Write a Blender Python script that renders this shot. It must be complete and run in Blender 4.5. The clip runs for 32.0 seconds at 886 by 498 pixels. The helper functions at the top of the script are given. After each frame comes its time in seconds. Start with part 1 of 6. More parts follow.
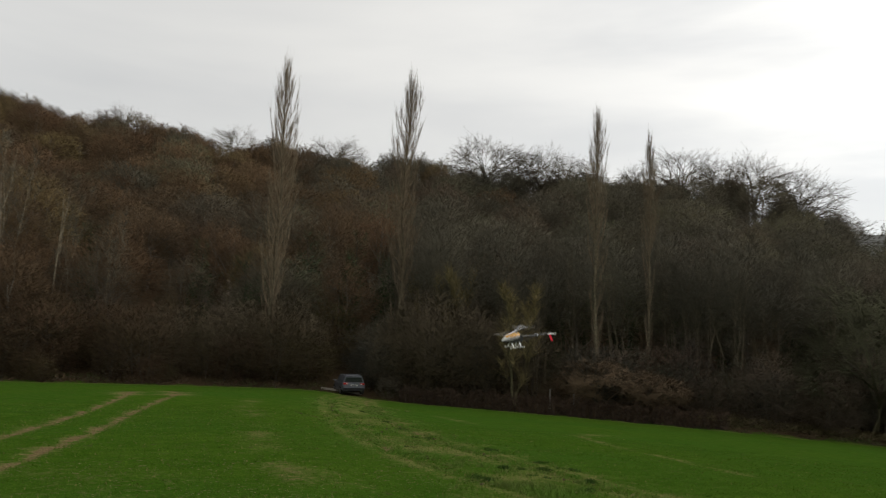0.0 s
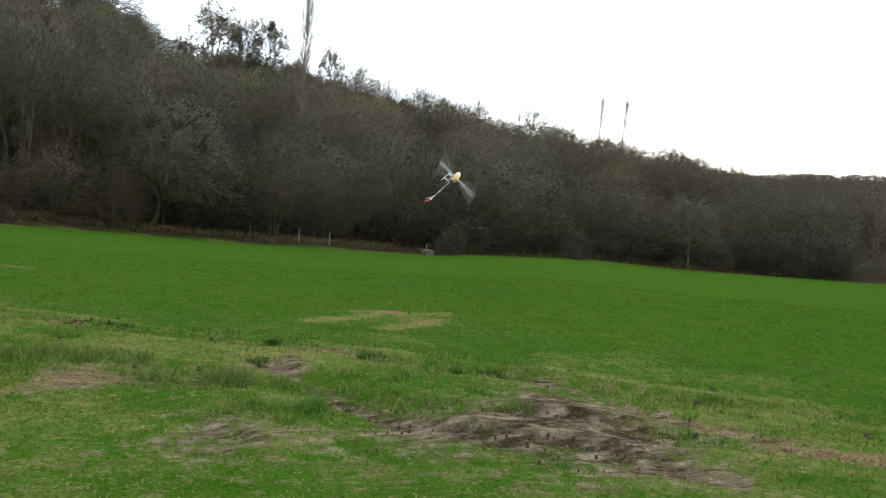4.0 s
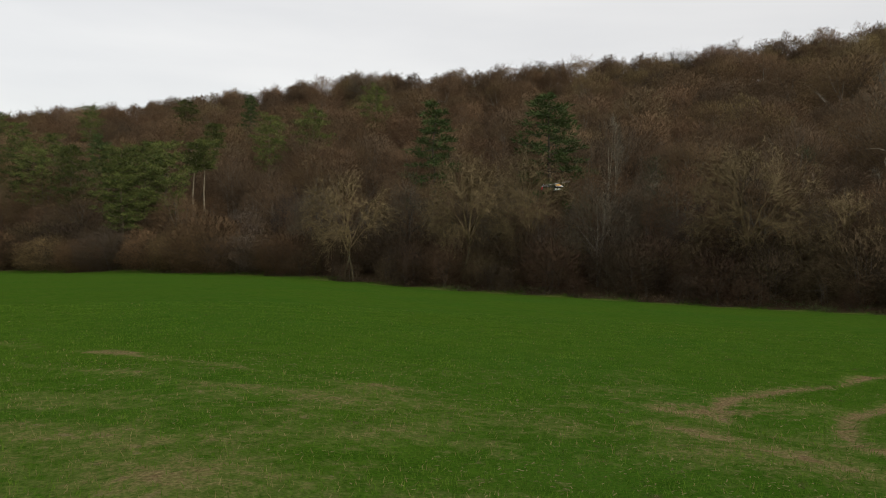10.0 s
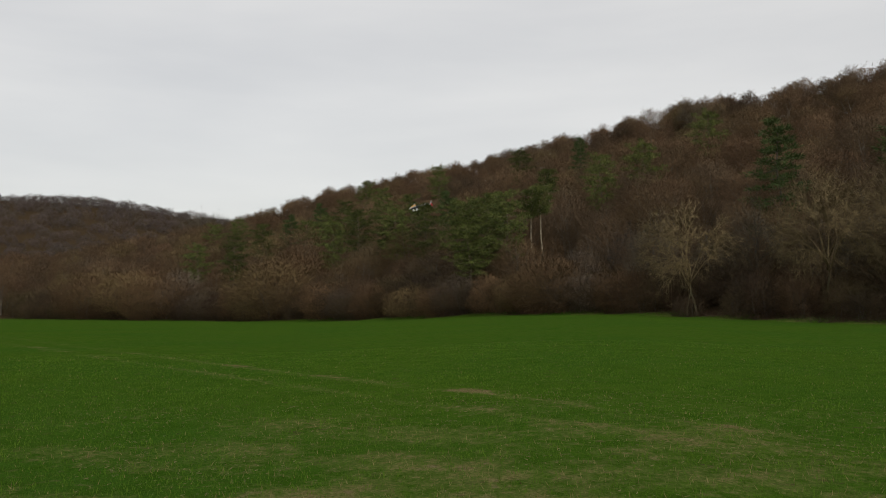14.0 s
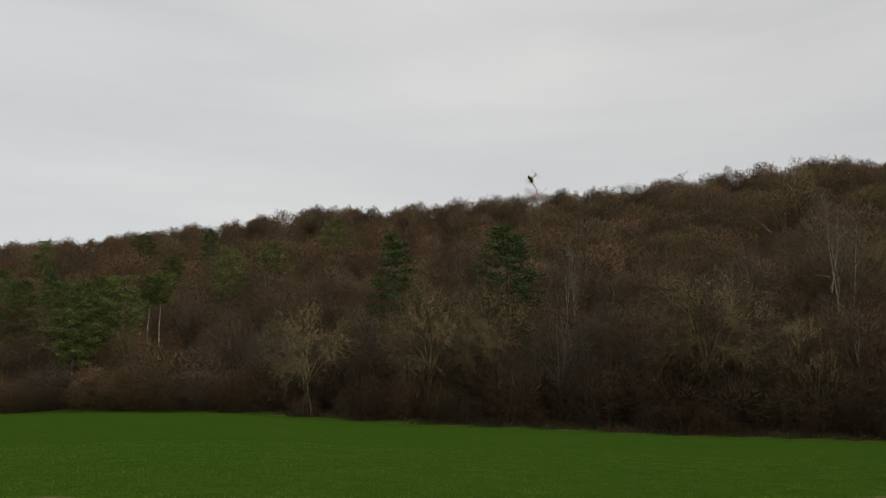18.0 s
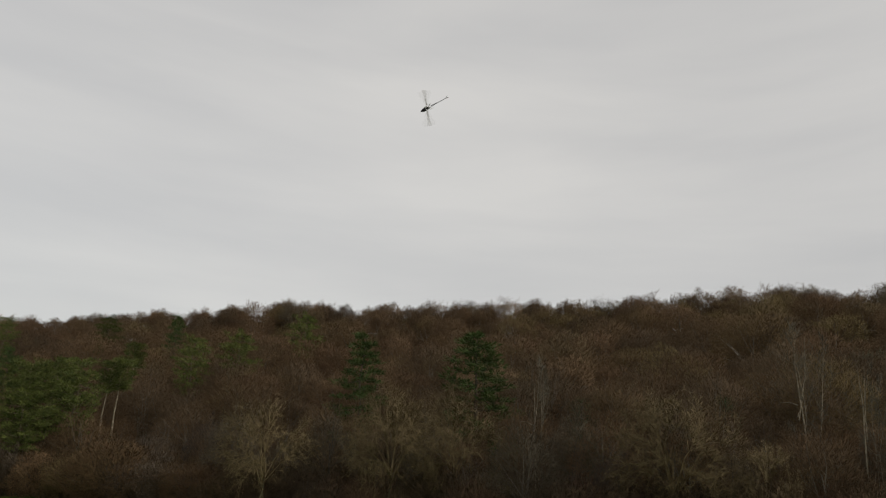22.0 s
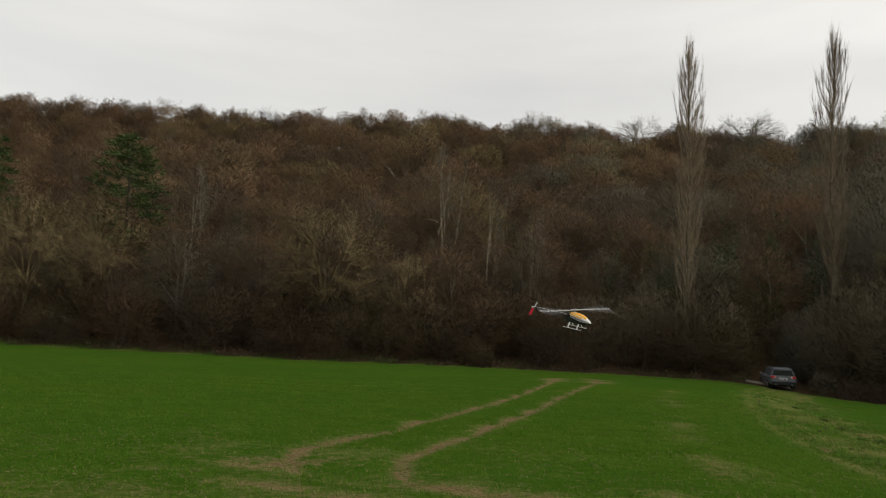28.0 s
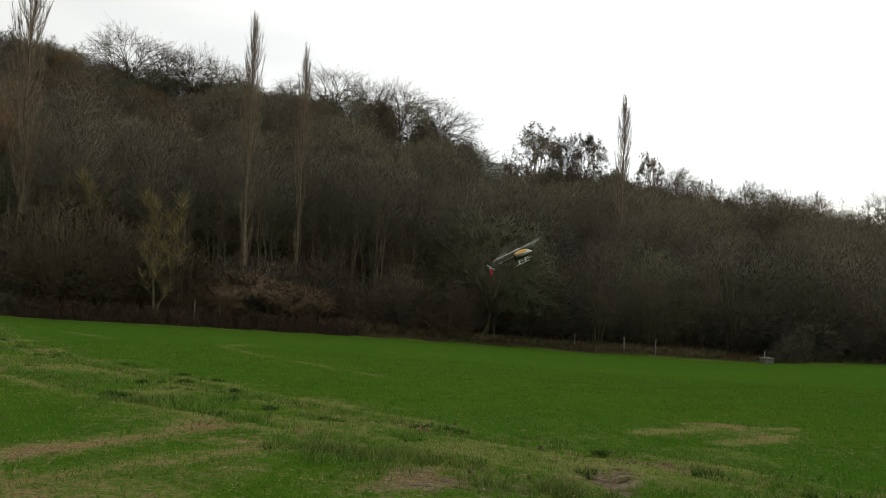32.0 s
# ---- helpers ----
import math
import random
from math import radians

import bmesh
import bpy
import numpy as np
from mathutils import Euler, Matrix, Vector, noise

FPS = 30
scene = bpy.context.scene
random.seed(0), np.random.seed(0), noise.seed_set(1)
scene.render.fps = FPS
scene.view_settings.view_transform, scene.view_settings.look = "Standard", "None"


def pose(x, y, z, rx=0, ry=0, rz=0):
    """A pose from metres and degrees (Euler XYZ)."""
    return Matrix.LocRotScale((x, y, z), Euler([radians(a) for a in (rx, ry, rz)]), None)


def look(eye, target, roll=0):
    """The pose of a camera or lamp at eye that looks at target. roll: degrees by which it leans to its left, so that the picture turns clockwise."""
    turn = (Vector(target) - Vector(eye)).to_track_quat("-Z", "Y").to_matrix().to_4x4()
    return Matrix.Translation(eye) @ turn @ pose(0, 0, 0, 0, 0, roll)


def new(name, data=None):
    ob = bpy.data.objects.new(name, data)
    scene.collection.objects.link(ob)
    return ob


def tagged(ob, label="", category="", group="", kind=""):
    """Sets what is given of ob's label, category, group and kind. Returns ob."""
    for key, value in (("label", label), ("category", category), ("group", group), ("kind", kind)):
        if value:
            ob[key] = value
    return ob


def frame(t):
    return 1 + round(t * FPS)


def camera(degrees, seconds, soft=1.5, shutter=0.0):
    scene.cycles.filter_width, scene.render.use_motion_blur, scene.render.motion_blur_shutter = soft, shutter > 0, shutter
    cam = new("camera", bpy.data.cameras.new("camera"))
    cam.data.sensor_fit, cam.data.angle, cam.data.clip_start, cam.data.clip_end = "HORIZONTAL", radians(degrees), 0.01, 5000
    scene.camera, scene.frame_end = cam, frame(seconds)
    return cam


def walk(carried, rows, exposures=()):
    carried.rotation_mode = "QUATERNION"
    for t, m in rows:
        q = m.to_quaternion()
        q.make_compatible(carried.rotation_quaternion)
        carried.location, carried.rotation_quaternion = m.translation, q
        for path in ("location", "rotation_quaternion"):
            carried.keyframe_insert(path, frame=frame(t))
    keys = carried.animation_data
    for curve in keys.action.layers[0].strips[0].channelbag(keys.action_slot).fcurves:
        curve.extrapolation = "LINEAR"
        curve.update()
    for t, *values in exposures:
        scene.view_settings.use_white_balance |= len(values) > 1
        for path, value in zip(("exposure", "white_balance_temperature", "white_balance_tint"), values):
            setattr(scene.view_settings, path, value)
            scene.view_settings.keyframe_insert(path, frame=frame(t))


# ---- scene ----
cam = camera(59.63, 32.0, soft=1.05, shutter=0.16)
# seconds, and the turn of a camera held at eye height by someone who stands in the field
TURNS = [
    (0, 97.41, -2.08, -50.53), (0.5, 98.00, -5.27, -59.10), (1, 101.23, -6.17, -66.47), (1.5, 102.58, -6.44, -74.61),
    (2, 99.09, -6.69, -86.60), (2.5, 93.00, -6.26, -96.75), (3.2, 88.50, -5.60, -103.50), (3.9, 86.00, -5.00, -101.00),
    (4.5, 86.35, -4.89, -85.63), (5, 88.44, -5.69, -68.03), (5.5, 93.24, -6.43, -44.88), (6, 96.84, -6.26, -32.92),
    (6.5, 98.51, -6.07, -25.62), (7, 98.46, -5.98, -17.71), (7.5, 97.65, -5.29, -15.18), (8, 95.74, -4.30, -10.20),
    (8.5, 93.89, -3.30, -4.46), (9, 92.88, -2.60, -0.22), (9.5, 91.36, -1.98, 6.29), (10, 90.77, -1.11, 9.79),
    (10.5, 90.37, -0.72, 13.17), (11, 90.72, -0.55, 18.63), (11.5, 90.76, 0.03, 21.38), (12, 91.29, 0.90, 24.03),
    (12.5, 92.10, 2.01, 27.82), (13, 92.14, 2.18, 30.78), (13.5, 92.84, 1.90, 32.85), (14.2, 94.00, 1.55, 34.75),
    (14.9, 95.00, 0.55, 34.30), (15.5, 96.44, -0.46, 31.31), (16, 98.39, -0.96, 26.16), (16.5, 100.59, -1.06, 21.70),
    (17, 101.62, -0.99, 16.11), (17.5, 101.47, -0.36, 10.98), (18, 100.48, -0.07, 6.93), (18.5, 100.15, -0.02, 5.50),
    (19, 100.24, -0.10, 5.27), (19.5, 100.81, -0.88, 4.21), (20, 104.71, -3.08, 2.68), (20.5, 106.10, -3.69, 2.46),
    (21, 106.27, -3.79, 2.54), (21.5, 106.83, -3.36, 3.31), (22, 108.20, -3.27, 4.10), (22.5, 108.96, -3.16, 4.19),
    (23, 109.13, -2.94, 3.97), (23.5, 107.21, -2.85, 3.52), (24, 103.06, -2.63, 3.68), (24.5, 97.36, -2.25, 3.70),
    (25.2, 93.70, -2.20, 3.00), (25.8, 97.60, -2.40, 0.75), (26.5, 103.86, -2.46, -1.91), (27, 105.09, -2.68, -4.89),
    (27.5, 101.21, -2.20, -12.94), (28, 95.56, -2.11, -20.52), (28.5, 92.39, -2.49, -27.03), (29, 93.30, -3.63, -37.14),
    (29.5, 95.91, -3.94, -46.81), (30, 98.14, -4.08, -55.34), (30.5, 97.31, -3.66, -65.05), (31, 93.83, -3.01, -73.30),
    (31.5, 92.06, -2.47, -75.97), (32, 91.89, -2.38, -76.07),
]
EXPOSURES = [
    (0, 0.02, 6650, 10.0), (0.5, -0.1, 6700, 9.4), (1, -0.45, 6760, 8.9), (1.5, -0.85, 6800, 8.0), (2, -1.1, 6780, 7.0), (2.5, -1.1, 6750, 6.4), (4.5, 1.6, 5700, 6.5), (5, 1.65, 5500, 7.5), (5.4, 1.6, 5600, 6.5), (5.8, 0.65, 5830, 4.1),
    (6.2, 0.15, 5950, 6), (8, 0, 6600, 10.0), (10, 0.2, 6600, 11.9), (13, 0.0, 6600, 11.7), (15.5, -0.2, 6600, 11.5), (16, -0.3, 6600, 11.5), (18, -0.15, 6580, 11.3), (20, -0.25, 6600, 11.3), (24, -0.25, 6780, 10.8), (26.5, -0.25, 6600, 10.5), (27, -0.25, 6570, 10.4), (28, 0.12, 6800, 10.5),
    (28.2, 0.5, 6650, 10.5), (28.4, 1.6, 6560, 11.2), (28.8, 1.85, 6500, 11.5), (29, 1.75, 6450, 11.8), (29.3, 1.3, 6600, 10.9), (29.7, 0.5, 6320, 9.3), (30, -0.32, 6250, 8.0), (30.6, -0.4, 6400, 8.6), (31.0, -0.58, 6600, 8), (31.4, -0.2, 6550, 8.5), (32, 0.3, 6650, 8.2),
]
walk(cam, [(t, pose(0, 0, 1.65, a, b, c)) for t, a, b, c in TURNS], EXPOSURES)

# ---- overcast sky, the veiled sun low beyond the end of the wood ----
SUN_AZ, SUN_EL = 129.0, 13.0


def make_world():
    w = bpy.data.worlds.new("sky")
    scene.world = w
    w.use_nodes = True
    nt = w.node_tree
    N, Lk = nt.nodes, nt.links
    N.clear()

    def nd(kind, **kw):
        n = N.new(kind)
        for k, v in kw.items():
            n.inputs[k].default_value = v
        return n

    def math_(op, a, b=None, clamp=False):
        n = N.new("ShaderNodeMath")
        n.operation, n.use_clamp = op, clamp
        for i, v in enumerate((a, b)):
            if v is None:
                continue
            if isinstance(v, (int, float)):
                n.inputs[i].default_value = v
            else:
                Lk.new(v, n.inputs[i])
        return n.outputs[0]

    co = N.new("ShaderNodeTexCoord").outputs["Generated"]
    turn = nd("ShaderNodeMapping")
    turn.inputs["Rotation"].default_value = (radians(4), radians(-5), 0)
    turn.inputs["Scale"].default_value = (1.1, 1.1, 6.2)
    Lk.new(co, turn.inputs[0])
    big = nd("ShaderNodeTexNoise", Scale=1.35, Detail=5.0, Roughness=0.5, Distortion=0.25)
    Lk.new(turn.outputs[0], big.inputs["Vector"])
    ramp = N.new("ShaderNodeValToRGB")
    e = ramp.color_ramp.elements
    e[0].position, e[0].color = 0.28, (0.66, 0.665, 0.665, 1)
    e[1].position, e[1].color = 0.70, (0.83, 0.825, 0.80, 1)
    Lk.new(big.outputs["Fac"], ramp.inputs[0])
    # the cloud is thinner and brighter round the veiled sun
    a = radians(SUN_AZ)
    sun_dir = (math.sin(a) * math.cos(radians(SUN_EL)), math.cos(a) * math.cos(radians(SUN_EL)), math.sin(radians(SUN_EL)))
    dot = N.new("ShaderNodeVectorMath")
    dot.operation = "DOT_PRODUCT"
    dot.inputs[1].default_value = sun_dir
    nrm = N.new("ShaderNodeVectorMath")
    nrm.operation = "NORMALIZE"
    Lk.new(co, nrm.inputs[0])
    Lk.new(nrm.outputs[0], dot.inputs[0])
    near = math_("MAXIMUM", dot.outputs["Value"], 0.0)
    wide = math_("MULTIPLY", math_("POWER", near, 5.0), 0.6)
    broad = math_("MULTIPLY", math_("POWER", math_("MAXIMUM", math_("ADD", dot.outputs["Value"], 0.2), 0.0), 2.0), 0.5)
    tight = math_("MULTIPLY", math_("POWER", near, 160.0), 1.0)
    contrast = math_("POWER", near, 3.0)
    glow = math_("ADD", math_("ADD", math_("ADD", wide, broad), tight), 0.86)
    # deeper streaks towards the sun
    streak = N.new("ShaderNodeValToRGB")
    s = streak.color_ramp.elements
    s[0].position, s[0].color = 0.40, (0.31, 0.335, 0.375, 1)
    s[1].position, s[1].color = 0.60, (1.04, 1.015, 0.96, 1)
    Lk.new(big.outputs["Fac"], streak.inputs[0])
    mixc = N.new("ShaderNodeMix")
    mixc.data_type = "RGBA"
    Lk.new(contrast, mixc.inputs["Factor"])
    Lk.new(ramp.outputs[0], mixc.inputs["A"])
    Lk.new(streak.outputs[0], mixc.inputs["B"])
    mul = N.new("ShaderNodeMix")
    mul.data_type, mul.blend_type = "RGBA", "MULTIPLY"
    mul.inputs["Factor"].default_value = 1.0
    Lk.new(mixc.outputs["Result"], mul.inputs["A"])
    Lk.new(glow, mul.inputs["B"])
    cloud = nd("ShaderNodeBackground", Strength=1.0)
    Lk.new(mul.outputs["Result"], cloud.inputs[0])
    sky = N.new("ShaderNodeTexSky")
    sky.sky_type, sky.sun_disc = "NISHITA", False
    sky.sun_elevation, sky.sun_rotation = radians(SUN_EL), radians(SUN_AZ)
    clear = nd("ShaderNodeBackground", Strength=0.02)
    Lk.new(sky.outputs[0], clear.inputs[0])
    add = N.new("ShaderNodeAddShader")
    Lk.new(cloud.outputs[0], add.inputs[0])
    Lk.new(clear.outputs[0], add.inputs[1])
    out = N.new("ShaderNodeOutputWorld")
    Lk.new(add.outputs[0], out.inputs[0])
    lamp = bpy.data.lights.new("sun", "SUN")
    lamp.energy, lamp.angle, lamp.color = 0.5, radians(14), (1.0, 0.92, 0.8)
    ob = new("sun", lamp)
    ob.matrix_basis = look(Vector(sun_dir) * 80 + Vector((0, 0, 20)), (0, 0, 20))


make_world()


# ---- materials ----
def tinted(name, colours, scale=1.0, rough=0.92, by_object=True):
    """A colour for each plant, from a row of colours, with grain."""
    m = bpy.data.materials.new(name)
    m.use_nodes = True
    N, Lk = m.node_tree.nodes, m.node_tree.links
    b = N["Principled BSDF"]
    b.inputs["Roughness"].default_value, b.inputs["Specular IOR Level"].default_value = rough, 0.05
    if by_object:
        tint = N.new("ShaderNodeObjectInfo").outputs["Random"]
    else:
        at = N.new("ShaderNodeAttribute")
        at.attribute_name = "tint"
        tint = at.outputs["Fac"]
    rp = N.new("ShaderNodeValToRGB")
    els = rp.color_ramp.elements
    for i, c in enumerate(colours):
        q = i / (len(colours) - 1)
        e = els[0] if i == 0 else els[len(els) - 1] if i == len(colours) - 1 else els.new(q)
        e.position, e.color = q, (*c, 1)
    Lk.new(tint, rp.inputs[0])
    pos = N.new("ShaderNodeNewGeometry").outputs["Position"]
    nz = N.new("ShaderNodeTexNoise")
    nz.inputs["Scale"].default_value, nz.inputs["Detail"].default_value = scale, 4.0
    Lk.new(pos, nz.inputs["Vector"])
    mr = N.new("ShaderNodeMapRange")
    mr.inputs["From Min"].default_value, mr.inputs["From Max"].default_value = 0.25, 0.75
    mr.inputs["To Min"].default_value, mr.inputs["To Max"].default_value = 0.65, 1.4
    Lk.new(nz.outputs["Fac"], mr.inputs["Value"])
    along = N.new("ShaderNodeMapping")
    along.inputs["Scale"].default_value = (4.5, 4.5, 1.1)
    Lk.new(pos, along.inputs["Vector"])
    strand = N.new("ShaderNodeTexNoise")
    strand.inputs["Scale"].default_value, strand.inputs["Detail"].default_value, strand.inputs["Distortion"].default_value = 1.0, 3.0, 1.2
    Lk.new(along.outputs[0], strand.inputs["Vector"])
    grain = N.new("ShaderNodeMapRange")
    grain.inputs["From Min"].default_value, grain.inputs["From Max"].default_value = 0.3, 0.7
    grain.inputs["To Min"].default_value, grain.inputs["To Max"].default_value = 0.75, 1.25
    Lk.new(strand.outputs["Fac"], grain.inputs["Value"])
    both_ = N.new("ShaderNodeMath")
    both_.operation = "MULTIPLY"
    Lk.new(mr.outputs[0], both_.inputs[0])
    Lk.new(grain.outputs[0], both_.inputs[1])
    hs = N.new("ShaderNodeHueSaturation")
    Lk.new(both_.outputs[0], hs.inputs["Value"])
    Lk.new(rp.outputs[0], hs.inputs["Color"])
    Lk.new(hs.outputs[0], b.inputs["Base Color"])
    # a flat sliver stands for a round twig, which takes light from behind as well
    tr = N.new("ShaderNodeBsdfTranslucent")
    Lk.new(hs.outputs[0], tr.inputs["Color"])
    ms = N.new("ShaderNodeMixShader")
    ms.inputs[0].default_value = 0.25
    Lk.new(b.outputs[0], ms.inputs[1])
    Lk.new(tr.outputs[0], ms.inputs[2])
    Lk.new(ms.outputs[0], N["Material Output"].inputs["Surface"])
    return m


def material(name, c1, c2, scale=6.0, rough=0.85, detail=5.0, bump=0.0, metal=0.0, big=None, c3=None, spec=0.08, per_object=0.0, coord="Object"):
    """Two colours mixed by fine noise, a third one by broad noise; fine relief."""
    m = bpy.data.materials.new(name)
    m.use_nodes = True
    nt = m.node_tree
    N, Lk = nt.nodes, nt.links
    b = N["Principled BSDF"]
    b.inputs["Roughness"].default_value = rough
    b.inputs["Metallic"].default_value = metal
    b.inputs["Specular IOR Level"].default_value = spec
    co = N.new("ShaderNodeTexCoord").outputs[coord] if coord == "Object" else N.new("ShaderNodeNewGeometry").outputs["Position"]
    nz = N.new("ShaderNodeTexNoise")
    nz.inputs["Scale"].default_value, nz.inputs["Detail"].default_value = scale, detail
    Lk.new(co, nz.inputs["Vector"])
    rp = N.new("ShaderNodeValToRGB")
    rp.color_ramp.elements[0].position, rp.color_ramp.elements[0].color = 0.32, (*c1, 1)
    rp.color_ramp.elements[1].position, rp.color_ramp.elements[1].color = 0.68, (*c2, 1)
    Lk.new(nz.outputs["Fac"], rp.inputs[0])
    last = rp.outputs[0]
    if c3:
        n2 = N.new("ShaderNodeTexNoise")
        n2.inputs["Scale"].default_value, n2.inputs["Detail"].default_value = big, 3.0
        Lk.new(co, n2.inputs["Vector"])
        r2 = N.new("ShaderNodeValToRGB")
        r2.color_ramp.elements[0].position, r2.color_ramp.elements[1].position = 0.42, 0.62
        Lk.new(n2.outputs["Fac"], r2.inputs[0])
        mx = N.new("ShaderNodeMix")
        mx.data_type = "RGBA"
        Lk.new(r2.outputs[0], mx.inputs["Factor"])
        Lk.new(last, mx.inputs["A"])
        mx.inputs["B"].default_value = (*c3, 1)
        last = mx.outputs["Result"]
    if per_object:
        info = N.new("ShaderNodeObjectInfo")
        hs = N.new("ShaderNodeHueSaturation")
        mr = N.new("ShaderNodeMapRange")
        mr.inputs["To Min"].default_value, mr.inputs["To Max"].default_value = 1 - per_object, 1 + per_object
        Lk.new(info.outputs["Random"], mr.inputs["Value"])
        Lk.new(mr.outputs[0], hs.inputs["Value"])
        Lk.new(last, hs.inputs["Color"])
        last = hs.outputs[0]
    Lk.new(last, b.inputs["Base Color"])
    if bump:
        bp = N.new("ShaderNodeBump")
        bp.inputs["Strength"].default_value, bp.inputs["Distance"].default_value = bump, 0.02
        Lk.new(nz.outputs["Fac"], bp.inputs["Height"])
        Lk.new(bp.outputs[0], b.inputs["Normal"])
    return m


BARK = material("bark", (0.05, 0.042, 0.034), (0.13, 0.11, 0.085), 5, 0.9, bump=0.6, per_object=0.25)
BARK_DARK = material("dark_bark", (0.03, 0.025, 0.02), (0.075, 0.063, 0.05), 5, 0.9, bump=0.6, per_object=0.2)
BARK_PALE = material("pale_bark", (0.08, 0.066, 0.044), (0.18, 0.15, 0.10), 4, 0.85, bump=0.4, per_object=0.2)
BARK_GREEN = material("lichen_bark", (0.07, 0.064, 0.036), (0.14, 0.125, 0.07), 4, 0.9, bump=0.5, per_object=0.2)
TWIG = material("twigs", (0.079, 0.066, 0.046), (0.140, 0.118, 0.081), 2.2, 0.9, per_object=0.3)
TWIG_RED = material("reddish_twigs", (0.104, 0.080, 0.058), (0.172, 0.135, 0.096), 2.2, 0.9, per_object=0.25)
TWIG_PALE = material("pale_twigs", (0.118, 0.087, 0.045), (0.245, 0.188, 0.10), 2.0, 0.9, per_object=0.2)
TWIG_OLIVE = material("olive_twigs", (0.076, 0.075, 0.045), (0.132, 0.129, 0.077), 2.0, 0.9, per_object=0.25)
BARK_WHITE = material("birch_bark", (0.12, 0.10, 0.07), (0.30, 0.255, 0.18), 2.5, 0.8, bump=0.3, per_object=0.15)
TWIG_GREY = material("grey_twigs", (0.066, 0.060, 0.045), (0.120, 0.110, 0.080), 2.0, 0.9, per_object=0.25)
TWIG_YELLOW = material("yellowish_twigs", (0.155, 0.125, 0.06), (0.27, 0.215, 0.105), 2.0, 0.9, per_object=0.2)
TWIG_DARK = material("dark_twigs", (0.045, 0.036, 0.03), (0.085, 0.068, 0.055), 2.2, 0.9, per_object=0.3)
WOODS = tinted("hillside_twigs", [(0.172, 0.108, 0.064), (0.121, 0.077, 0.044), (0.154, 0.102, 0.056), (0.083, 0.060, 0.039), (0.209, 0.140, 0.081), (0.116, 0.072, 0.043), (0.181, 0.138, 0.065), (0.139, 0.100, 0.064), (0.109, 0.075, 0.043), (0.145, 0.095, 0.056)], 0.8)
WOODS_GREY = tinted("valley_twigs", [(0.141, 0.125, 0.087), (0.103, 0.092, 0.064), (0.101, 0.093, 0.068), (0.126, 0.095, 0.067), (0.153, 0.148, 0.089), (0.084, 0.079, 0.061), (0.150, 0.133, 0.092)], 0.8)
WOODS_TRUNK = material("hillside_trunks", (0.07, 0.06, 0.046), (0.2, 0.175, 0.135), 0.6, 0.9, coord="World")
SHRUBS = tinted("edge_scrub", [(0.069, 0.044, 0.029), (0.109, 0.070, 0.043), (0.087, 0.066, 0.036), (0.058, 0.043, 0.030), (0.134, 0.096, 0.056), (0.085, 0.073, 0.033)], 1.5)
SHRUBS_GREY = tinted("grey_scrub", [(0.074, 0.067, 0.051), (0.110, 0.100, 0.072), (0.085, 0.083, 0.056), (0.064, 0.060, 0.050), (0.123, 0.115, 0.082), (0.115, 0.080, 0.058)], 1.5)
# distance haze is put into these twig colours, greyer and more lilac
FAR_WOODS = tinted("haze_tinted_twigs", [(0.135, 0.108, 0.098), (0.115, 0.098, 0.092), (0.150, 0.118, 0.102), (0.122, 0.108, 0.096)], 0.3, by_object=False)
NEEDLES = material("needles", (0.032, 0.047, 0.014), (0.128, 0.145, 0.041), 1.2, 0.8, per_object=0.35)
THORN = material("thorn_twigs", (0.080, 0.064, 0.041), (0.142, 0.114, 0.072), 2.0, 0.9, per_object=0.25)
SPRUCE = material("spruce_needles", (0.030, 0.052, 0.017), (0.085, 0.118, 0.038), 1.2, 0.8, per_object=0.1)
BUSH_OLIVE = material("olive_bush_twigs", (0.14, 0.10, 0.048), (0.225, 0.16, 0.076), 2.0, 0.9, per_object=0.2)
BUSH = material("bush_twigs", (0.118, 0.074, 0.039), (0.185, 0.118, 0.062), 2.0, 0.9, per_object=0.25)
BUSH_RED = material("red_bush_twigs", (0.108, 0.076, 0.046), (0.178, 0.126, 0.078), 2.0, 0.9, per_object=0.15)
IVY = material("ivy_leaves", (0.018, 0.032, 0.012), (0.045, 0.07, 0.022), 4.0, 0.5, per_object=0.2)
POPLAR = material("poplar_twigs", (0.14, 0.105, 0.07), (0.24, 0.19, 0.13), 1.6, 0.9, per_object=0.12)
HEDGE = material("hedge_twigs", (0.036, 0.025, 0.018), (0.084, 0.056, 0.038), 2.5, 0.92)
BRAMBLE = material("brambles", (0.05, 0.034, 0.022), (0.13, 0.09, 0.05), 1.2, 0.9, big=0.2, c3=(0.07, 0.09, 0.03), coord="World")


# ---- the lie of the land: bearing from the standing place, distance, height ----
# wood edge: bearing, distance, elevation of the field's rim seen from eye height
EYE = 1.65
RIM = [(-180, 260, 0.4), (-120, 250, 0.5), (-75, 225, 0.0), (-61, 200, -0.6), (-50, 170, -1.15), (-43, 145, -1.38),
       (-37, 125, -1.42), (-30, 108, -1.32), (-22, 96, -1.45), (-15, 86, -1.93), (-9, 79, -2.3), (1, 71, -2.65),
       (10, 67, -2.95), (21, 64, -3.02), (32, 63, -3.1), (41, 64, -3.17), (47, 62, -3.9), (56, 60, -4.28), (65, 60, -4.64),
       (73, 61.5, -4.88), (86, 65.5, -5.2), (94, 67, -5.22), (100, 70, -5.03), (108, 76, -4.42), (118, 84, -4.35),
       (127, 92, -3.92), (145, 110, -3.2), (180, 260, 0.4)]
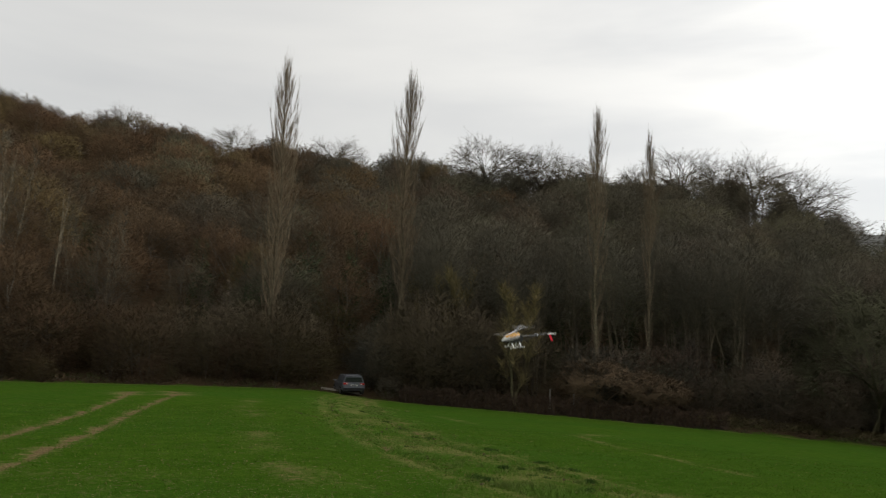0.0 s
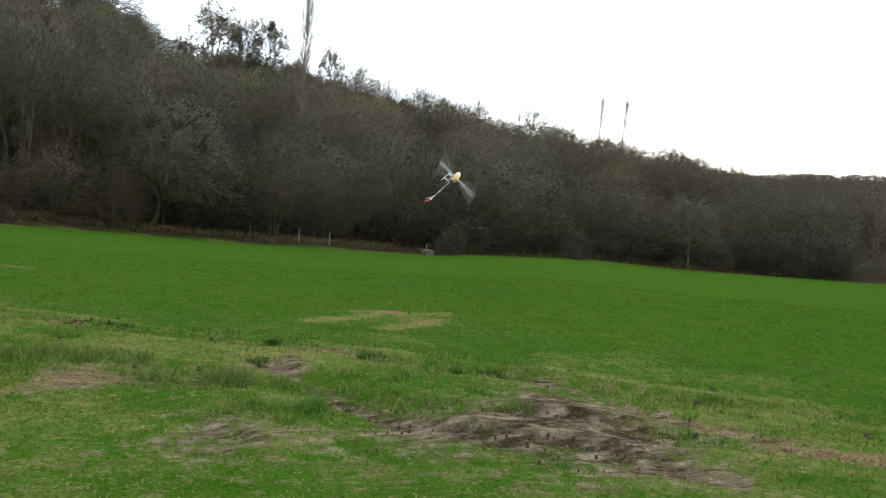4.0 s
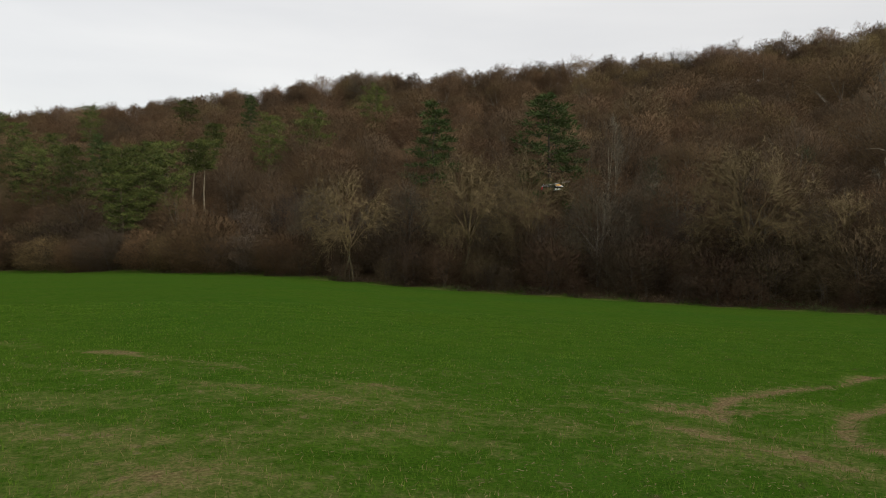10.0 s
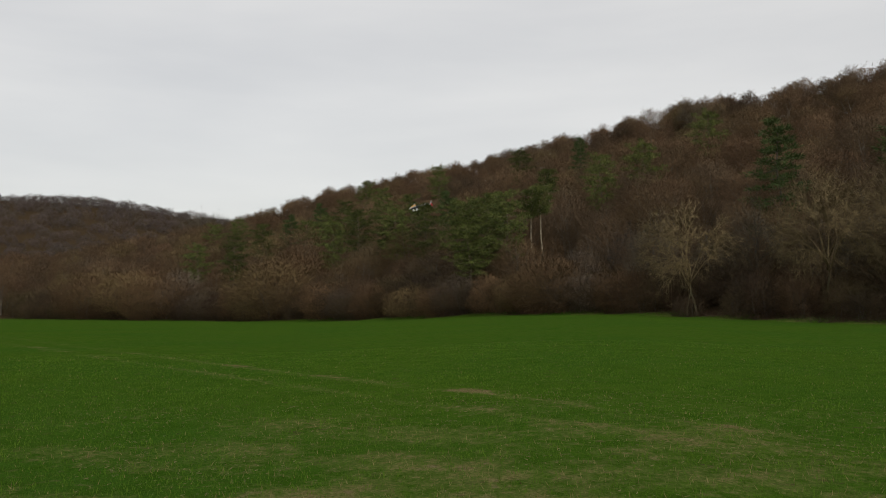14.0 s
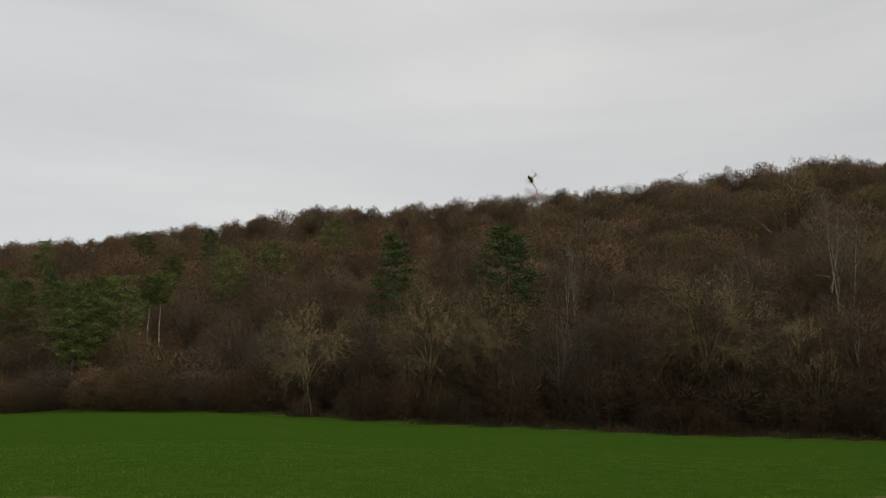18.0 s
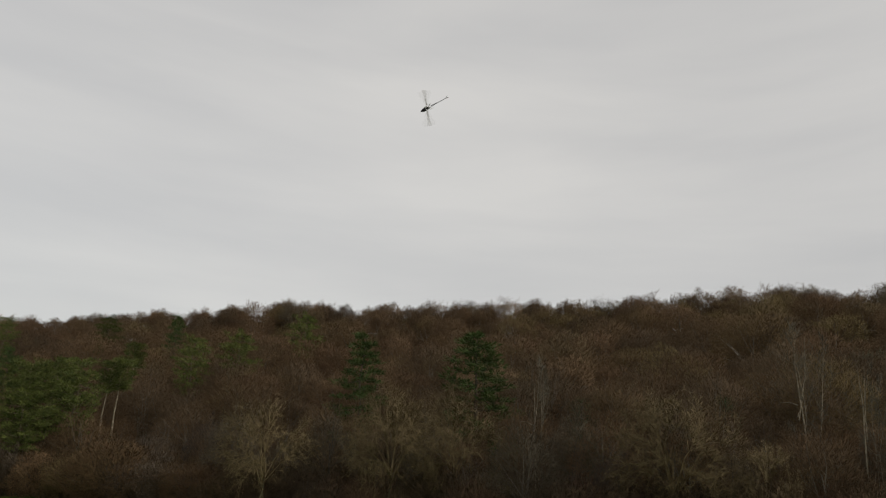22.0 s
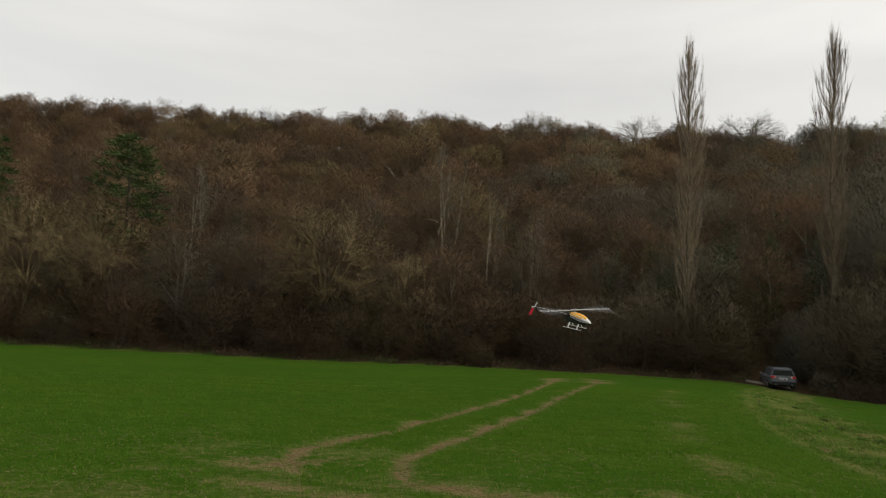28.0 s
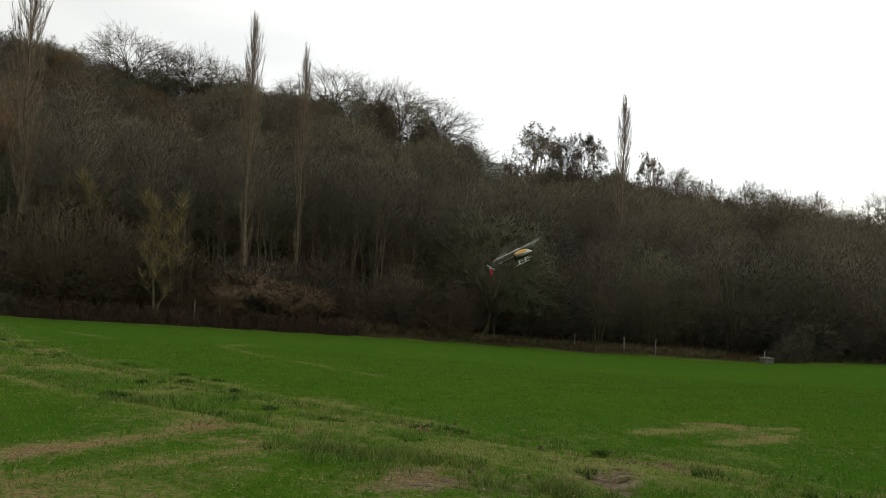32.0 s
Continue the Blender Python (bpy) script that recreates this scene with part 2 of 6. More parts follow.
# ridge of the wooded hill: bearing, distance, elevation of the tree tops on it
RIDGE = [(-180, 700, 1.0), (-110, 500, 1.5), (-75, 300, 2.0), (-61, 300, 3.8), (-55, 300, 5.1), (-49, 320, 6.2), (-44, 330, 7.95),
         (-36, 310, 9.5), (-28, 285, 11.05), (-20, 263, 12.6), (-16, 255, 13.4), (0, 228, 14.5), (8, 221, 14.85), (15, 215, 15.4), (20, 211, 15.4), (25, 207, 15.0), (29, 203, 15.0), (35, 200, 14.3),
         (40, 197, 14.6), (44, 195, 14.1), (50, 192, 14.0), (53, 190, 13.9), (60, 185, 13.7), (68, 180, 13.1), (73, 175, 12.4), (77, 172, 9.8), (80, 172, 8.2),
         (86, 180, 8.2), (92, 190, 7.6), (101, 200, 5.9), (110, 210, 4.4), (117, 220, 3.4), (121, 230, 2.2), (128, 240, 1.8),
         (145, 300, 1.4), (180, 700, 1.0)]
# hills behind it
FAR = [(-180, 1.5), (-120, 3.0), (-75, 7.6), (-58, 7.6), (-54, 6.9), (-51, 6.3), (-46, 5.6), (-30, 3.0), (60, 2.0), (110, 2.2), (119, 2.6), (128, 3.3), (150, 3.0), (180, 1.5)]
CANOPY = 11.0
_deg = np.arange(-180, 180.5, 0.5)


def _table(rows, k, soft):
    """One column of a bearing table, sampled every half degree and smoothed."""
    v = np.interp(_deg, [q[0] for q in rows], [q[k] for q in rows])
    g = np.exp(-0.5 * (np.arange(-20, 21) * 0.5 / soft) ** 2)
    return np.convolve(np.r_[v[-21:-1], v, v[1:21]], g / g.sum(), "valid")


RIM_R, RIM_E = _table(RIM, 1, 2.0), _table(RIM, 2, 1.2)
RIDGE_R, RIDGE_E = _table(RIDGE, 1, 2.0), _table(RIDGE, 2, 0.8)
FAR_E = _table(FAR, 1, 1.5)


def at_bearing(table, az):
    return np.interp(az, _deg, table)


def smooth01(v):
    v = np.clip(v, 0, 1)
    return v * v * (3 - 2 * v)


def land(x, y):
    """Height of the ground."""
    x, y = np.asarray(x, float), np.asarray(y, float)
    az, r = np.degrees(np.arctan2(x, y)), np.hypot(x, y)
    re, rr = at_bearing(RIM_R, az), at_bearing(RIDGE_R, az)
    ze = EYE + re * np.tan(np.radians(at_bearing(RIM_E, az)))
    zr = EYE + rr * np.tan(np.radians(at_bearing(RIDGE_E, az) + 0.35)) - CANOPY
    zf = EYE + 1000 * np.tan(np.radians(at_bearing(FAR_E, az))) - 9
    v = np.clip((r - re) / (rr - re), 0, 1)
    z = np.where(r < re, r * ze / re, ze + (zr - ze) * v * (0.72 + 0.28 * v))
    z = z - (zr - 6) * smooth01((r - rr - 25) / 220) * (r > rr)
    return z + (zf - 6) * smooth01((r - 620) / 380) * (r > rr)


def where(az, r):
    a = math.radians(az)
    x, y = r * math.sin(a), r * math.cos(a)
    return x, y, float(land(x, y))


# ---- mesh helpers ----
def mesh_np(name, V, F, mat, smooth=False, normals=None):
    """A mesh of triangles from two arrays."""
    me = bpy.data.meshes.new(name)
    V, F = np.asarray(V, np.float32), np.asarray(F, np.int32)
    me.vertices.add(len(V))
    me.vertices.foreach_set("co", V.ravel())
    me.loops.add(F.size)
    me.loops.foreach_set("vertex_index", F.ravel())
    me.polygons.add(len(F))
    me.polygons.foreach_set("loop_start", np.arange(0, F.size, F.shape[1], dtype=np.int32))
    if smooth:
        me.polygons.foreach_set("use_smooth", np.ones(len(F), bool))
    me.materials.append(mat)
    me.update(calc_edges=True)
    if normals is not None:
        me.polygons.foreach_set("use_smooth", np.ones(len(F), bool))
        me.normals_split_custom_set_from_vertices(normals)
    return me


def part(name, bm, mat, parent, label="", smooth=False):
    """Links a bmesh as one mesh object under a thing or a part."""
    me = bpy.data.meshes.new(name)
    bmesh.ops.recalc_face_normals(bm, faces=bm.faces)
    if smooth:
        for fc in bm.faces:
            fc.smooth = True
    bm.to_mesh(me)
    bm.free()
    me.materials.append(mat)
    ob = new(name, me)
    ob.parent = parent
    return tagged(ob, label) if label else ob


def under(name, me, parent, label=""):
    ob = new(name, me)
    ob.parent = parent
    return tagged(ob, label) if label else ob


def box(bm, x0, x1, y0, y1, z0, z1, bevel=0.0):
    r = bmesh.ops.create_cube(bm, size=1.0, matrix=Matrix.Translation(((x0 + x1) / 2, (y0 + y1) / 2, (z0 + z1) / 2)) @ Matrix.Diagonal((abs(x1 - x0), abs(y1 - y0), abs(z1 - z0), 1)))
    if bevel:
        es = {e for v in r["verts"] for e in v.link_edges}
        bmesh.ops.bevel(bm, geom=list(es), offset=bevel, segments=2, affect="EDGES", profile=0.6)
    return bm


def rod(bm, a, b, r, r2=None, n=8):
    a, b = Vector(a), Vector(b)
    d = b - a
    m = Matrix.Translation((a + b) / 2) @ d.to_track_quat("Z", "Y").to_matrix().to_4x4()
    bmesh.ops.create_cone(bm, cap_ends=True, segments=n, radius1=r, radius2=r if r2 is None else r2, depth=d.length, matrix=m)
    return bm


def loft(bm, rings, caps=True):
    """Skin over rings of equally many points."""
    vs = [[bm.verts.new(p) for p in ring] for ring in rings]
    n = len(rings[0])
    for a, b in zip(vs, vs[1:]):
        for i in range(n):
            bm.faces.new((a[i], a[(i + 1) % n], b[(i + 1) % n], b[i]))
    if caps:
        bm.faces.new(vs[0][::-1])
        bm.faces.new(vs[-1])
    return bm


# ---- the ground: one sheet, field and hillside ----
def to_line(x, y, pts):
    """Distance of points from a polyline."""
    best = np.full(x.shape, 1e9)
    for (ax, ay), (bx, by) in zip(pts, pts[1:]):
        dx, dy = bx - ax, by - ay
        k = np.clip(((x - ax) * dx + (y - ay) * dy) / (dx * dx + dy * dy), 0, 1)
        best = np.minimum(best, np.hypot(x - ax - k * dx, y - ay - k * dy))
    return best


def rounded(pts, n=2):
    for _ in range(n):
        out = [pts[0]]
        for (ax, ay), (bx, by) in zip(pts, pts[1:]):
            out += [(0.75 * ax + 0.25 * bx, 0.75 * ay + 0.25 * by), (0.25 * ax + 0.75 * bx, 0.25 * ay + 0.75 * by)]
        pts = out + [pts[-1]]
    return pts


# wheel tracks in the crop
TURN_A = rounded([(22.4, 40.6), (20.4, 37.2), (14.9, 28.8), (9.7, 21.2), (5.4, 15.7), (3.6, 13.5), (2.5, 12.3), (1.9, 11.1), (1.8, 10.2)])
TURN_B = rounded([(25.2, 40.6), (22.8, 36.8), (15.6, 27.2), (9.8, 18.9), (5.5, 13.3), (4.1, 11.6), (3.4, 10.6), (3.1, 9.8), (3.1, 9.1)])
BAND_A = rounded([(1.2, 10.7), (1.6, 10.4), (2.2, 9.6), (3.1, 8.9), (4.1, 7.7), (5.1, 6.7), (5.8, 6.4), (7.0, 6.1), (8.8, 5.7), (10.1, 5.8)])
BAND_B = rounded([(1.0, 9.5), (2.1, 8.3), (2.9, 7.3), (3.8, 6.4), (4.9, 5.7), (6.2, 5.1), (7.4, 4.7), (8.6, 4.3)])
MAIN_A = rounded([(43.2, 45.4), (33.6, 36.8), (29.7, 32.4), (22.0, 23.6), (16.3, 16.6), (13.5, 12.2), (12.0, 9.4), (11.0, 6.6), (10.1, 4.4), (9.2, 2.2), (8.2, 0.2), (6.8, -2.6), (5.5, -5.5), (3, -11), (0, -20)])
MAIN_B = rounded([(45.0, 44.2), (36.5, 36.6), (23.6, 22.4), (17.6, 14.6), (14.9, 9.8), (13.3, 6.6), (12.1, 4.2), (11.6, 3.0), (11.1, 1.6), (10.6, -0.4), (9.6, -1.8), (8.2, -4.2), (7, -7), (5, -12), (2, -21)])
OLD_LINE = rounded([(-60, 28), (-24.4, 17.8), (-13.8, 14.8), (-7.4, 12.2), (-3.6, 10.8), (-0.8, 10.2), (1.4, 10.6)])
OLD_LINE_2 = rounded([(-60, 25.6), (-24, 15.8), (-12.5, 12.6), (-6.2, 10.2), (-2.6, 9.0), (0, 8.6), (2, 8.9)])


def fields(x, y):
    """How bare, how strawy and how deep the ground is worn at a place."""
    h = np.array([noise.fractal(Vector((a * 0.55, b * 0.55, 3.1)), 1.0, 2.0, 3) for a, b in zip(x.ravel(), y.ravel())]).reshape(x.shape) if x.size < 400000 else np.zeros(x.shape)
    r = np.hypot(x, y)
    bare, straw, rut = np.zeros(x.shape), np.zeros(x.shape), np.zeros(x.shape)
    # width, how bare, how broken, depth, straw beside it
    for line, w, b, hf, d, st in ((TURN_A, 0.14, 0.7, 0.4, 0.03, 0.5), (TURN_B, 0.14, 0.7, 0.4, 0.03, 0.5), (TURN_A[:6], 0.45, 0.55, 0.5, 0.0, 0.7), (TURN_B[:6], 0.5, 0.6, 0.5, 0.0, 0.7), ([(24.5, 32.2), (20.2, 27.2), (15, 19.8), (11.2, 14.4), (7.6, 9.0)], 0.28, 0.08, 0.3, 0.0, 0.34), (BAND_A, 0.24, 0.56, 0.9, 0.03, 0.75), (BAND_B, 0.22, 0.5, 0.9, 0.02, 0.75),
                                  (MAIN_A, 0.16, 0.16, 1.0, 0.10, 0.5), (MAIN_B, 0.18, 0.22, 1.2, 0.10, 0.55), ([(10.6, -0.4), (11.4, 1.6), (12.0, 4.0), (11.7, 5.2)], 0.14, 0.5, 1.3, 0.03, 0.4),
                                  ([(13.7, -0.2), (14.6, -0.9), (16.2, -1.9), (16.1, -2.9)], 0.15, 0.12, 0.6, 0.0, 0.95), ([(13.3, -1.5), (14.0, -2.2), (15.0, -2.7)], 0.13, 0.2, 0.5, 0.0, 0.95),
                                  ([(28.3, 16), (25.4, 13.2), (23.3, 10.4), (20.6, 6.8)], 0.14, -0.1, 0.9, 0.0, 0.5), ([(31.5, 26.3), (28.4, 21.5)], 0.2, -0.1, 0.9, 0.0, 0.5), ([(29.2, 16.6), (31.8, 16.4)], 0.3, -0.1, 0.9, 0.0, 0.5),
                                  ([(42.6, 44.6), (36.6, 39.2), (33.6, 36.4)], 0.22, 0.34, 0.6, 0.0, 0.7), ([(44.6, 43.6), (38.4, 38.2), (35, 35)], 0.22, 0.34, 0.6, 0.0, 0.7),
                                  ([(6.4, 6.3), (5.5, 4.8), (4.5, 3.6), (3.6, 2.6)], 0.2, 0.2, 1.0, 0.01, 0.35), ([(9.3, 0.3), (8.2, -0.2), (7.2, -0.55), (6.5, -1.1), (5.9, -1.9), (5.2, -3.2)], 0.24, 0.85, 0.9, 0.07, 0.3), ([(9.2, -2.4), (8.0, -3.2), (7.0, -3.6), (5.8, -5.0)], 0.22, 0.7, 0.9, 0.05, 0.4), ([(8.8, -0.1), (7.9, 1.6), (7.4, 2.6)], 0.5, 0.42, 1.0, 0.02, 0.4)):
        q = to_line(x, y, line)
        k = np.exp(-(q / w) ** 2)
        bare = np.maximum(bare, k * (b + hf * h))
        rut = np.maximum(rut, k * d)
        straw = np.maximum(straw, (st + 0.5 * h) * np.exp(-(q / (w * 2.2)) ** 2))
    mid = np.exp(-(to_line(x, y, [((ax + bx) / 2, (ay + by) / 2) for (ax, ay), (bx, by) in zip(MAIN_A, MAIN_B)]) / 2.0) ** 2)
    straw = np.maximum(straw, mid * (0.5 + 0.7 * h))
    for line in (MAIN_A, MAIN_B):
        straw = np.maximum(straw, (0.6 + 0.55 * h) * np.exp(-((to_line(x, y, line) - 0.5) / 0.3) ** 2))
    for line, b in ((OLD_LINE, -0.14), (OLD_LINE_2, -0.2)):
        k = np.exp(-(to_line(x, y, line) / 0.24) ** 2)
        bare = np.maximum(bare, k * (b + 1.1 * h))
        straw = np.maximum(straw, (0.45 + 0.5 * h) * k)
    # churned mud where the track passes, and two worn spots beyond it
    for cx, cy, rx, ry, b in ((6.6, -1.3, 2.3, 1.2, 0.45), (6.4, -2.3, 1.3, 1.1, 0.85), (7.3, -2.6, 1.0, 0.8, 0.7), (5.8, 0.75, 0.9, 0.6, 0.6), (6.4, 1.35, 0.7, 0.6, 0.45), (7.4, 2.5, 0.7, 0.8, 0.42), (5.3, -0.5, 0.5, 0.45, 0.75), (8.7, 4.8, 0.4, 0.7, 0.5), (9.2, 0.1, 0.5, 0.25, 0.5), (6.6, 1.9, 1.2, 0.8, 0.34), (7.6, 2.2, 0.9, 0.7, 0.36), (8.3, 0.9, 0.8, 1.0, 0.34), (5.2, 3.3, 0.7, 0.6, 0.4), (9.6, 5.6, 0.8, 0.4, 0.5), (15.4, -2.0, 1.6, 1.2, 0.2), (1.6, 10.6, 0.9, 0.5, 0.6), (6.0, 6.0, 0.6, 0.5, 0.5), (-3.2, 5.4, 2.2, 1.1, -0.1), (-1.0, 4.6, 1.6, 0.9, -0.06), (-6, 8.4, 1.8, 0.8, -0.1)):
        k = np.exp(-((x - cx) / rx) ** 2 - ((y - cy) / ry) ** 2)
        bare = np.maximum(bare, k * (b + 1.2 * h))
        straw = np.maximum(straw, 0.55 * k)
    # thin crop round the standing place
    straw = np.maximum(straw, (0.38 + 0.95 * h) * np.clip(1.6 - r / 10, 0, 1))
    bare = np.maximum(bare, (0.02 + 1.1 * h) * np.clip(1.4 - r / 8.5, 0, 1))
    re = at_bearing(RIM_R, np.degrees(np.arctan2(x, y)))
    wood = smooth01((r - re + 1.2) / 2.0)
    straw = np.maximum(straw, 0.6 * np.exp(-((r - re + 1.6) / 1.0) ** 2))
    return np.clip(bare, 0, 1), np.clip(straw, 0, 1), rut, wood, h


def muddy(x, y):
    """Where the bare ground is churned wet mud and not dry earth."""
    return np.clip(1.4 * np.exp(-((x - 6.6) / 3.2) ** 2 - ((y + 0.9) / 2.7) ** 2), 0, 1)


def ground_material():
    m = bpy.data.materials.new("field_and_woodland_floor")
    m.use_nodes = True
    nt = m.node_tree
    N, Lk = nt.nodes, nt.links
    b = N["Principled BSDF"]
    b.inputs["Roughness"].default_value, b.inputs["Specular IOR Level"].default_value = 1.0, 0.0
    pos = N.new("ShaderNodeNewGeometry").outputs["Position"]

    def nz(scale, detail=4.0, rough=0.55):
        n = N.new("ShaderNodeTexNoise")
        n.inputs["Scale"].default_value, n.inputs["Detail"].default_value, n.inputs["Roughness"].default_value = scale, detail, rough
        Lk.new(pos, n.inputs["Vector"])
        return n.outputs["Fac"]

    def ramp(v, p0, c0, p1, c1):
        r = N.new("ShaderNodeValToRGB")
        r.color_ramp.elements[0].position, r.color_ramp.elements[0].color = p0, (*c0, 1)
        r.color_ramp.elements[1].position, r.color_ramp.elements[1].color = p1, (*c1, 1)
        Lk.new(v, r.inputs[0])
        return r.outputs[0]

    def mix(fac, a, c):
        x = N.new("ShaderNodeMix")
        x.data_type = "RGBA"
        Lk.new(fac, x.inputs["Factor"])
        Lk.new(a, x.inputs["A"])
        Lk.new(c, x.inputs["B"])
        return x.outputs["Result"]

    def edge(att, v, lo, hi):
        """A worn mask with a ragged edge."""
        a = N.new("ShaderNodeAttribute")
        a.attribute_name = att
        s = N.new("ShaderNodeMath")
        s.operation = "MULTIPLY_ADD"
        Lk.new(v, s.inputs[0])
        s.inputs[1].default_value = 2.2
        Lk.new(a.outputs["Fac"], s.inputs[2])
        r = N.new("ShaderNodeMapRange")
        r.inputs["From Min"].default_value, r.inputs["From Max"].default_value = lo, hi
        Lk.new(s.outputs[0], r.inputs["Value"])
        return r.outputs[0]

    fine, mid, broad, ragged = nz(28, 5, 0.65), nz(3.2, 5), nz(0.12, 3), nz(5.5, 7, 0.72)
    grass = mix(mid, ramp(fine, 0.3, (0.0185, 0.0496, 0.0048), 0.72, (0.0509, 0.1111, 0.0090)), ramp(fine, 0.3, (0.0346, 0.0804, 0.0088), 0.72, (0.0828, 0.1573, 0.0148)))
    lush = ramp(fine, 0.3, (0.0234, 0.0658, 0.0072), 0.7, (0.0526, 0.1223, 0.0123))
    grass = mix(ramp(broad, 0.4, (0, 0, 0), 0.62, (1, 1, 1)), grass, lush)
    straw = ramp(fine, 0.3, (0.055, 0.088, 0.015), 0.7, (0.20, 0.185, 0.066))
    earth = mix(mid, ramp(fine, 0.35, (0.055, 0.037, 0.017), 0.65, (0.17, 0.118, 0.05)), ramp(fine, 0.35, (0.11, 0.077, 0.034), 0.65, (0.30, 0.235, 0.125)))
    litter = mix(broad, ramp(fine, 0.3, (0.030, 0.020, 0.013), 0.7, (0.088, 0.058, 0.035)), ramp(mid, 0.3, (0.038, 0.027, 0.016), 0.7, (0.072, 0.054, 0.027)))
    gaps = nz(46, 3, 0.6)
    clump = nz(1.7, 5, 0.6)
    grass = mix(ramp(clump, 0.44, (0, 0, 0), 0.66, (0.8, 0.8, 0.8)), grass, ramp(fine, 0.3, (0.0158, 0.0486, 0.0043), 0.72, (0.0468, 0.1098, 0.0083)))
    soil = ramp(mid, 0.3, (0.042, 0.038, 0.010), 0.7, (0.10, 0.086, 0.026))
    grass = mix(ramp(gaps, 0.54, (0, 0, 0), 0.68, (0.6, 0.6, 0.6)), grass, soil)
    mp = N.new("ShaderNodeMapping")
    mp.inputs["Rotation"].default_value, mp.inputs["Scale"].default_value = (0, 0, math.radians(32)), (1.0, 0.3, 1.0)
    Lk.new(pos, mp.inputs["Vector"])
    drag = N.new("ShaderNodeTexNoise")
    drag.inputs["Scale"].default_value, drag.inputs["Detail"].default_value, drag.inputs["Roughness"].default_value = 6.5, 6, 0.7
    Lk.new(mp.outputs[0], drag.inputs["Vector"])
    wet = mix(ramp(drag.outputs["Fac"], 0.43, (0, 0, 0), 0.57, (1, 1, 1)), ramp(fine, 0.35, (0.022, 0.016, 0.010), 0.65, (0.065, 0.048, 0.029)), ramp(ragged, 0.4, (0.085, 0.066, 0.043), 0.62, (0.235, 0.19, 0.135)))
    earth = mix(edge("mud", ragged, 1.3, 1.7), earth, wet)
    c = mix(edge("straw", ragged, 1.28, 2.0), grass, straw)
    c = mix(edge("bare", ragged, 1.28, 1.86), c, earth)
    c = mix(edge("wood", mid, 1.4, 1.75), c, litter)
    Lk.new(c, b.inputs["Base Color"])
    bp = N.new("ShaderNodeBump")
    bp.inputs["Strength"].default_value, bp.inputs["Distance"].default_value = 0.7, 0.05
    Lk.new(fine, bp.inputs["Height"])
    Lk.new(bp.outputs[0], b.inputs["Normal"])
    return m


def axis(lo, hi, step, reach):
    a = list(np.arange(lo, hi + step / 2, step))
    s, v = step, hi
    while v < reach:
        s *= 1.09
        v += s
        a.append(v)
    s, v = step, lo
    while v > -reach:
        s *= 1.09
        v -= s
        a.insert(0, v)
    return np.array(a)


def build_ground():
    ax, ay = axis(-12, 36, 0.24, 3500), axis(-7, 42, 0.24, 3500)
    ax = np.r_[ax[ax < 0], np.arange(0, 4.6, 0.14), np.arange(4.6, 9.6, 0.07), np.arange(9.6, 17, 0.14), ax[ax > 17]]
    ay = np.r_[ay[ay < -3.5], np.arange(-3.5, 3.4, 0.07), np.arange(3.4, 16, 0.14), ay[ay > 16]]
    X, Y = np.meshgrid(ax, ay)
    bare, straw, rut, wood, h = fields(X, Y)
    Z = land(X, Y) - rut + 0.05 * h * np.clip(1.5 - np.hypot(X, Y) / 60, 0.25, 1) * (1 - wood)
    # clods and wheel furrows in the churned mud
    near = muddy(X, Y) * bare > 0.05
    c, d = math.cos(math.radians(32)), math.sin(math.radians(32))
    clod = np.array([noise.fractal(Vector(((a * c - b * d) * 2.6, (a * d + b * c) * 0.9, 8.3)), 0.8, 2.0, 3) for a, b in zip(X[near], Y[near])])
    Z[near] += 0.085 * clod * np.clip(1.4 * bare[near], 0, 1) * muddy(X, Y)[near]
    V = np.stack([X.ravel(), Y.ravel(), Z.ravel()], 1)
    n, mrows = len(ax), len(ay)
    i = (np.arange(mrows - 1)[:, None] * n + np.arange(n - 1)[None]).ravel()
    F = np.stack([i, i + 1, i + n + 1, i + n], 1)
    me = mesh_np("ground", V, F, ground_material(), smooth=True)
    for nm, v in (("bare", bare), ("straw", straw), ("wood", wood), ("mud", muddy(X, Y))):
        me.attributes.new(nm, "FLOAT", "POINT").data.foreach_set("value", v.ravel().astype(np.float32))
    tagged(new("ground", me), "green winter wheat field with wheel tracks below a wooded hillside", "field", kind="structure")


build_ground()


def height(x, y):
    return float(land(x, y))


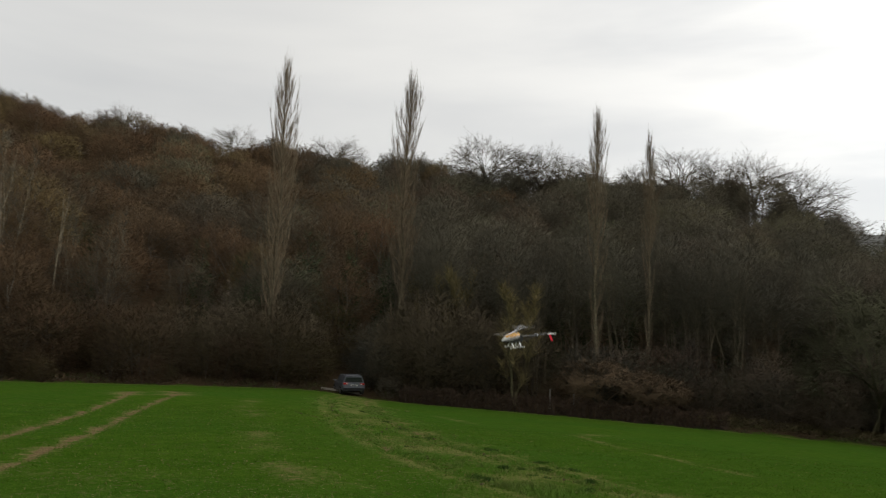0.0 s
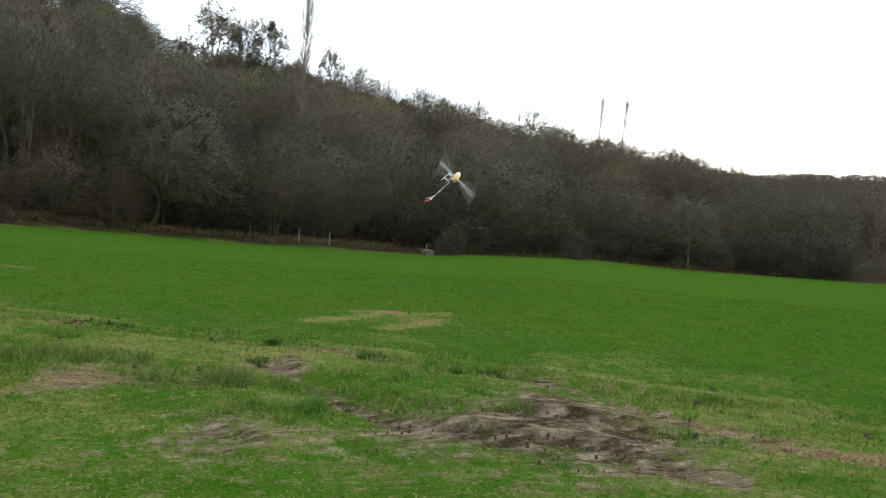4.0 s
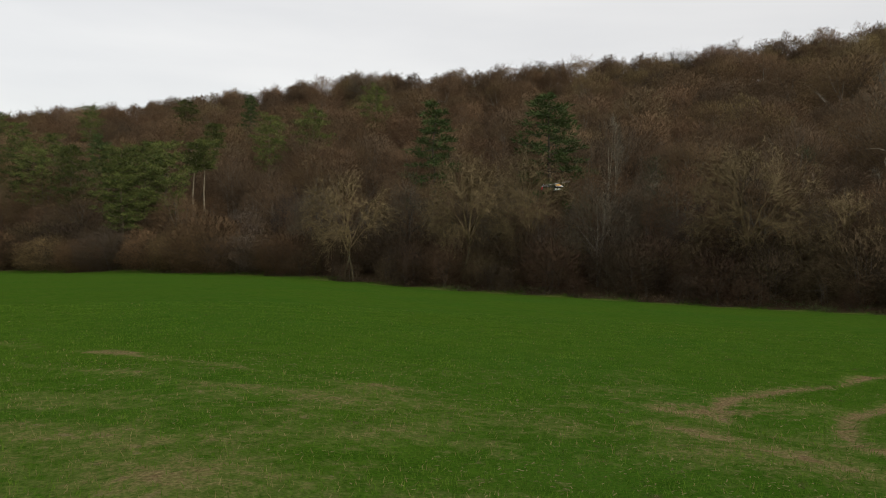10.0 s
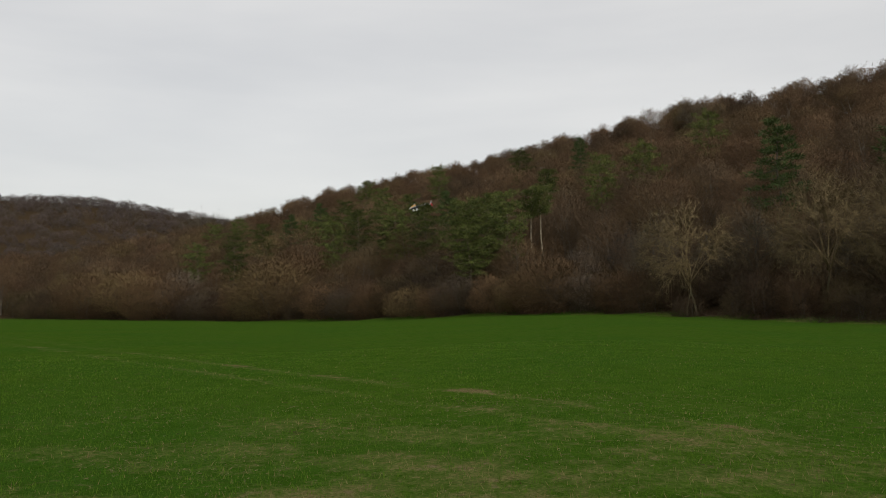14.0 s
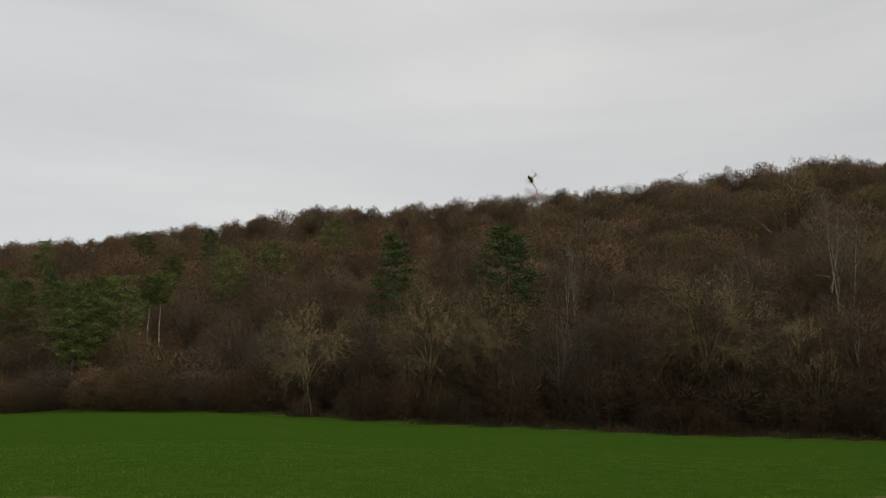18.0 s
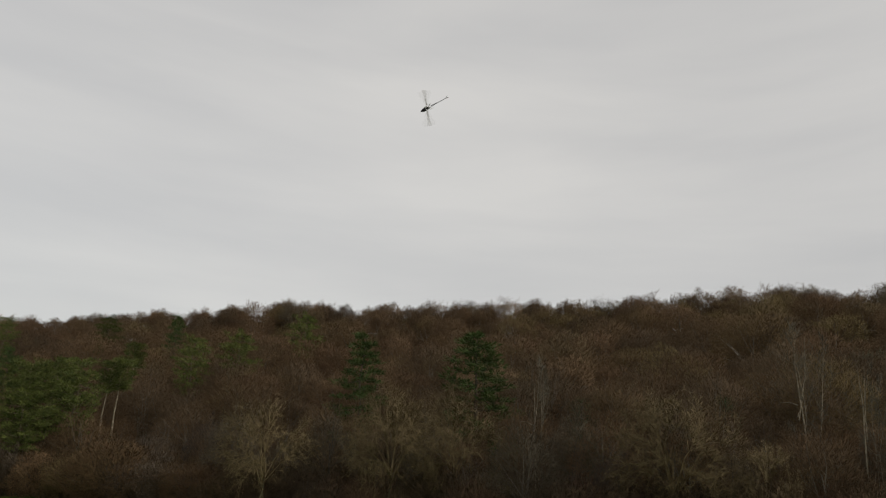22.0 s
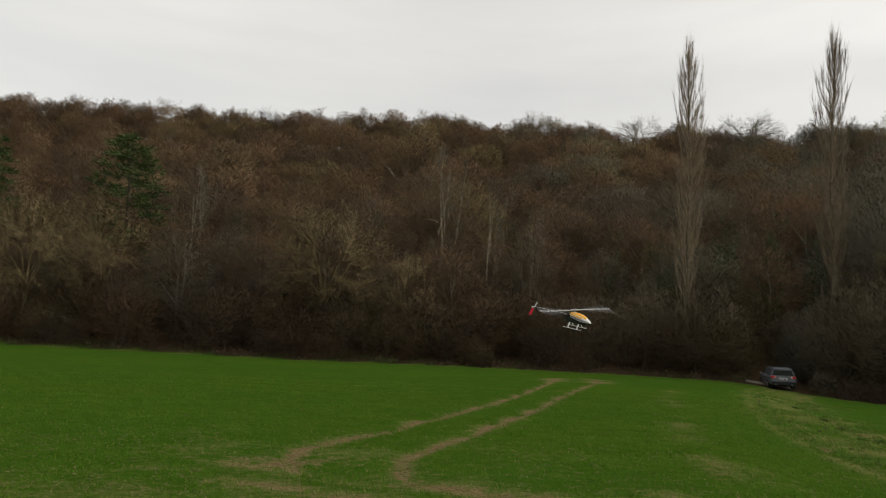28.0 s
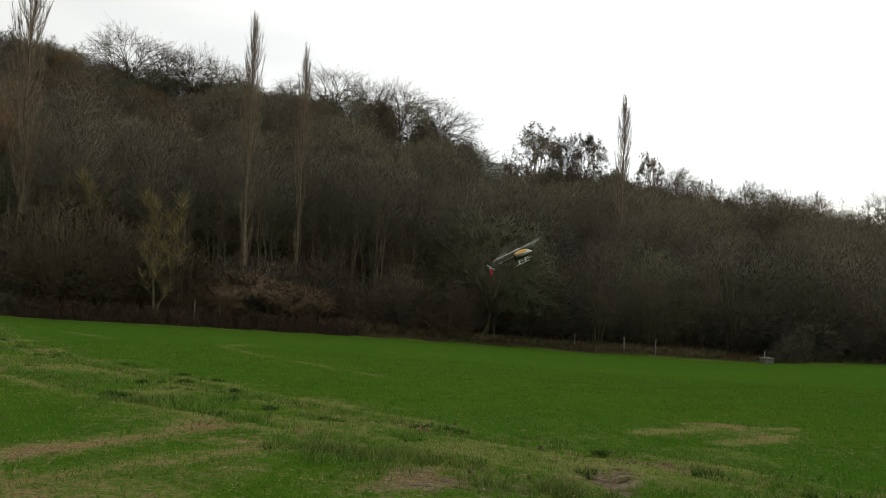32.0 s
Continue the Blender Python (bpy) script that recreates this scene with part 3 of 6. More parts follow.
# ---- trees ----
class Geo:
    """Triangles gathered piece by piece."""

    def __init__(self):
        self.v, self.f = [], []
        self.heart, self.half = None, (1, 1, 1)

    def tube(self, pts, radii, n=4):
        k = len(self.v)
        for i, (p, r) in enumerate(zip(pts, radii)):
            d = (pts[min(i + 1, len(pts) - 1)] - pts[max(i - 1, 0)]).normalized()
            a = d.orthogonal().normalized()
            c = d.cross(a)
            for j in range(n):
                w = 2 * math.pi * j / n
                self.v.append(p + (a * math.cos(w) + c * math.sin(w)) * r)
        for i in range(len(pts) - 1):
            for j in range(n):
                a0, a1 = k + i * n + j, k + i * n + (j + 1) % n
                self.f += [(a0, a1, a1 + n), (a0, a1 + n, a0 + n)]

    def sliver(self, p, d, length, width, rng):
        side = d.cross(Vector((rng.uniform(-1, 1), rng.uniform(-1, 1), rng.uniform(-1, 1))))
        if side.length < 1e-4:
            return
        side = side.normalized() * width / 2
        k = len(self.v)
        self.v += [p - side, p + side, p + d * length]
        self.f.append((k, k + 1, k + 2))

    def arrays(self):
        return np.array([tuple(q) for q in self.v], np.float32), np.array(self.f, np.int32)

    def rounded_arrays(self):
        """The same with every sliver turned outwards and its shading eased towards the round of the crown, as a bundle of round twigs would have it."""
        V, F = self.arrays()
        if self.heart is None:
            return V, F, None
        R = (V - np.array(self.heart)) / np.array(self.half) ** 2
        R /= np.linalg.norm(R, axis=1, keepdims=True) + 1e-9
        G = np.cross(V[F[:, 1]] - V[F[:, 0]], V[F[:, 2]] - V[F[:, 0]])
        G /= np.linalg.norm(G, axis=1, keepdims=True) + 1e-9
        turn = (G * R[F[:, 0]]).sum(1) < 0
        F[turn] = F[turn][:, ::-1]
        G[turn] *= -1
        own = np.zeros_like(V)
        for j in range(3):
            np.add.at(own, F[:, j], G)
        own /= np.linalg.norm(own, axis=1, keepdims=True) + 1e-9
        N = 0.7 * R + 0.3 * own
        return V, F, (N / (np.linalg.norm(N, axis=1, keepdims=True) + 1e-9)).astype(np.float32)


def rand_dir(rng):
    return Vector((rng.gauss(0, 1), rng.gauss(0, 1), rng.gauss(0, 1))).normalized()


def grow(seed, h=14.0, w=9.0, clear=0.25, trunk=0.2, limbs=15, subs=6, twigs=13, tl=1.0, tw=0.035, rise=0.35, steep=(30, 62), stems=1, sides=5, lean=0.05, shape=0.6, twist=0.9):
    """A bare broadleaf: stems, limbs and boughs in one heap of triangles, fine twigs in another."""
    rng = random.Random(seed)
    wood, crown = Geo(), Geo()
    for st in range(stems):
        a0 = rng.uniform(0, 2 * math.pi)
        out = (0.0 if stems == 1 else 0.28) * w
        top = Vector((math.cos(a0) * out + rng.gauss(0, lean) * h, math.sin(a0) * out + rng.gauss(0, lean) * h, h * (0.93 if stems == 1 else rng.uniform(0.7, 0.95))))
        foot = Vector((math.cos(a0), math.sin(a0), 0)) * (0 if stems == 1 else 0.25) + Vector((0, 0, -0.4))
        line = []
        for i in range(7):
            k = i / 6
            line.append(foot.lerp(top, k) + Vector((rng.gauss(0, 0.014) * h, rng.gauss(0, 0.014) * h, 0)) * math.sin(math.pi * k))
        tr = trunk / math.sqrt(stems)
        wood.tube(line, [tr * (1.25 - 1.15 * (i / 6) ** 0.8) for i in range(7)], sides)

        def on(k):
            i = min(int(k * 6), 5)
            return line[i].lerp(line[i + 1], k * 6 - i)
        for li in range(limbs // stems):
            k = clear + (0.98 - clear) * (li + rng.random()) / (limbs // stems)
            rel = (k - clear) / (1 - clear)
            az = li * 2.4 + rng.uniform(-0.5, 0.5)
            el = radians(steep[0] + (steep[1] - steep[0]) * rel + rng.uniform(-12, 12))
            d = Vector((math.cos(az) * math.cos(el), math.sin(az) * math.cos(el), math.sin(el)))
            ln = w / 2 * (math.sin(math.pi * min(1, 0.22 + 0.74 * rel)) ** shape) * rng.uniform(0.75, 1.15) / (1 if stems == 1 else 1.5)
            p = on(k)
            q = [p]
            for s in range(3):
                d = (d + Vector((0, 0, rise * 0.4)) + rand_dir(rng) * 0.22).normalized()
                q.append(q[-1] + d * ln / 3)
            r0 = max(tr * 0.42 * (1.1 - rel), 0.02)
            wood.tube(q, [r0, r0 * 0.7, r0 * 0.45, r0 * 0.16], 3)
            for si in range(subs):
                s = 0.25 + 0.75 * (si + rng.random()) / subs
                i = min(int(s * 3), 2)
                b = q[i].lerp(q[i + 1], s * 3 - i)
                sd = ((q[i + 1] - q[i]).normalized() + rand_dir(rng) * 0.8 + Vector((0, 0, rise))).normalized()
                sl = ln * 0.5 * rng.uniform(0.5, 1.1) * (1.15 - 0.5 * s) + 0.4
                e = b + sd * sl
                wood.tube([b, b.lerp(e, 0.5) + rand_dir(rng) * 0.06 * sl, e], [r0 * 0.32, r0 * 0.2, r0 * 0.07], 3)
                for ti in range(twigs):
                    u = rng.uniform(0.1, 1.0)
                    td = (sd * 0.6 + rand_dir(rng) * twist + Vector((0, 0, rise * 0.8))).normalized()
                    crown.sliver(b.lerp(e, u), td, tl * rng.uniform(0.45, 1.2), tw * rng.uniform(0.7, 1.3), rng)
    return wood, crown


def dome(seed, h=12.5, w=9.0, clear=0.22, n=540, tl=0.8, tw=0.06, limbs=6, trunk=0.15, stems=1, lift=0.35, hollow=0.7, rough=0.6):
    """A bare crown seen from afar: stems and boughs, and a lumpy dome of fine twigs."""
    rng = random.Random(seed)
    wood, crown = Geo(), Geo()
    mid, rz = h * (clear + (1 - clear) * 0.42), h * (1 - clear) * 0.56
    heart = Vector((rng.gauss(0, 0.05) * w, rng.gauss(0, 0.05) * w, mid))

    def reach(d):
        k = 1 + 0.34 * noise.noise(d * 1.7 + Vector((seed * 3.1, 0, 0))) + 0.26 * noise.noise(d * 3.6 + Vector((0, seed * 1.7, 0)))
        return Vector((d.x * w / 2, d.y * w / 2, d.z * (rz if d.z > 0 else rz * (0.75 if clear > 0.05 else 0.9)))) * k
    for st in range(stems):
        a = rng.uniform(0, 6.28)
        f0 = Vector((math.cos(a), math.sin(a), 0)) * (0.12 * w if stems > 1 else 0) + Vector((0, 0, -0.4))
        e = heart + Vector((math.cos(a), math.sin(a), 0)) * (0.15 * w if stems > 1 else 0) + Vector((0, 0, rz * 0.35))
        wood.tube([f0, f0.lerp(e, 0.5) + rand_dir(rng) * 0.25, e], [trunk, trunk * 0.7, trunk * 0.3], 3)
    for i in range(limbs):
        d = (rand_dir(rng) + Vector((0, 0, 0.55))).normalized()
        p = heart + Vector((0, 0, -rz * rng.uniform(0.1, 0.7)))
        e = heart + reach(d) * 0.92
        wood.tube([p, p.lerp(e, 0.55) + rand_dir(rng) * 0.3, e], [trunk * 0.5, trunk * 0.3, trunk * 0.1], 3)
    crown.heart, crown.half = heart, (w / 2, w / 2, rz)
    for i in range(n):
        d = rand_dir(rng)
        while d.z < (-0.55 if clear > 0.05 else -0.97):
            d = rand_dir(rng)
        p = heart + reach(d) * (hollow + (1 - hollow) * math.sqrt(rng.random())) * 0.93
        td = (d * 0.9 + Vector((0, 0, lift)) + rand_dir(rng) * rough).normalized()
        crown.sliver(p, td, tl * rng.uniform(0.45, 1.15), tw * rng.uniform(0.6, 1.3), rng)
    return wood, crown


def lacy(seed, h=13.0, w=12.5, base=0.16, fork_at=0.28, counts=(7, 52, 330), twigs=6, thick=1.0, tw=0.04, tl=0.7, arch=0.12, stems=1):
    """A round bare crown: limbs that fork three times towards places spread through a lumpy dome, and fine twigs. Also the ends of the branches."""
    rng = random.Random(seed)
    wood, crown = Geo(), Geo()
    mid = Vector((0, 0, h * (base + (1 - base) * 0.42)))
    up, down = h * 0.97 - mid.z, mid.z - h * base

    def spot(d, k):
        k *= 1 + 0.3 * noise.noise(d * 1.6 + Vector((seed * 2.7, 0, 0))) + 0.16 * noise.noise(d * 3.7 + Vector((0, seed * 1.3, 0)))
        return mid + Vector((d.x * w / 2, d.y * w / 2, d.z * (up if d.z > 0 else down))) * k
    fork = Vector((0, 0, h * fork_at))
    for i in range(stems):
        a = rng.uniform(0, 6.28) + 6.28 * i / stems
        foot = Vector((math.cos(a), math.sin(a), 0)) * (0.05 * w if stems > 1 else 0.15) + Vector((0, 0, -0.4))
        wood.tube([foot, foot.lerp(fork, 0.5) + rand_dir(rng) * 0.2, fork, fork.lerp(mid, 0.6)], [0.2 * thick / stems ** 0.5, 0.16 * thick / stems ** 0.5, 0.13 * thick / stems ** 0.5, 0.05 * thick], 6)
    nodes = [(fork.lerp(mid, 0.5 * rng.random()), fork, None) for i in range(counts[0])]
    for level, (n, (k0, k1), r, spread) in enumerate(zip(counts, ((0.3, 0.5), (0.55, 0.8), (0.75, 1.0)), (0.1, 0.045, 0.02), (0, 0.62, 0.42))):
        grown = []
        for i in range(n):
            p, q, d = nodes[i % len(nodes)]
            if d is None:
                # limbs spread evenly over the dome
                z = 1 - 1.55 * (i + 0.5) / n
                a = i * 2.4 + rng.uniform(-0.3, 0.3)
                d = Vector((math.cos(a) * math.sqrt(1 - z * z), math.sin(a) * math.sqrt(1 - z * z), z))
            else:
                d = (d + rand_dir(rng) * spread * rng.uniform(0.5, 1.2)).normalized()
            e = spot(d, rng.uniform(k0, k1))
            b = p.lerp(q, rng.uniform(0, 0.75) if level else 0.0)
            ln = (e - b).length
            m = b.lerp(e, 0.5) + Vector((0, 0, arch * ln)) + rand_dir(rng) * 0.06 * ln
            crown.tube([b, m, e], [r * thick, r * 0.75 * thick, r * 0.42 * thick], 4 if level == 0 else 3)
            grown.append((e, m, d))
            if level:
                for t in range(twigs if level == 2 else twigs * 2):
                    f = m.lerp(e, rng.random()) if rng.random() < 0.65 else b.lerp(m, rng.random())
                    td = ((f - mid).normalized() * 0.55 + rand_dir(rng) + Vector((0, 0, 0.2))).normalized()
                    crown.sliver(f, td, tl * rng.uniform(0.5, 1.25), tw, rng)
        nodes = grown
    crown.heart, crown.half = mid, (w / 2, w / 2, up)
    return wood, crown, [e for e, m, d in nodes]


def leafy(seed, gaps=0.3, **kw):
    """The same with clumps of dead leaves at most of the branch ends."""
    rng = random.Random(seed)
    wood, crown, ends = lacy(seed, **kw)
    for e in ends:
        if noise.noise(e * 0.45 + Vector((seed, 0, 0))) * 0.5 + rng.random() * 0.6 < gaps - 0.12:
            continue
        r = rng.uniform(0.35, 0.75)
        for i in range(16):
            crown.sliver(e + rand_dir(rng) * r * rng.random(), rand_dir(rng), rng.uniform(0.18, 0.34), rng.uniform(0.12, 0.2), rng)
    return wood, crown


def both(a, b):
    """Two heaps of wood and twigs in one."""
    for g, h2 in zip(a, b):
        k = len(g.v)
        g.v += h2.v
        g.f += [(i + k, j + k, l + k) for i, j, l in h2.f]
        g.heart, g.half = h2.heart, h2.half
    return a


def poplar(seed, h=29.0, w=3.3, bare=0.12):
    """A Lombardy poplar: steep boughs close to one long stem, few of them below a share of its height."""
    rng = random.Random(seed)
    wood, crown = Geo(), Geo()
    line = [Vector((rng.gauss(0, 0.12), rng.gauss(0, 0.12), -0.5 + (h + 0.5) * i / 9)) for i in range(10)]
    wood.tube(line, [0.3 * (1 - 0.93 * i / 9) for i in range(10)], 6)
    n = 130
    for i in range(n):
        k = 0.12 + 0.86 * (i / n) ** 0.92
        j = min(int(k * 9), 8)
        p = line[j].lerp(line[j + 1], k * 9 - j)
        az = i * 2.4 + rng.uniform(-0.4, 0.4)
        if k < bare and rng.random() < 0.72:
            continue
        wide = w / 2 * (0.62 + 0.38 * math.sin(math.pi * min(1, k * 1.05))) * min(1, (1.02 - k) * 5.5) * (0.9 if k < 0.4 else 1)
        ln = rng.uniform(2.2, 4.6) * (0.5 + 0.6 * min(1, (1.03 - k) * 4))
        d = Vector((math.cos(az), math.sin(az), 0)) * wide * rng.uniform(0.6, 1.1) + Vector((0, 0, ln))
        q = [p, p + d * 0.5 + Vector((d.x, d.y, 0)) * 0.25, p + d]
        r0 = 0.05 * (1.1 - k) + 0.02
        crown.tube(q, [r0, r0 * 0.6, r0 * 0.15], 3)
        for s in range(34 if k < 0.6 else 38):
            u = rng.uniform(0.05, 1)
            b = q[0].lerp(q[1], u * 2) if u < 0.5 else q[1].lerp(q[2], u * 2 - 1)
            td = (Vector((0, 0, 1)) + d.normalized() * 0.5 + rand_dir(rng) * 0.3).normalized()
            crown.sliver(b, td, rng.uniform(0.7, 1.9), 0.026 if k > 0.6 else 0.036, rng)
    return wood, crown


def conifer(seed, h=17.0, w=6.5, clear=0.2, pine=False, boughs=44):
    """Stem, boughs in loose storeys and flat clumps of needles at their ends."""
    rng = random.Random(seed)
    wood, crown = Geo(), Geo()
    line = [Vector((rng.gauss(0, 0.1), rng.gauss(0, 0.1), -0.5 + (h + 0.5) * i / 6)) for i in range(7)]
    wood.tube(line, [0.24 * (1 - 0.94 * i / 6) for i in range(7)], 5)
    for i in range(boughs):
        rel = (i // 4 + rng.uniform(0, 0.45)) / (boughs / 4)
        k = clear + (0.985 - clear) * rel
        j = min(int(k * 6), 5)
        p = line[j].lerp(line[j + 1], k * 6 - j)
        az = i * 1.571 + (i // 4) * 0.9 + rng.uniform(-0.5, 0.5)
        ln = w / 2 * ((1.06 - rel) ** 0.55 if not pine else math.sin(math.pi * (0.22 + 0.7 * rel)) ** 0.7) * rng.uniform(0.6, 1.15)
        el = rng.uniform(-0.1, 0.3) if not pine else rng.uniform(0.05, 0.55)
        d = Vector((math.cos(az) * math.cos(el), math.sin(az) * math.cos(el), math.sin(el)))
        e = p + d * ln
        wood.tube([p, p.lerp(e, 0.55) - Vector((0, 0, 0.05 * ln)), e], [0.05, 0.03, 0.01], 3)
        for u in (0.45, 0.72, 1.0):
            c = p.lerp(e, u) + rand_dir(rng) * 0.2
            r = rng.uniform(0.5, 0.85) * (0.7 + 0.3 * min(1.0, ln / 2))
            for t in range(46):
                o = rand_dir(rng)
                q = c + Vector((o.x * r, o.y * r, o.z * r * 0.42)) * rng.uniform(0.3, 1.0)
                td = (o * 0.8 + d * 0.3 + rand_dir(rng) * 0.4 + Vector((0, 0, 0.35))).normalized()
                crown.sliver(q, td, rng.uniform(0.28, 0.55), rng.uniform(0.07, 0.13), rng)
    return wood, crown


KINDS = {}


def tree_kind(key, name, label, category, wood, crown, m_wood, m_crown):
    """One tree of a kind, kept as the pattern from which the others are copied."""
    V, F, N = crown.rounded_arrays()
    KINDS[key] = dict(name=name, label=label, category=category, h=max(max(q.z for q in g.v) for g in (wood, crown)),
                      trunk=mesh_np("trunk", *wood.arrays(), m_wood, smooth=True), crown=mesh_np("crown", V, F, m_crown, normals=N))


def plant(key, x, y, h, turn=0.0, label="", wide=1.0, group="", sink=0.15):
    """A tree of that kind with its foot on the ground, h metres high."""
    k = KINDS[key]
    s = h / k["h"]
    root = new(k["name"])
    for nm in ("trunk", "crown"):
        under(nm, k[nm], root)
    root.matrix_basis = pose(x, y, height(x, y) - sink, 0, 0, turn) @ Matrix.Diagonal((s * wide, s * wide, s, 1))
    return tagged(root, label or k["label"], k["category"], group or k["name"] + "s of the wood")


def plant_seen(key, az, r, top, **kw):
    """The same by bearing and distance from the standing place, and the elevation of its top."""
    x, y, z = where(az, r)
    return plant(key, x, y, EYE + r * math.tan(radians(top)) - z, turn=(az * 77) % 360, **kw)


def high_enough(az, top, h):
    """Distance up the hillside at which a tree h metres high has its top at an elevation."""
    r = np.linspace(float(at_bearing(RIM_R, az)), float(at_bearing(RIDGE_R, az)), 400)
    a = math.radians(az)
    e = np.degrees(np.arctan2(land(r * math.sin(a), r * math.cos(a)) + h - EYE, r))
    return float(r[np.nonzero(e <= top)[0][-1]]) if (e <= top).any() else float(r[0]) + 20


for i in range(4):
    tree_kind(f"tree{i}", "bare_tree", "bare brown broadleaf tree at the wood's edge", "tree",
              *both(grow(11 + i, 13, 9 + i * 0.5, 0.2, 0.15, 14, 5, 8, 0.95, 0.036), dome(15 + i, 12.4, 8.8, 0.14, 7000, 0.55, 0.036, 6, hollow=0.5)), BARK, (TWIG, TWIG_RED, TWIG, TWIG_DARK)[i])
for i in range(3):
    tree_kind(f"pale{i}", "pale_tree", "bare tree with pale lichen-grey twigs before the darker wood", "tree",
              *lacy(31 + i, h=13.0, w=11.5, base=0.08, fork_at=0.2, counts=(7, 64, 520), twigs=9, thick=0.85, tw=0.04, tl=0.6, arch=0.16, stems=2)[:2], BARK_GREEN, TWIG_PALE)
for i in range(2):
    tree_kind(f"birch{i}", "birch", "slender bare birch with whitish stems", "tree",
              *both(grow(51 + i, 16, 6.5, 0.36, 0.09, 18, 5, 10, 0.9, 0.034, rise=0.5, steep=(45, 70), stems=2 + i), dome(55 + i, 15.6, 5.6, 0.42, 500, 0.8, 0.03, 3, lift=0.9, hollow=0.2)), BARK_WHITE, TWIG_GREY)
for i in range(3):
    tree_kind(f"oak{i}", "oak", "spreading bare oak standing out against the sky", "tree",
              *lacy(71 + i, 12.8, 15, 0.1, 0.26, (13, 110, 640), 3, 0.9, 0.035, 0.6, 0.05)[:2], BARK, TWIG)
for i in range(4):
    tree_kind(f"bush{i}", "bush", "dense leafless bush on the field margin", "bush",
              *both(grow(91 + i, 4.1, 4.6, 0.06, 0.1, 16, 4, 6, 0.4, 0.04, rise=0.4, steep=(20, 70), stems=4, sides=3), dome(95 + i, 5, 6.4, 0.0, 17000, 0.24, 0.03, 4, 0.06, lift=0.5, hollow=0.5)), BARK, (BUSH, BUSH_OLIVE, BUSH, TWIG_RED)[i])
for i in range(3):
    tree_kind(f"olive{i}", "willow", "bare greenish willow with fine upright twigs", "tree",
              *both(grow(111 + i, 9.6, 8, 0.12, 0.16, 16, 5, 7, 0.7, 0.032, rise=0.45, steep=(35, 72), stems=3, sides=4), dome(115 + i, 9.8, 9.4, 0.02, 13000, 0.42, 0.032, 6, 0.1, lift=0.5, hollow=0.5)), BARK_GREEN, (TWIG_YELLOW, TWIG_GREY, TWIG_OLIVE)[i])
tree_kind("leafy0", "leafy_oak", "oak with dead leaves still clinging, dark against the sky", "tree",
          *leafy(181, h=12.4, w=11, base=0.12, counts=(8, 60, 520), thick=1.0, tw=0.05), BARK, TWIG)
tree_kind("dome0", "willow", "broad round grey-green bare willow at the foot of the wood", "tree",
          *lacy(186, 9.6, 10.5, 0.0, 0.12, (9, 80, 900), 11, 0.9, 0.034, 0.55, 0.1, stems=3)[:2], BARK_GREEN, TWIG_OLIVE)
tree_kind("red0", "bush", "broad reddish leafless bush behind the low hedge", "bush",
          *lacy(187, 4.4, 8.0, 0.0, 0.06, (9, 80, 900), 12, 0.4, 0.03, 0.4, 0.1, stems=5)[:2], BARK, BUSH_RED)
for i in range(2):
    tree_kind(f"thorn{i}", "thorn_bush", "dense dark leafless thorn thicket beside the track", "bush",
              *both(grow(191 + i, 7.6, 6, 0.05, 0.1, 18, 5, 8, 0.8, 0.04, rise=0.6, steep=(30, 75), stems=4, sides=3), dome(195 + i, 8, 6.6, 0.0, 8000, 0.42, 0.034, 5, 0.08, lift=0.5, hollow=0.45)), BARK_DARK, THORN)
for i in range(2):
    tree_kind(f"ivied{i}", "ivy_clad_tree", "bare tree with its stem wrapped in dark ivy", "tree",
              *both(grow(201 + i, 13, 6, 0.3, 0.16, 14, 5, 6, 0.9, 0.036, rise=0.5), dome(205 + i, 10.5, 3.6, 0.02, 2600, 0.3, 0.14, 3, 0.1, lift=-0.1, hollow=0.35)), BARK_DARK, IVY)
for i in range(3):
    tree_kind(f"stems{i}", "thin_stemmed_tree", "thin grey-stemmed bare tree in the shade of the wood", "tree",
              *both(grow(221 + i, 13, 5.5, 0.42, 0.12, 18, 5, 8, 0.7, 0.032, rise=0.5, steep=(35, 70), stems=1 + i, lean=0.04), dome(225 + i, 12.6, 6.0, 0.45, 2600, 0.6, 0.034, 4, 0.06, lift=0.6, hollow=0.4)), BARK_PALE, TWIG_GREY)
tree_kind("ash0", "ash", "slender bare tree with yellowish upright branches", "tree", *grow(171, 10, 4.2, 0.15, 0.12, 26, 5, 11, 0.9, 0.04, rise=0.8, steep=(50, 78), stems=2, sides=4), BARK_GREEN, TWIG_YELLOW)
for i in range(2):
    tree_kind(f"poplar{i}", "poplar", "tall bare columnar poplar rising above the wood", "tree", *poplar(131 + i, bare=0.3), BARK_PALE, POPLAR)
    tree_kind(f"slim{i}", "poplar", "tall slim poplar with a long pale stem", "tree", *poplar(135 + i, w=2.9, bare=0.55), BARK_PALE, POPLAR)
for i in range(2):
    tree_kind(f"spruce{i}", "spruce", "dark green spruce among bare trees on the hillside", "conifer", *conifer(141 + i, clear=0.22, boughs=50), BARK, SPRUCE)
for i in range(2):
    tree_kind(f"pine{i}", "pine", "green pine with a bare stem on the hillside", "conifer", *conifer(151 + i, 16, 7.0, 0.4, True), BARK_PALE, NEEDLES)
tree_kind("tallpine0", "pine", "tall pine with a long bare pinkish stem", "conifer", *conifer(155, 17, 5.0, 0.72, True, 28), BARK_WHITE, NEEDLES)

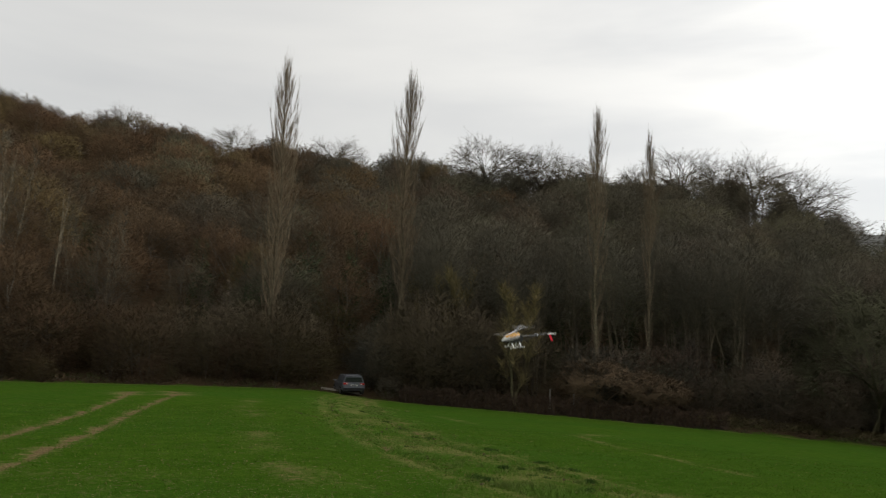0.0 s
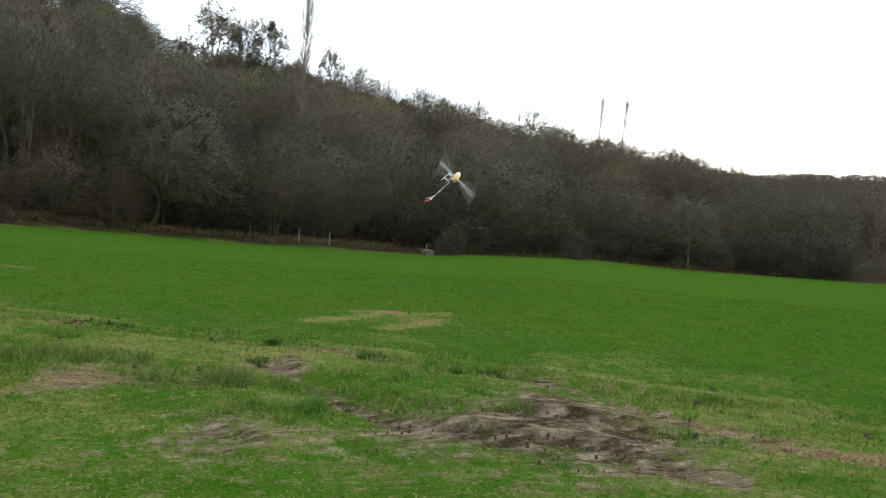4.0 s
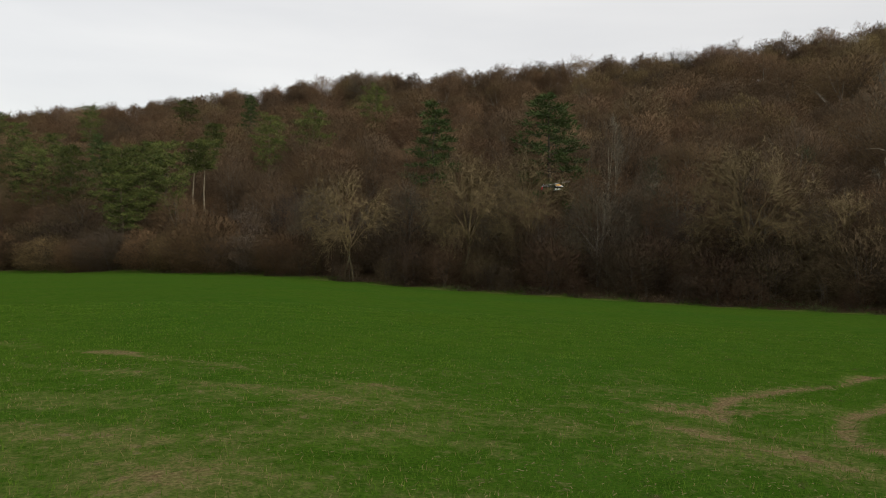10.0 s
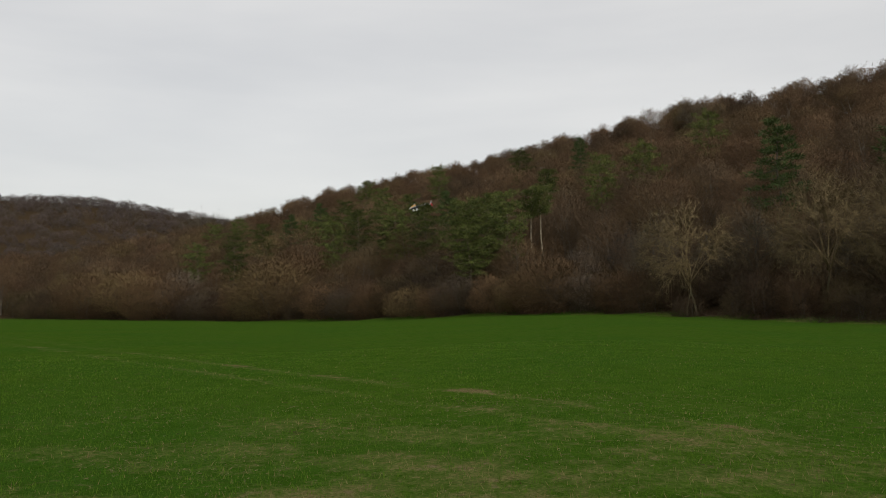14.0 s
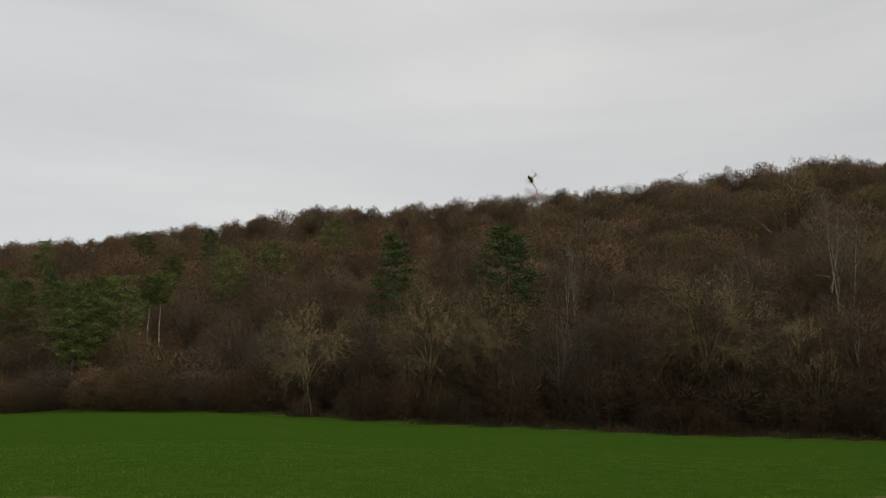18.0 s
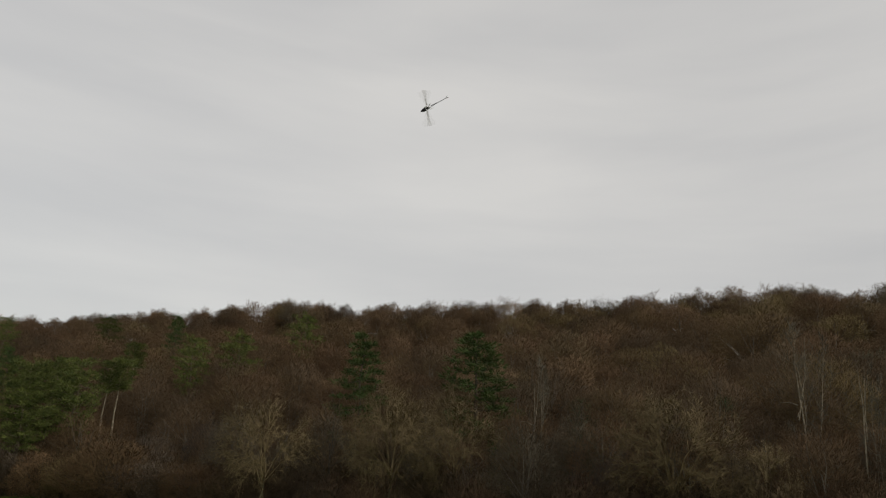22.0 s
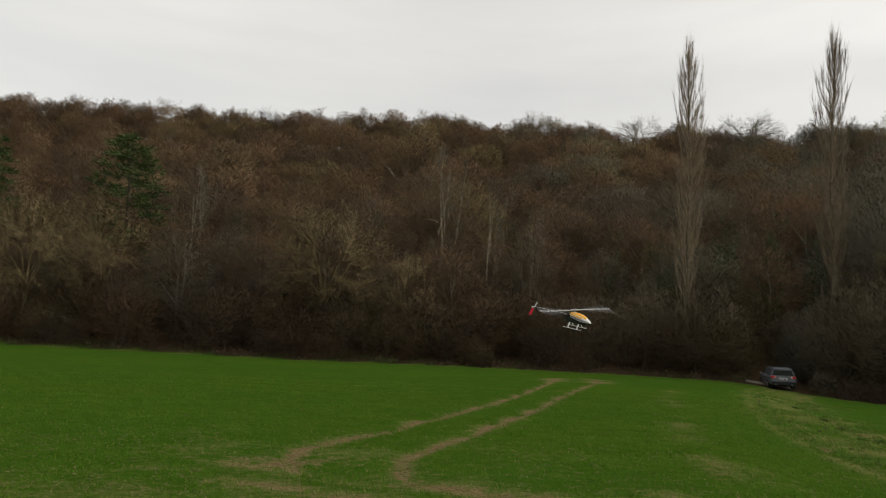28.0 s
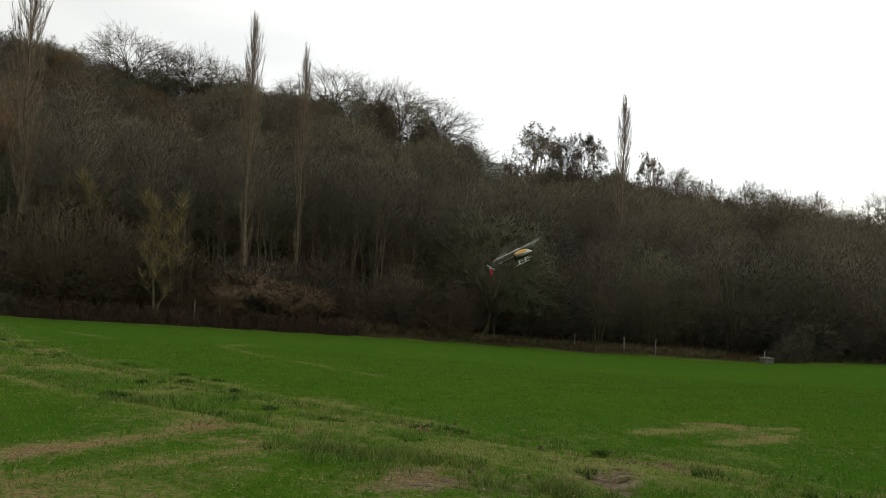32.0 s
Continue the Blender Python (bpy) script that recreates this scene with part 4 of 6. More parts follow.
# tall poplars
for key, az, r, top, wide in (("poplar0", 37.9, 66.5, 21.0, 0.98), ("poplar1", 47.2, 65.5, 20.6, 0.98), ("slim0", 61.5, 64, 17.9, 0.9), ("slim1", 65.2, 66, 16.3, 0.75),
                              ("slim1", 88.8, 98, 13.5, 0.95), ("poplar0", 110.5, 150, 7.3, 0.9), ("poplar1", 112.2, 150, 7.3, 0.8)):
    plant_seen(key, az + 0.1, r, top + 0.6, wide=wide * 0.98)
# pale and slender trees at the edge
for key, az, r, top, wide in (("pale0", -16.7, 89, 7.2, 1.0), ("pale1", -7.9, 82, 8.4, 0.92), ("pale2", -3.4, 80, 8.9, 0.9), ("pale0", 11.8, 71, 9.4, 1.05),
                              ("birch0", 20.4, 84, 13.3, 0.9), ("birch1", 23.6, 74, 11.3, 0.75), ("birch0", 2.4, 84, 10.9, 0.7), ("birch1", 26.9, 76, 9.2, 0.8),
                              ("pale1", 17.6, 71, 5.6, 0.8), ("birch0", 68.5, 68, 4.0, 0.5), ("birch1", 71.5, 70, 4.4, 0.5)):
    plant_seen(key, az, r, top, wide=wide)
# trees and scrub by the track and the lower field
for key, az, r, top, wide in (("ash0", 55.6, 61.8, 5.9, 1.15), ("ash0", 51.1, 66, 6.9, 1.0), ("ash0", 50.0, 67, 6.2, 1.0), ("tree1", 49.5, 64, 5.6, 0.8), ("tree1", 52.8, 64, 5.2, 0.85), ("dome0", 79.6, 66.5, 5.9, 1.0),
                              ("olive1", 83.6, 71, 3.6, 1.1), ("olive1", 87.5, 70, 2.6, 1.1), ("olive2", 91.0, 72, 3.6, 1.1),
                              ("olive1", 93.8, 74, 3.2, 1.15), ("olive1", 96.6, 74, 4.2, 1.2), ("olive2", 99.6, 77, 3.4, 1.1), ("olive1", 102.6, 77, 3.6, 1.2), ("olive1", 106.0, 82, 2.8, 1.2), ("olive2", 109.4, 84, 2.6, 1.2),
                              ("olive1", 113.0, 88, 2.0, 1.2), ("olive1", 116.8, 90, 1.7, 1.2), ("olive2", 120.6, 94, 1.5, 1.2), ("olive1", 124.5, 98, 1.2, 1.2), ("red0", 61.9, 62.3, 0.2, 1.0), ("red0", 65.6, 62.6, -0.6, 1.0), ("bush3", 73.5, 64, 1.2, 0.9), ("bush3", 76.5, 65, 0.2, 0.8)):
    plant_seen(key, az, r, top, wide=wide)
# stems wrapped in ivy inside the wood
for i, (az, into, top) in enumerate(((33.0, 14, 7.6), (36.4, 9, 6.8), (40.2, 16, 8.6), (43.6, 22, 9.0), (46.4, 14, 7.4), (53.2, 18, 7.8), (58.4, 12, 6.0), (60.2, 20, 7.6), (63.4, 14, 5.6), (67.2, 12, 4.6), (70.6, 18, 6.2), (74.8, 14, 4.4), (25.4, 18, 8.0), (15.0, 20, 8.4), (5.6, 22, 8.0))):
    plant_seen(f"ivied{i % 2}", az, float(at_bearing(RIM_R, az)) + into, top, wide=1.0 + 0.2 * (i % 3))
# thickets on both sides of the track's mouth
for i, (az, top) in enumerate(((46.9, 2.6), (48.1, 4.4), (49.5, 4.9), (50.9, 4.6), (52.4, 4.2), (54.0, 3.6), (57.0, 2.6), (40.6, 3.4), (39.2, 4.2), (37.6, 3.9), (35.8, 3.6), (33.6, 3.2), (31.4, 2.9))):
    plant_seen(f"thorn{i % 2}", az, float(at_bearing(RIM_R, az)) + 3.0, top, wide=1.05)
# oaks on the skyline
for key, az, r, top, wide in (("oak0", 53.3, 178, 16.2, 1.0), ("oak1", 55.6, 177, 15.5, 0.7), ("oak2", 57.4, 176, 15.1, 0.7), ("oak1", 59.2, 176, 15.0, 0.75), ("oak0", 61.0, 178, 14.6, 0.6), ("oak1", 70.0, 171, 14.4, 0.8), ("oak2", 67.5, 172, 14.7, 0.85), ("oak0", 72.4, 168, 14.5, 1.0), ("oak1", 75.2, 166, 13.4, 0.85),
                              ("oak2", 42.0, 190, 15.1, 0.9), ("oak1", 26.9, 200, 16.0, 0.8), ("oak0", -16.0, 240, 13.6, 0.7), ("oak1", 64.2, 178, 14.0, 0.6),
                              ("leafy0", 82.7, 165, 11.2, 0.72), ("leafy0", 84.6, 166, 10.6, 0.5), ("leafy0", 86.5, 164, 10.7, 0.5), ("leafy0", 90.8, 168, 9.4, 0.4), ("oak1", 98.0, 180, 7.5, 0.7), ("oak2", 105.6, 190, 6.6, 0.8), ("oak0", 115.3, 205, 4.9, 0.9), ("oak1", 101.5, 185, 7.0, 0.6),
                              ("oak2", 34.5, 195, 15.2, 0.8), ("oak0", 20.0, 208, 15.7, 0.75), ("oak1", 6.8, 220, 15.1, 0.75), ("oak2", 92.5, 172, 8.6, 0.6), ("oak0", 109.0, 195, 5.8, 0.7)):
    plant_seen(key, az, r, top + 0.25, wide=wide * 1.15)
# slender saplings in a row against the bright sky
for i in range(38):
    az = 91.5 + 31 * i / 37 + 0.4 * math.sin(i * 2.3)
    r = float(at_bearing(RIDGE_R, az)) - 8 - 3 * math.sin(i * 1.7)
    plant_seen(("birch0", "oak1", "birch1", "oak0")[i % 4], az, r, float(at_bearing(RIDGE_E, az)) + 0.9 + 0.3 * math.sin(i * 1.1), wide=0.6)
# a few lone trees on the far saddle
for az, top in ((-52.3, 6.9), (-51.6, 7.1), (-50.6, 6.9)):
    x, y, z = where(az, 330)
    plant("oak1", x, y, max(6.0, EYE + 330 * math.tan(radians(top)) - z), turn=az * 40, wide=0.8)
# young trees before the building
for az, top in ((77.6, 8.8), (78.3, 8.5), (78.9, 8.1), (79.6, 7.9), (80.2, 8.15), (80.7, 8.3), (81.2, 8.6), (81.8, 8.9)):
    plant_seen("tree1", az, 158, top, wide=0.95)
# conifers on the slope
for i, (az, top, foot) in enumerate(((-10.6, 12.0, 7.0), (-2.1, 12.6, 7.4), (-29.6, 8.2, 4.0), (-19.5, 11.1, 8.2), (-22.6, 10.4, 6.4), (-43.3, 7.4, 4.2), (-38.7, 8.5, 4.8), (-36.7, 8.0, 4.2),
                                     (-34.5, 10.0, 7.9), (-31.0, 8.0, 4.2), (-33.9, 8.2, 4.4), (-39.9, 9.0, 5.8), (-32.5, 7.5, 4.2), (-35.6, 7.4, 3.8), (-41.5, 7.6, 4.4), (-45.5, 6.6, 3.6), (-47.5, 6.0, 3.4), (-40.6, 7.0, 3.4),
                                     (-37.8, 7.1, 3.6), (-28.4, 11.0, 8.9), (-24.0, 11.6, 9.6), (-15.0, 12.8, 10.8), (-49.5, 5.2, 3.0), (-52.0, 4.6, 2.4), (-42.4, 6.2, 3.0), (-30.2, 7.2, 3.6))):
    r = high_enough(az, top, (19.5, 19.0)[i] if i < 2 else 17.5)
    kind = ("spruce0", "spruce1")[i] if i < 2 else f"pine{i % 2}" if i % 5 else "spruce1"
    plant_seen(kind, az, r, top, wide=(1.2, 1.5)[i] if i < 2 else 1.05)
for az, top in ((-30.6, 7.9), (-31.8, 7.6), (-33.2, 7.5), (-36.2, 6.9), (-38.2, 6.2), (-39.2, 6.9), (-41.0, 6.8), (-42.9, 6.6), (-44.3, 6.2), (-32.4, 6.3), (-49.2, 6.3), (-50.8, 5.9)):
    plant_seen(f"pine{int(az * 10) % 2}", az, high_enough(az, top, 15.0), top, wide=1.25)
for az, top in ((-27.75, 8.2), (-27.05, 8.4), (-26.4, 9.5)):
    plant_seen("tallpine0", az, high_enough(az, top, 16.5), top)
# bushes on the far margin of the field
for i, (az, top) in enumerate(((-59.2, 2.7), (-56.8, 3.0), (-54.4, 2.4), (-51.6, 1.5), (-49.0, 1.8), (-46.6, 4.1), (-43.1, 1.8), (-41.2, 1.4), (-39.4, 1.7), (-36.4, 1.6), (-34.6, 1.2), (-32.8, 2.5), (-30.4, 2.2), (-28.6, 2.5), (-26.0, 3.1), (-24.0, 2.6), (-21.8, 2.2))):
    r = float(at_bearing(RIM_R, az))
    plant_seen(f"bush{i % 4}", az, r + 1.5, top, wide=1.25)
    plant_seen(f"bush{(i * 3 + 1) % 4}", az + 1.1, r + 7, top + 0.5 - 0.5 * (i % 2), wide=1.2)


# ---- woods: what nobody could count ----
def spread_out(protos, X, Y, Z, S, A, W, pick):
    """Many copies of small patterns laid out as one pair of arrays."""
    vs, fs, k = [], [], 0
    for p, (V, F, *_) in enumerate(protos):
        sel = np.nonzero(pick == p)[0]
        if not len(sel):
            continue
        c, s = np.cos(A[sel])[:, None], np.sin(A[sel])[:, None]
        w = (S[sel] * W[sel])[:, None]
        x, y = V[None, :, 0], V[None, :, 1]
        P = np.stack([(x * c - y * s) * w + X[sel][:, None], (x * s + y * c) * w + Y[sel][:, None], V[None, :, 2] * S[sel][:, None] + Z[sel][:, None]], 2)
        vs.append(P.reshape(-1, 3))
        fs.append((F[None] + (np.arange(len(sel)) * len(V))[:, None, None] + k).reshape(-1, 3))
        k += len(sel) * len(V)
    return np.concatenate(vs), np.concatenate(fs)


def turned(protos, A, pick):
    """Normals of the copies."""
    out = []
    for p, (V, F, N) in enumerate(protos):
        a = A[pick == p]
        c, s = np.cos(a)[:, None], np.sin(a)[:, None]
        x, y = N[None, :, 0], N[None, :, 1]
        out.append(np.stack([x * c - y * s, x * s + y * c, np.broadcast_to(N[None, :, 2], (len(a), len(N)))], 2).reshape(-1, 3))
    return np.concatenate(out)


def stuff(name, label, category, protos, mats, X, Y, S, W, seed, sink=0.1):
    """Wood and twigs of many plants, as one object with two materials."""
    rng = np.random.default_rng(seed)
    n = len(X)
    A, pick = rng.uniform(0, 2 * np.pi, n), rng.integers(0, len(protos), n)
    Z = land(X, Y) - sink
    wv, wf = spread_out([p[0] for p in protos], X, Y, Z, S, A, W, pick)
    cv, cf = spread_out([p[1] for p in protos], X, Y, Z, S, A, W, pick)
    me = mesh_np(name, np.concatenate([wv, cv]), np.concatenate([wf, cf + len(wv)]), mats[0], normals=np.concatenate([np.zeros_like(wv), turned([p[1] for p in protos], A, pick)]))
    me.materials.append(mats[1])
    me.polygons.foreach_set("material_index", np.r_[np.zeros(len(wf), np.int32), np.ones(len(cf), np.int32)])
    hue = rng.random(n)
    rows = [np.repeat(hue[pick == p], len(protos[p][k][0])) for k in (0, 1) for p in range(len(protos))]
    me.attributes.new("tint", "FLOAT", "POINT").data.foreach_set("value", np.concatenate(rows).astype(np.float32))
    return tagged(new(name, me), label, category, kind="stuff")


def wood_of(name, label, category, protos, mats, X, Y, S, W, seed, sink=0.1, piece="tree"):
    """A wood whose plants share a few meshes."""
    rng = np.random.default_rng(seed)
    root = new(name)
    meshes = []
    for (wv, wf), (cv, cf, cn) in protos:
        me = mesh_np(piece, np.concatenate([wv, cv]), np.concatenate([wf, cf + len(wv)]), mats[0], normals=np.concatenate([np.zeros_like(wv), cn]))
        me.materials.append(mats[1])
        me.polygons.foreach_set("material_index", np.r_[np.zeros(len(wf), np.int32), np.ones(len(cf), np.int32)])
        meshes.append(me)
    for x, y, z, h, w in zip(X, Y, land(X, Y) - sink, S, W):
        ob = under(piece, meshes[rng.integers(len(meshes))], root)
        ob.matrix_basis = pose(x, y, z, 0, 0, rng.uniform(0, 360)) @ Matrix.Diagonal((h * w, h * w, h, 1))
    return tagged(root, label, category, kind="stuff")


def scatter(az0, az1, d0, d1, gap, seed, ridge=False):
    """Loose rows of places from the field's rim (or the ridge) inwards."""
    rng = np.random.default_rng(seed)
    xs, ys, dd = [], [], []
    az = az0
    while az < az1:
        re, rr = float(at_bearing(RIM_R, az)), float(at_bearing(RIDGE_R, az))
        lo, hi = re + d0, (rr + d1 if ridge else re + d1)
        r = lo + rng.uniform(0, gap)
        while r < hi:
            g = gap * (0.8 + 0.75 * min(1.0, (r - re) / 150))
            # keep the rows about as far apart as the places along a row
            if rng.random() < min(1, r / (lo * 1.0 + 150)) * 1.9:
                a = math.radians(az + rng.uniform(-1, 1) * math.degrees(gap / r) * 0.8)
                rj = r + rng.uniform(-0.5, 0.5) * g
                if not (41.9 < math.degrees(a) < 46.2 and rj < re + (7 if math.degrees(a) < 45.2 else 2.2)):
                    xs.append(rj * math.sin(a)), ys.append(rj * math.cos(a)), dd.append(rj - re)
            r += g
        az += math.degrees(gap / ((re + 60)))
    return np.array(xs), np.array(ys), np.array(dd)


def low(seed, boughs=0, over=0.96, **kw):
    """Arrays of a dome, brought to its nominal height."""
    wood, crown = dome(seed, **kw) if not boughs else both(grow(seed, kw["h"] * over, kw["w"], kw["clear"], 0.16, boughs, 5, 8, 0.8, 0.034 if over < 1 else 0.06, lean=0.03), dome(seed, **kw))
    (V, F), (V2, F2, N2) = wood.arrays(), crown.rounded_arrays()
    k = np.array([1, 1, kw["h"] / V2[:, 2].max()], np.float32)
    return (V * k, F), (V2 * k, F2, N2)


rngw = np.random.default_rng(5)
near_hill = [low(200 + i, 14, h=12.5, w=8.6 + 0.5 * i, clear=0.10 + 0.02 * i, n=6500, tl=0.68, tw=0.052, limbs=5, hollow=0.5) for i in range(6)]
far_hill = [low(210 + i, h=12.0, w=9.4 + 0.6 * i, clear=0.02, n=6500, tl=0.6, tw=0.09, limbs=9, hollow=0.6) for i in range(7)]
crest = [low(280 + i, 16, 1.04, h=12.0, w=7.0 + 0.6 * i, clear=0.02, n=9500, tl=0.6, tw=0.085, limbs=6, hollow=0.55) for i in range(6)]
X, Y, D = scatter(-66, 131, 7, 14, 7.2, 1, ridge=True)
S = rngw.uniform(0.68, 1.16, len(X)) * np.where(D < 25, 0.8, 1.0)
W = rngw.uniform(0.92, 1.3, len(X))
A = np.degrees(np.arctan2(X, Y)) + rngw.normal(0, 3, len(X))
# the last rows before the sky stand closer
top = np.hypot(X, Y) > at_bearing(RIDGE_R, np.degrees(np.arctan2(X, Y))) - 16
extra = 820
xa = rngw.uniform(-66, 125, extra)
xr = at_bearing(RIDGE_R, xa) + np.r_[rngw.uniform(-12, 6, extra - 460), rngw.uniform(-20, 2, 460)]
X, Y, D = np.r_[X, xr * np.sin(np.radians(xa))], np.r_[Y, xr * np.cos(np.radians(xa))], np.r_[D, np.full(extra, 99.0)]
A, top = np.r_[A, xa], np.r_[top, np.ones(extra, bool)]
S = np.where(top, rngw.uniform(0.72, 1.04, len(X)) * np.where(A < 22, 0.97, 1.0), np.r_[S, np.ones(extra)])
S = np.where(top & (A < -8), 0.55 * S + 0.4, S)
S[-460:] *= 0.58
S = np.where(top & (np.degrees(np.arctan2(X, Y)) > 89), S * 0.72, np.where(top & (np.abs(np.degrees(np.arctan2(X, Y)) - 60.5) < 9.5), S * 0.8, S))
W = np.where(top, rngw.uniform(0.9, 1.2, len(X)) * np.where(A < 45, 1.17, 1.0), np.r_[W, np.ones(extra)])
bearing = np.degrees(np.arctan2(X, Y))
clear = ~((np.abs(bearing - 79.8) < 2.0) & (np.hypot(X, Y) > 152) & (np.hypot(X, Y) < 180))
X, Y, D, A, S, W, top = X[clear], Y[clear], D[clear], A[clear], S[clear], W[clear], top[clear]
mixed = rngw.normal(0, 9, len(X))
for left in (True, False):
    k = top & ((A + mixed < 42) == left)
    wood_of("ridge_wood", ("brown" if left else "grey-brown") + " leafless crowns along the top of the hill", "wood", crest, (WOODS_TRUNK, WOODS if left else WOODS_GREY), X[k], Y[k], S[k], W[k], 41 + left)
for low_down in (True, False):
    for left in (True, False):
        k = ((D < 50) == low_down) & ((A + mixed < 40) == left) & ~top & ~((np.abs(np.degrees(np.arctan2(X, Y)) - 63) < 15) & (D < 11))
        wood_of("lower_wood" if low_down else "hillside_wood", ("brown" if left else "grey-brown") + (" leafless trees on the foot of the hillside" if low_down else " leafless broadleaf wood covering the hillside"), "wood",
              near_hill if low_down else far_hill, (WOODS_TRUNK, WOODS if left else WOODS_GREY), X[k], Y[k], S[k], W[k], 3 + 2 * low_down + left)
scrub = [low(230 + i, h=4.6, w=5.2, clear=0.0, n=2600, tl=0.42, tw=0.045, limbs=6, trunk=0.04, stems=3, lift=0.5, hollow=0.4) for i in range(6)]
X, Y, D = scatter(-63, 129, -0.2, 11, 2.4, 2)
A = np.degrees(np.arctan2(X, Y))
k = ~((A > 47.5) & (A < 97) & (D < np.where(A < 70, 2.4, 3.6))) & ~((A > 57) & (A < 78) & (D > 6))
X, Y, D, A = X[k], Y[k], D[k], A[k]
S = rngw.uniform(0.55, 1.35, len(X)) * np.where(D < 1.2, 0.55, 1.0) * np.where(A < -25, 1.3, 1.0)
for left in (True, False):
    k = (A < 44) == left
    wood_of("edge_scrub", ("brown" if left else "grey") + " tangled leafless scrub along the edge of the wood", "scrub", scrub, (BARK, SHRUBS if left else SHRUBS_GREY), X[k], Y[k], S[k], rngw.uniform(0.8, 1.2, k.sum()), 4, piece="bush")
weeds = [low(250 + i, h=0.75, w=1.6, clear=0.0, n=26, tl=0.45, tw=0.045, limbs=2, trunk=0.015, stems=2, lift=0.9, hollow=0.2) for i in range(4)]
X, Y, D = scatter(-63, 129, -1.0, 1.6, 0.9, 6)
A = np.degrees(np.arctan2(X, Y))
k = ~((A > 47.5) & (A < 70))
X, Y, D = X[k], Y[k], D[k]
stuff("margin_weeds", "dry brambles and dead grass on the field margin", "undergrowth", weeds, (BARK, BRAMBLE), X, Y, rngw.uniform(0.4, 1.2, len(X)), rngw.uniform(0.8, 1.5, len(X)), 7)


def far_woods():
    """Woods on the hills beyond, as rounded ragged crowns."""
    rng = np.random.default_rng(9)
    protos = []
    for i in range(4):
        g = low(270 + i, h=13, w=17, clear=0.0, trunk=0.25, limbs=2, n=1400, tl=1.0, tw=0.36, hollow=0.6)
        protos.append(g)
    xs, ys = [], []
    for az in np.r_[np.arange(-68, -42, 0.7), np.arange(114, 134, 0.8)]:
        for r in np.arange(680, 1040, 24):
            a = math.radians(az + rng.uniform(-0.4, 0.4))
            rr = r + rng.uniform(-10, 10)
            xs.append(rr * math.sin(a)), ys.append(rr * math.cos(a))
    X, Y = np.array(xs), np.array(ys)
    stuff("distant_wood", "dim wooded hills beyond the valley, haze put into their colour", "wood", protos, (FAR_WOODS, FAR_WOODS), X, Y, rng.uniform(0.8, 1.2, len(X)), np.ones(len(X)), 10, sink=4.0)


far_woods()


# ---- individual trees of the edge, in a loose row ----
def edge_trees():
    rng = random.Random(21)
    az = -24.0
    while az < 126:
        re = float(at_bearing(RIM_R, az))
        if min(abs(az - 37.9), abs(az - 47.2), abs(az - 61.5), abs(az - 65.2)) > 1.6 and not 41.2 < az < 46 and not (46 < az < 78 and rng.random() < 0.7):
            key = rng.choice(("tree0", "tree1", "tree2", "tree3", "tree0", "tree2"))
            h = rng.uniform(7.5, 12.5) if az < 46 else rng.uniform(7, 11) if az < 78 else rng.uniform(6, 9)
            x, y, z = where(az, re + rng.uniform(3.5, 12))
            plant(key, x, y, h, turn=rng.uniform(0, 360), wide=rng.uniform(0.8, 1.15))
        az += math.degrees(rng.uniform(3.2, 5.6) / re)


edge_trees()


def stems_by_the_hedge():
    rng = random.Random(44)
    for i in range(46):
        az = 47.5 + 31 * (i + rng.random()) / 46
        x, y, z = where(az, float(at_bearing(RIM_R, az)) + (rng.uniform(4, 19) if min(abs(az - 61.5), abs(az - 65.2)) > 1.2 else 19))
        plant(f"stems{i % 3}", x, y, rng.uniform(10, 15), turn=rng.uniform(0, 360), wide=rng.uniform(0.7, 1.1))


stems_by_the_hedge()


# ---- low hedge below the track ----
def hedge():
    root = new("hedge")
    x0, y0, z0 = where(48, 60)
    root.location = (x0, y0, z0)
    rng = random.Random(8)
    wood, crown = Geo(), Geo()
    az = 47.6
    while az < 70.5:
        r = float(at_bearing(RIM_R, az)) - 0.4
        for j in range(3):
            a, rj = az + rng.uniform(-0.12, 0.12), r + rng.uniform(-0.5, 0.5)
            x, y, z = where(a, rj)
            p = Vector((x - x0, y - y0, z - z0 - 0.1))
            top = p + Vector((rng.gauss(0, 0.15), rng.gauss(0, 0.15), rng.uniform(1.0, 1.5)))
            wood.tube([p, p.lerp(top, 0.5) + rand_dir(rng) * 0.06, top], [0.018, 0.012, 0.004], 3)
            for t in range(34):
                crown.sliver(p.lerp(top, rng.uniform(0.05, 1)), (rand_dir(rng) + Vector((0, 0, 0.5))).normalized(), rng.uniform(0.2, 0.5), 0.035, rng)
        az += 0.16
    under("brushwood", mesh_np("brushwood", *wood.arrays(), BARK), root)
    under("foliage", mesh_np("foliage", *crown.arrays(), HEDGE), root)
    tagged(root, "low clipped dark leafless hedge along the field", "hedge")


hedge()

# ---- dry bank under the lower trees ----
STRAW = tinted("dead_grass", [(0.16, 0.125, 0.065), (0.22, 0.18, 0.10), (0.12, 0.11, 0.05), (0.18, 0.14, 0.08)], 2.0, by_object=False)
tuft = [low(290 + i, h=0.5, w=1.3, clear=0.0, n=34, tl=0.45, tw=0.04, limbs=0, trunk=0.01, lift=0.8, hollow=0.2) for i in range(3)]
ba = rngw.uniform(69, 96, 900)
br = at_bearing(RIM_R, ba) + 2.4 + rngw.normal(0, 0.5, 900)
stuff("bank_grass", "pale dead grass on the bank below the trees", "grass", tuft, (STRAW, STRAW), br * np.sin(np.radians(ba)), br * np.cos(np.radians(ba)), rngw.uniform(0.6, 1.3, 900), rngw.uniform(0.8, 1.4, 900), 31)

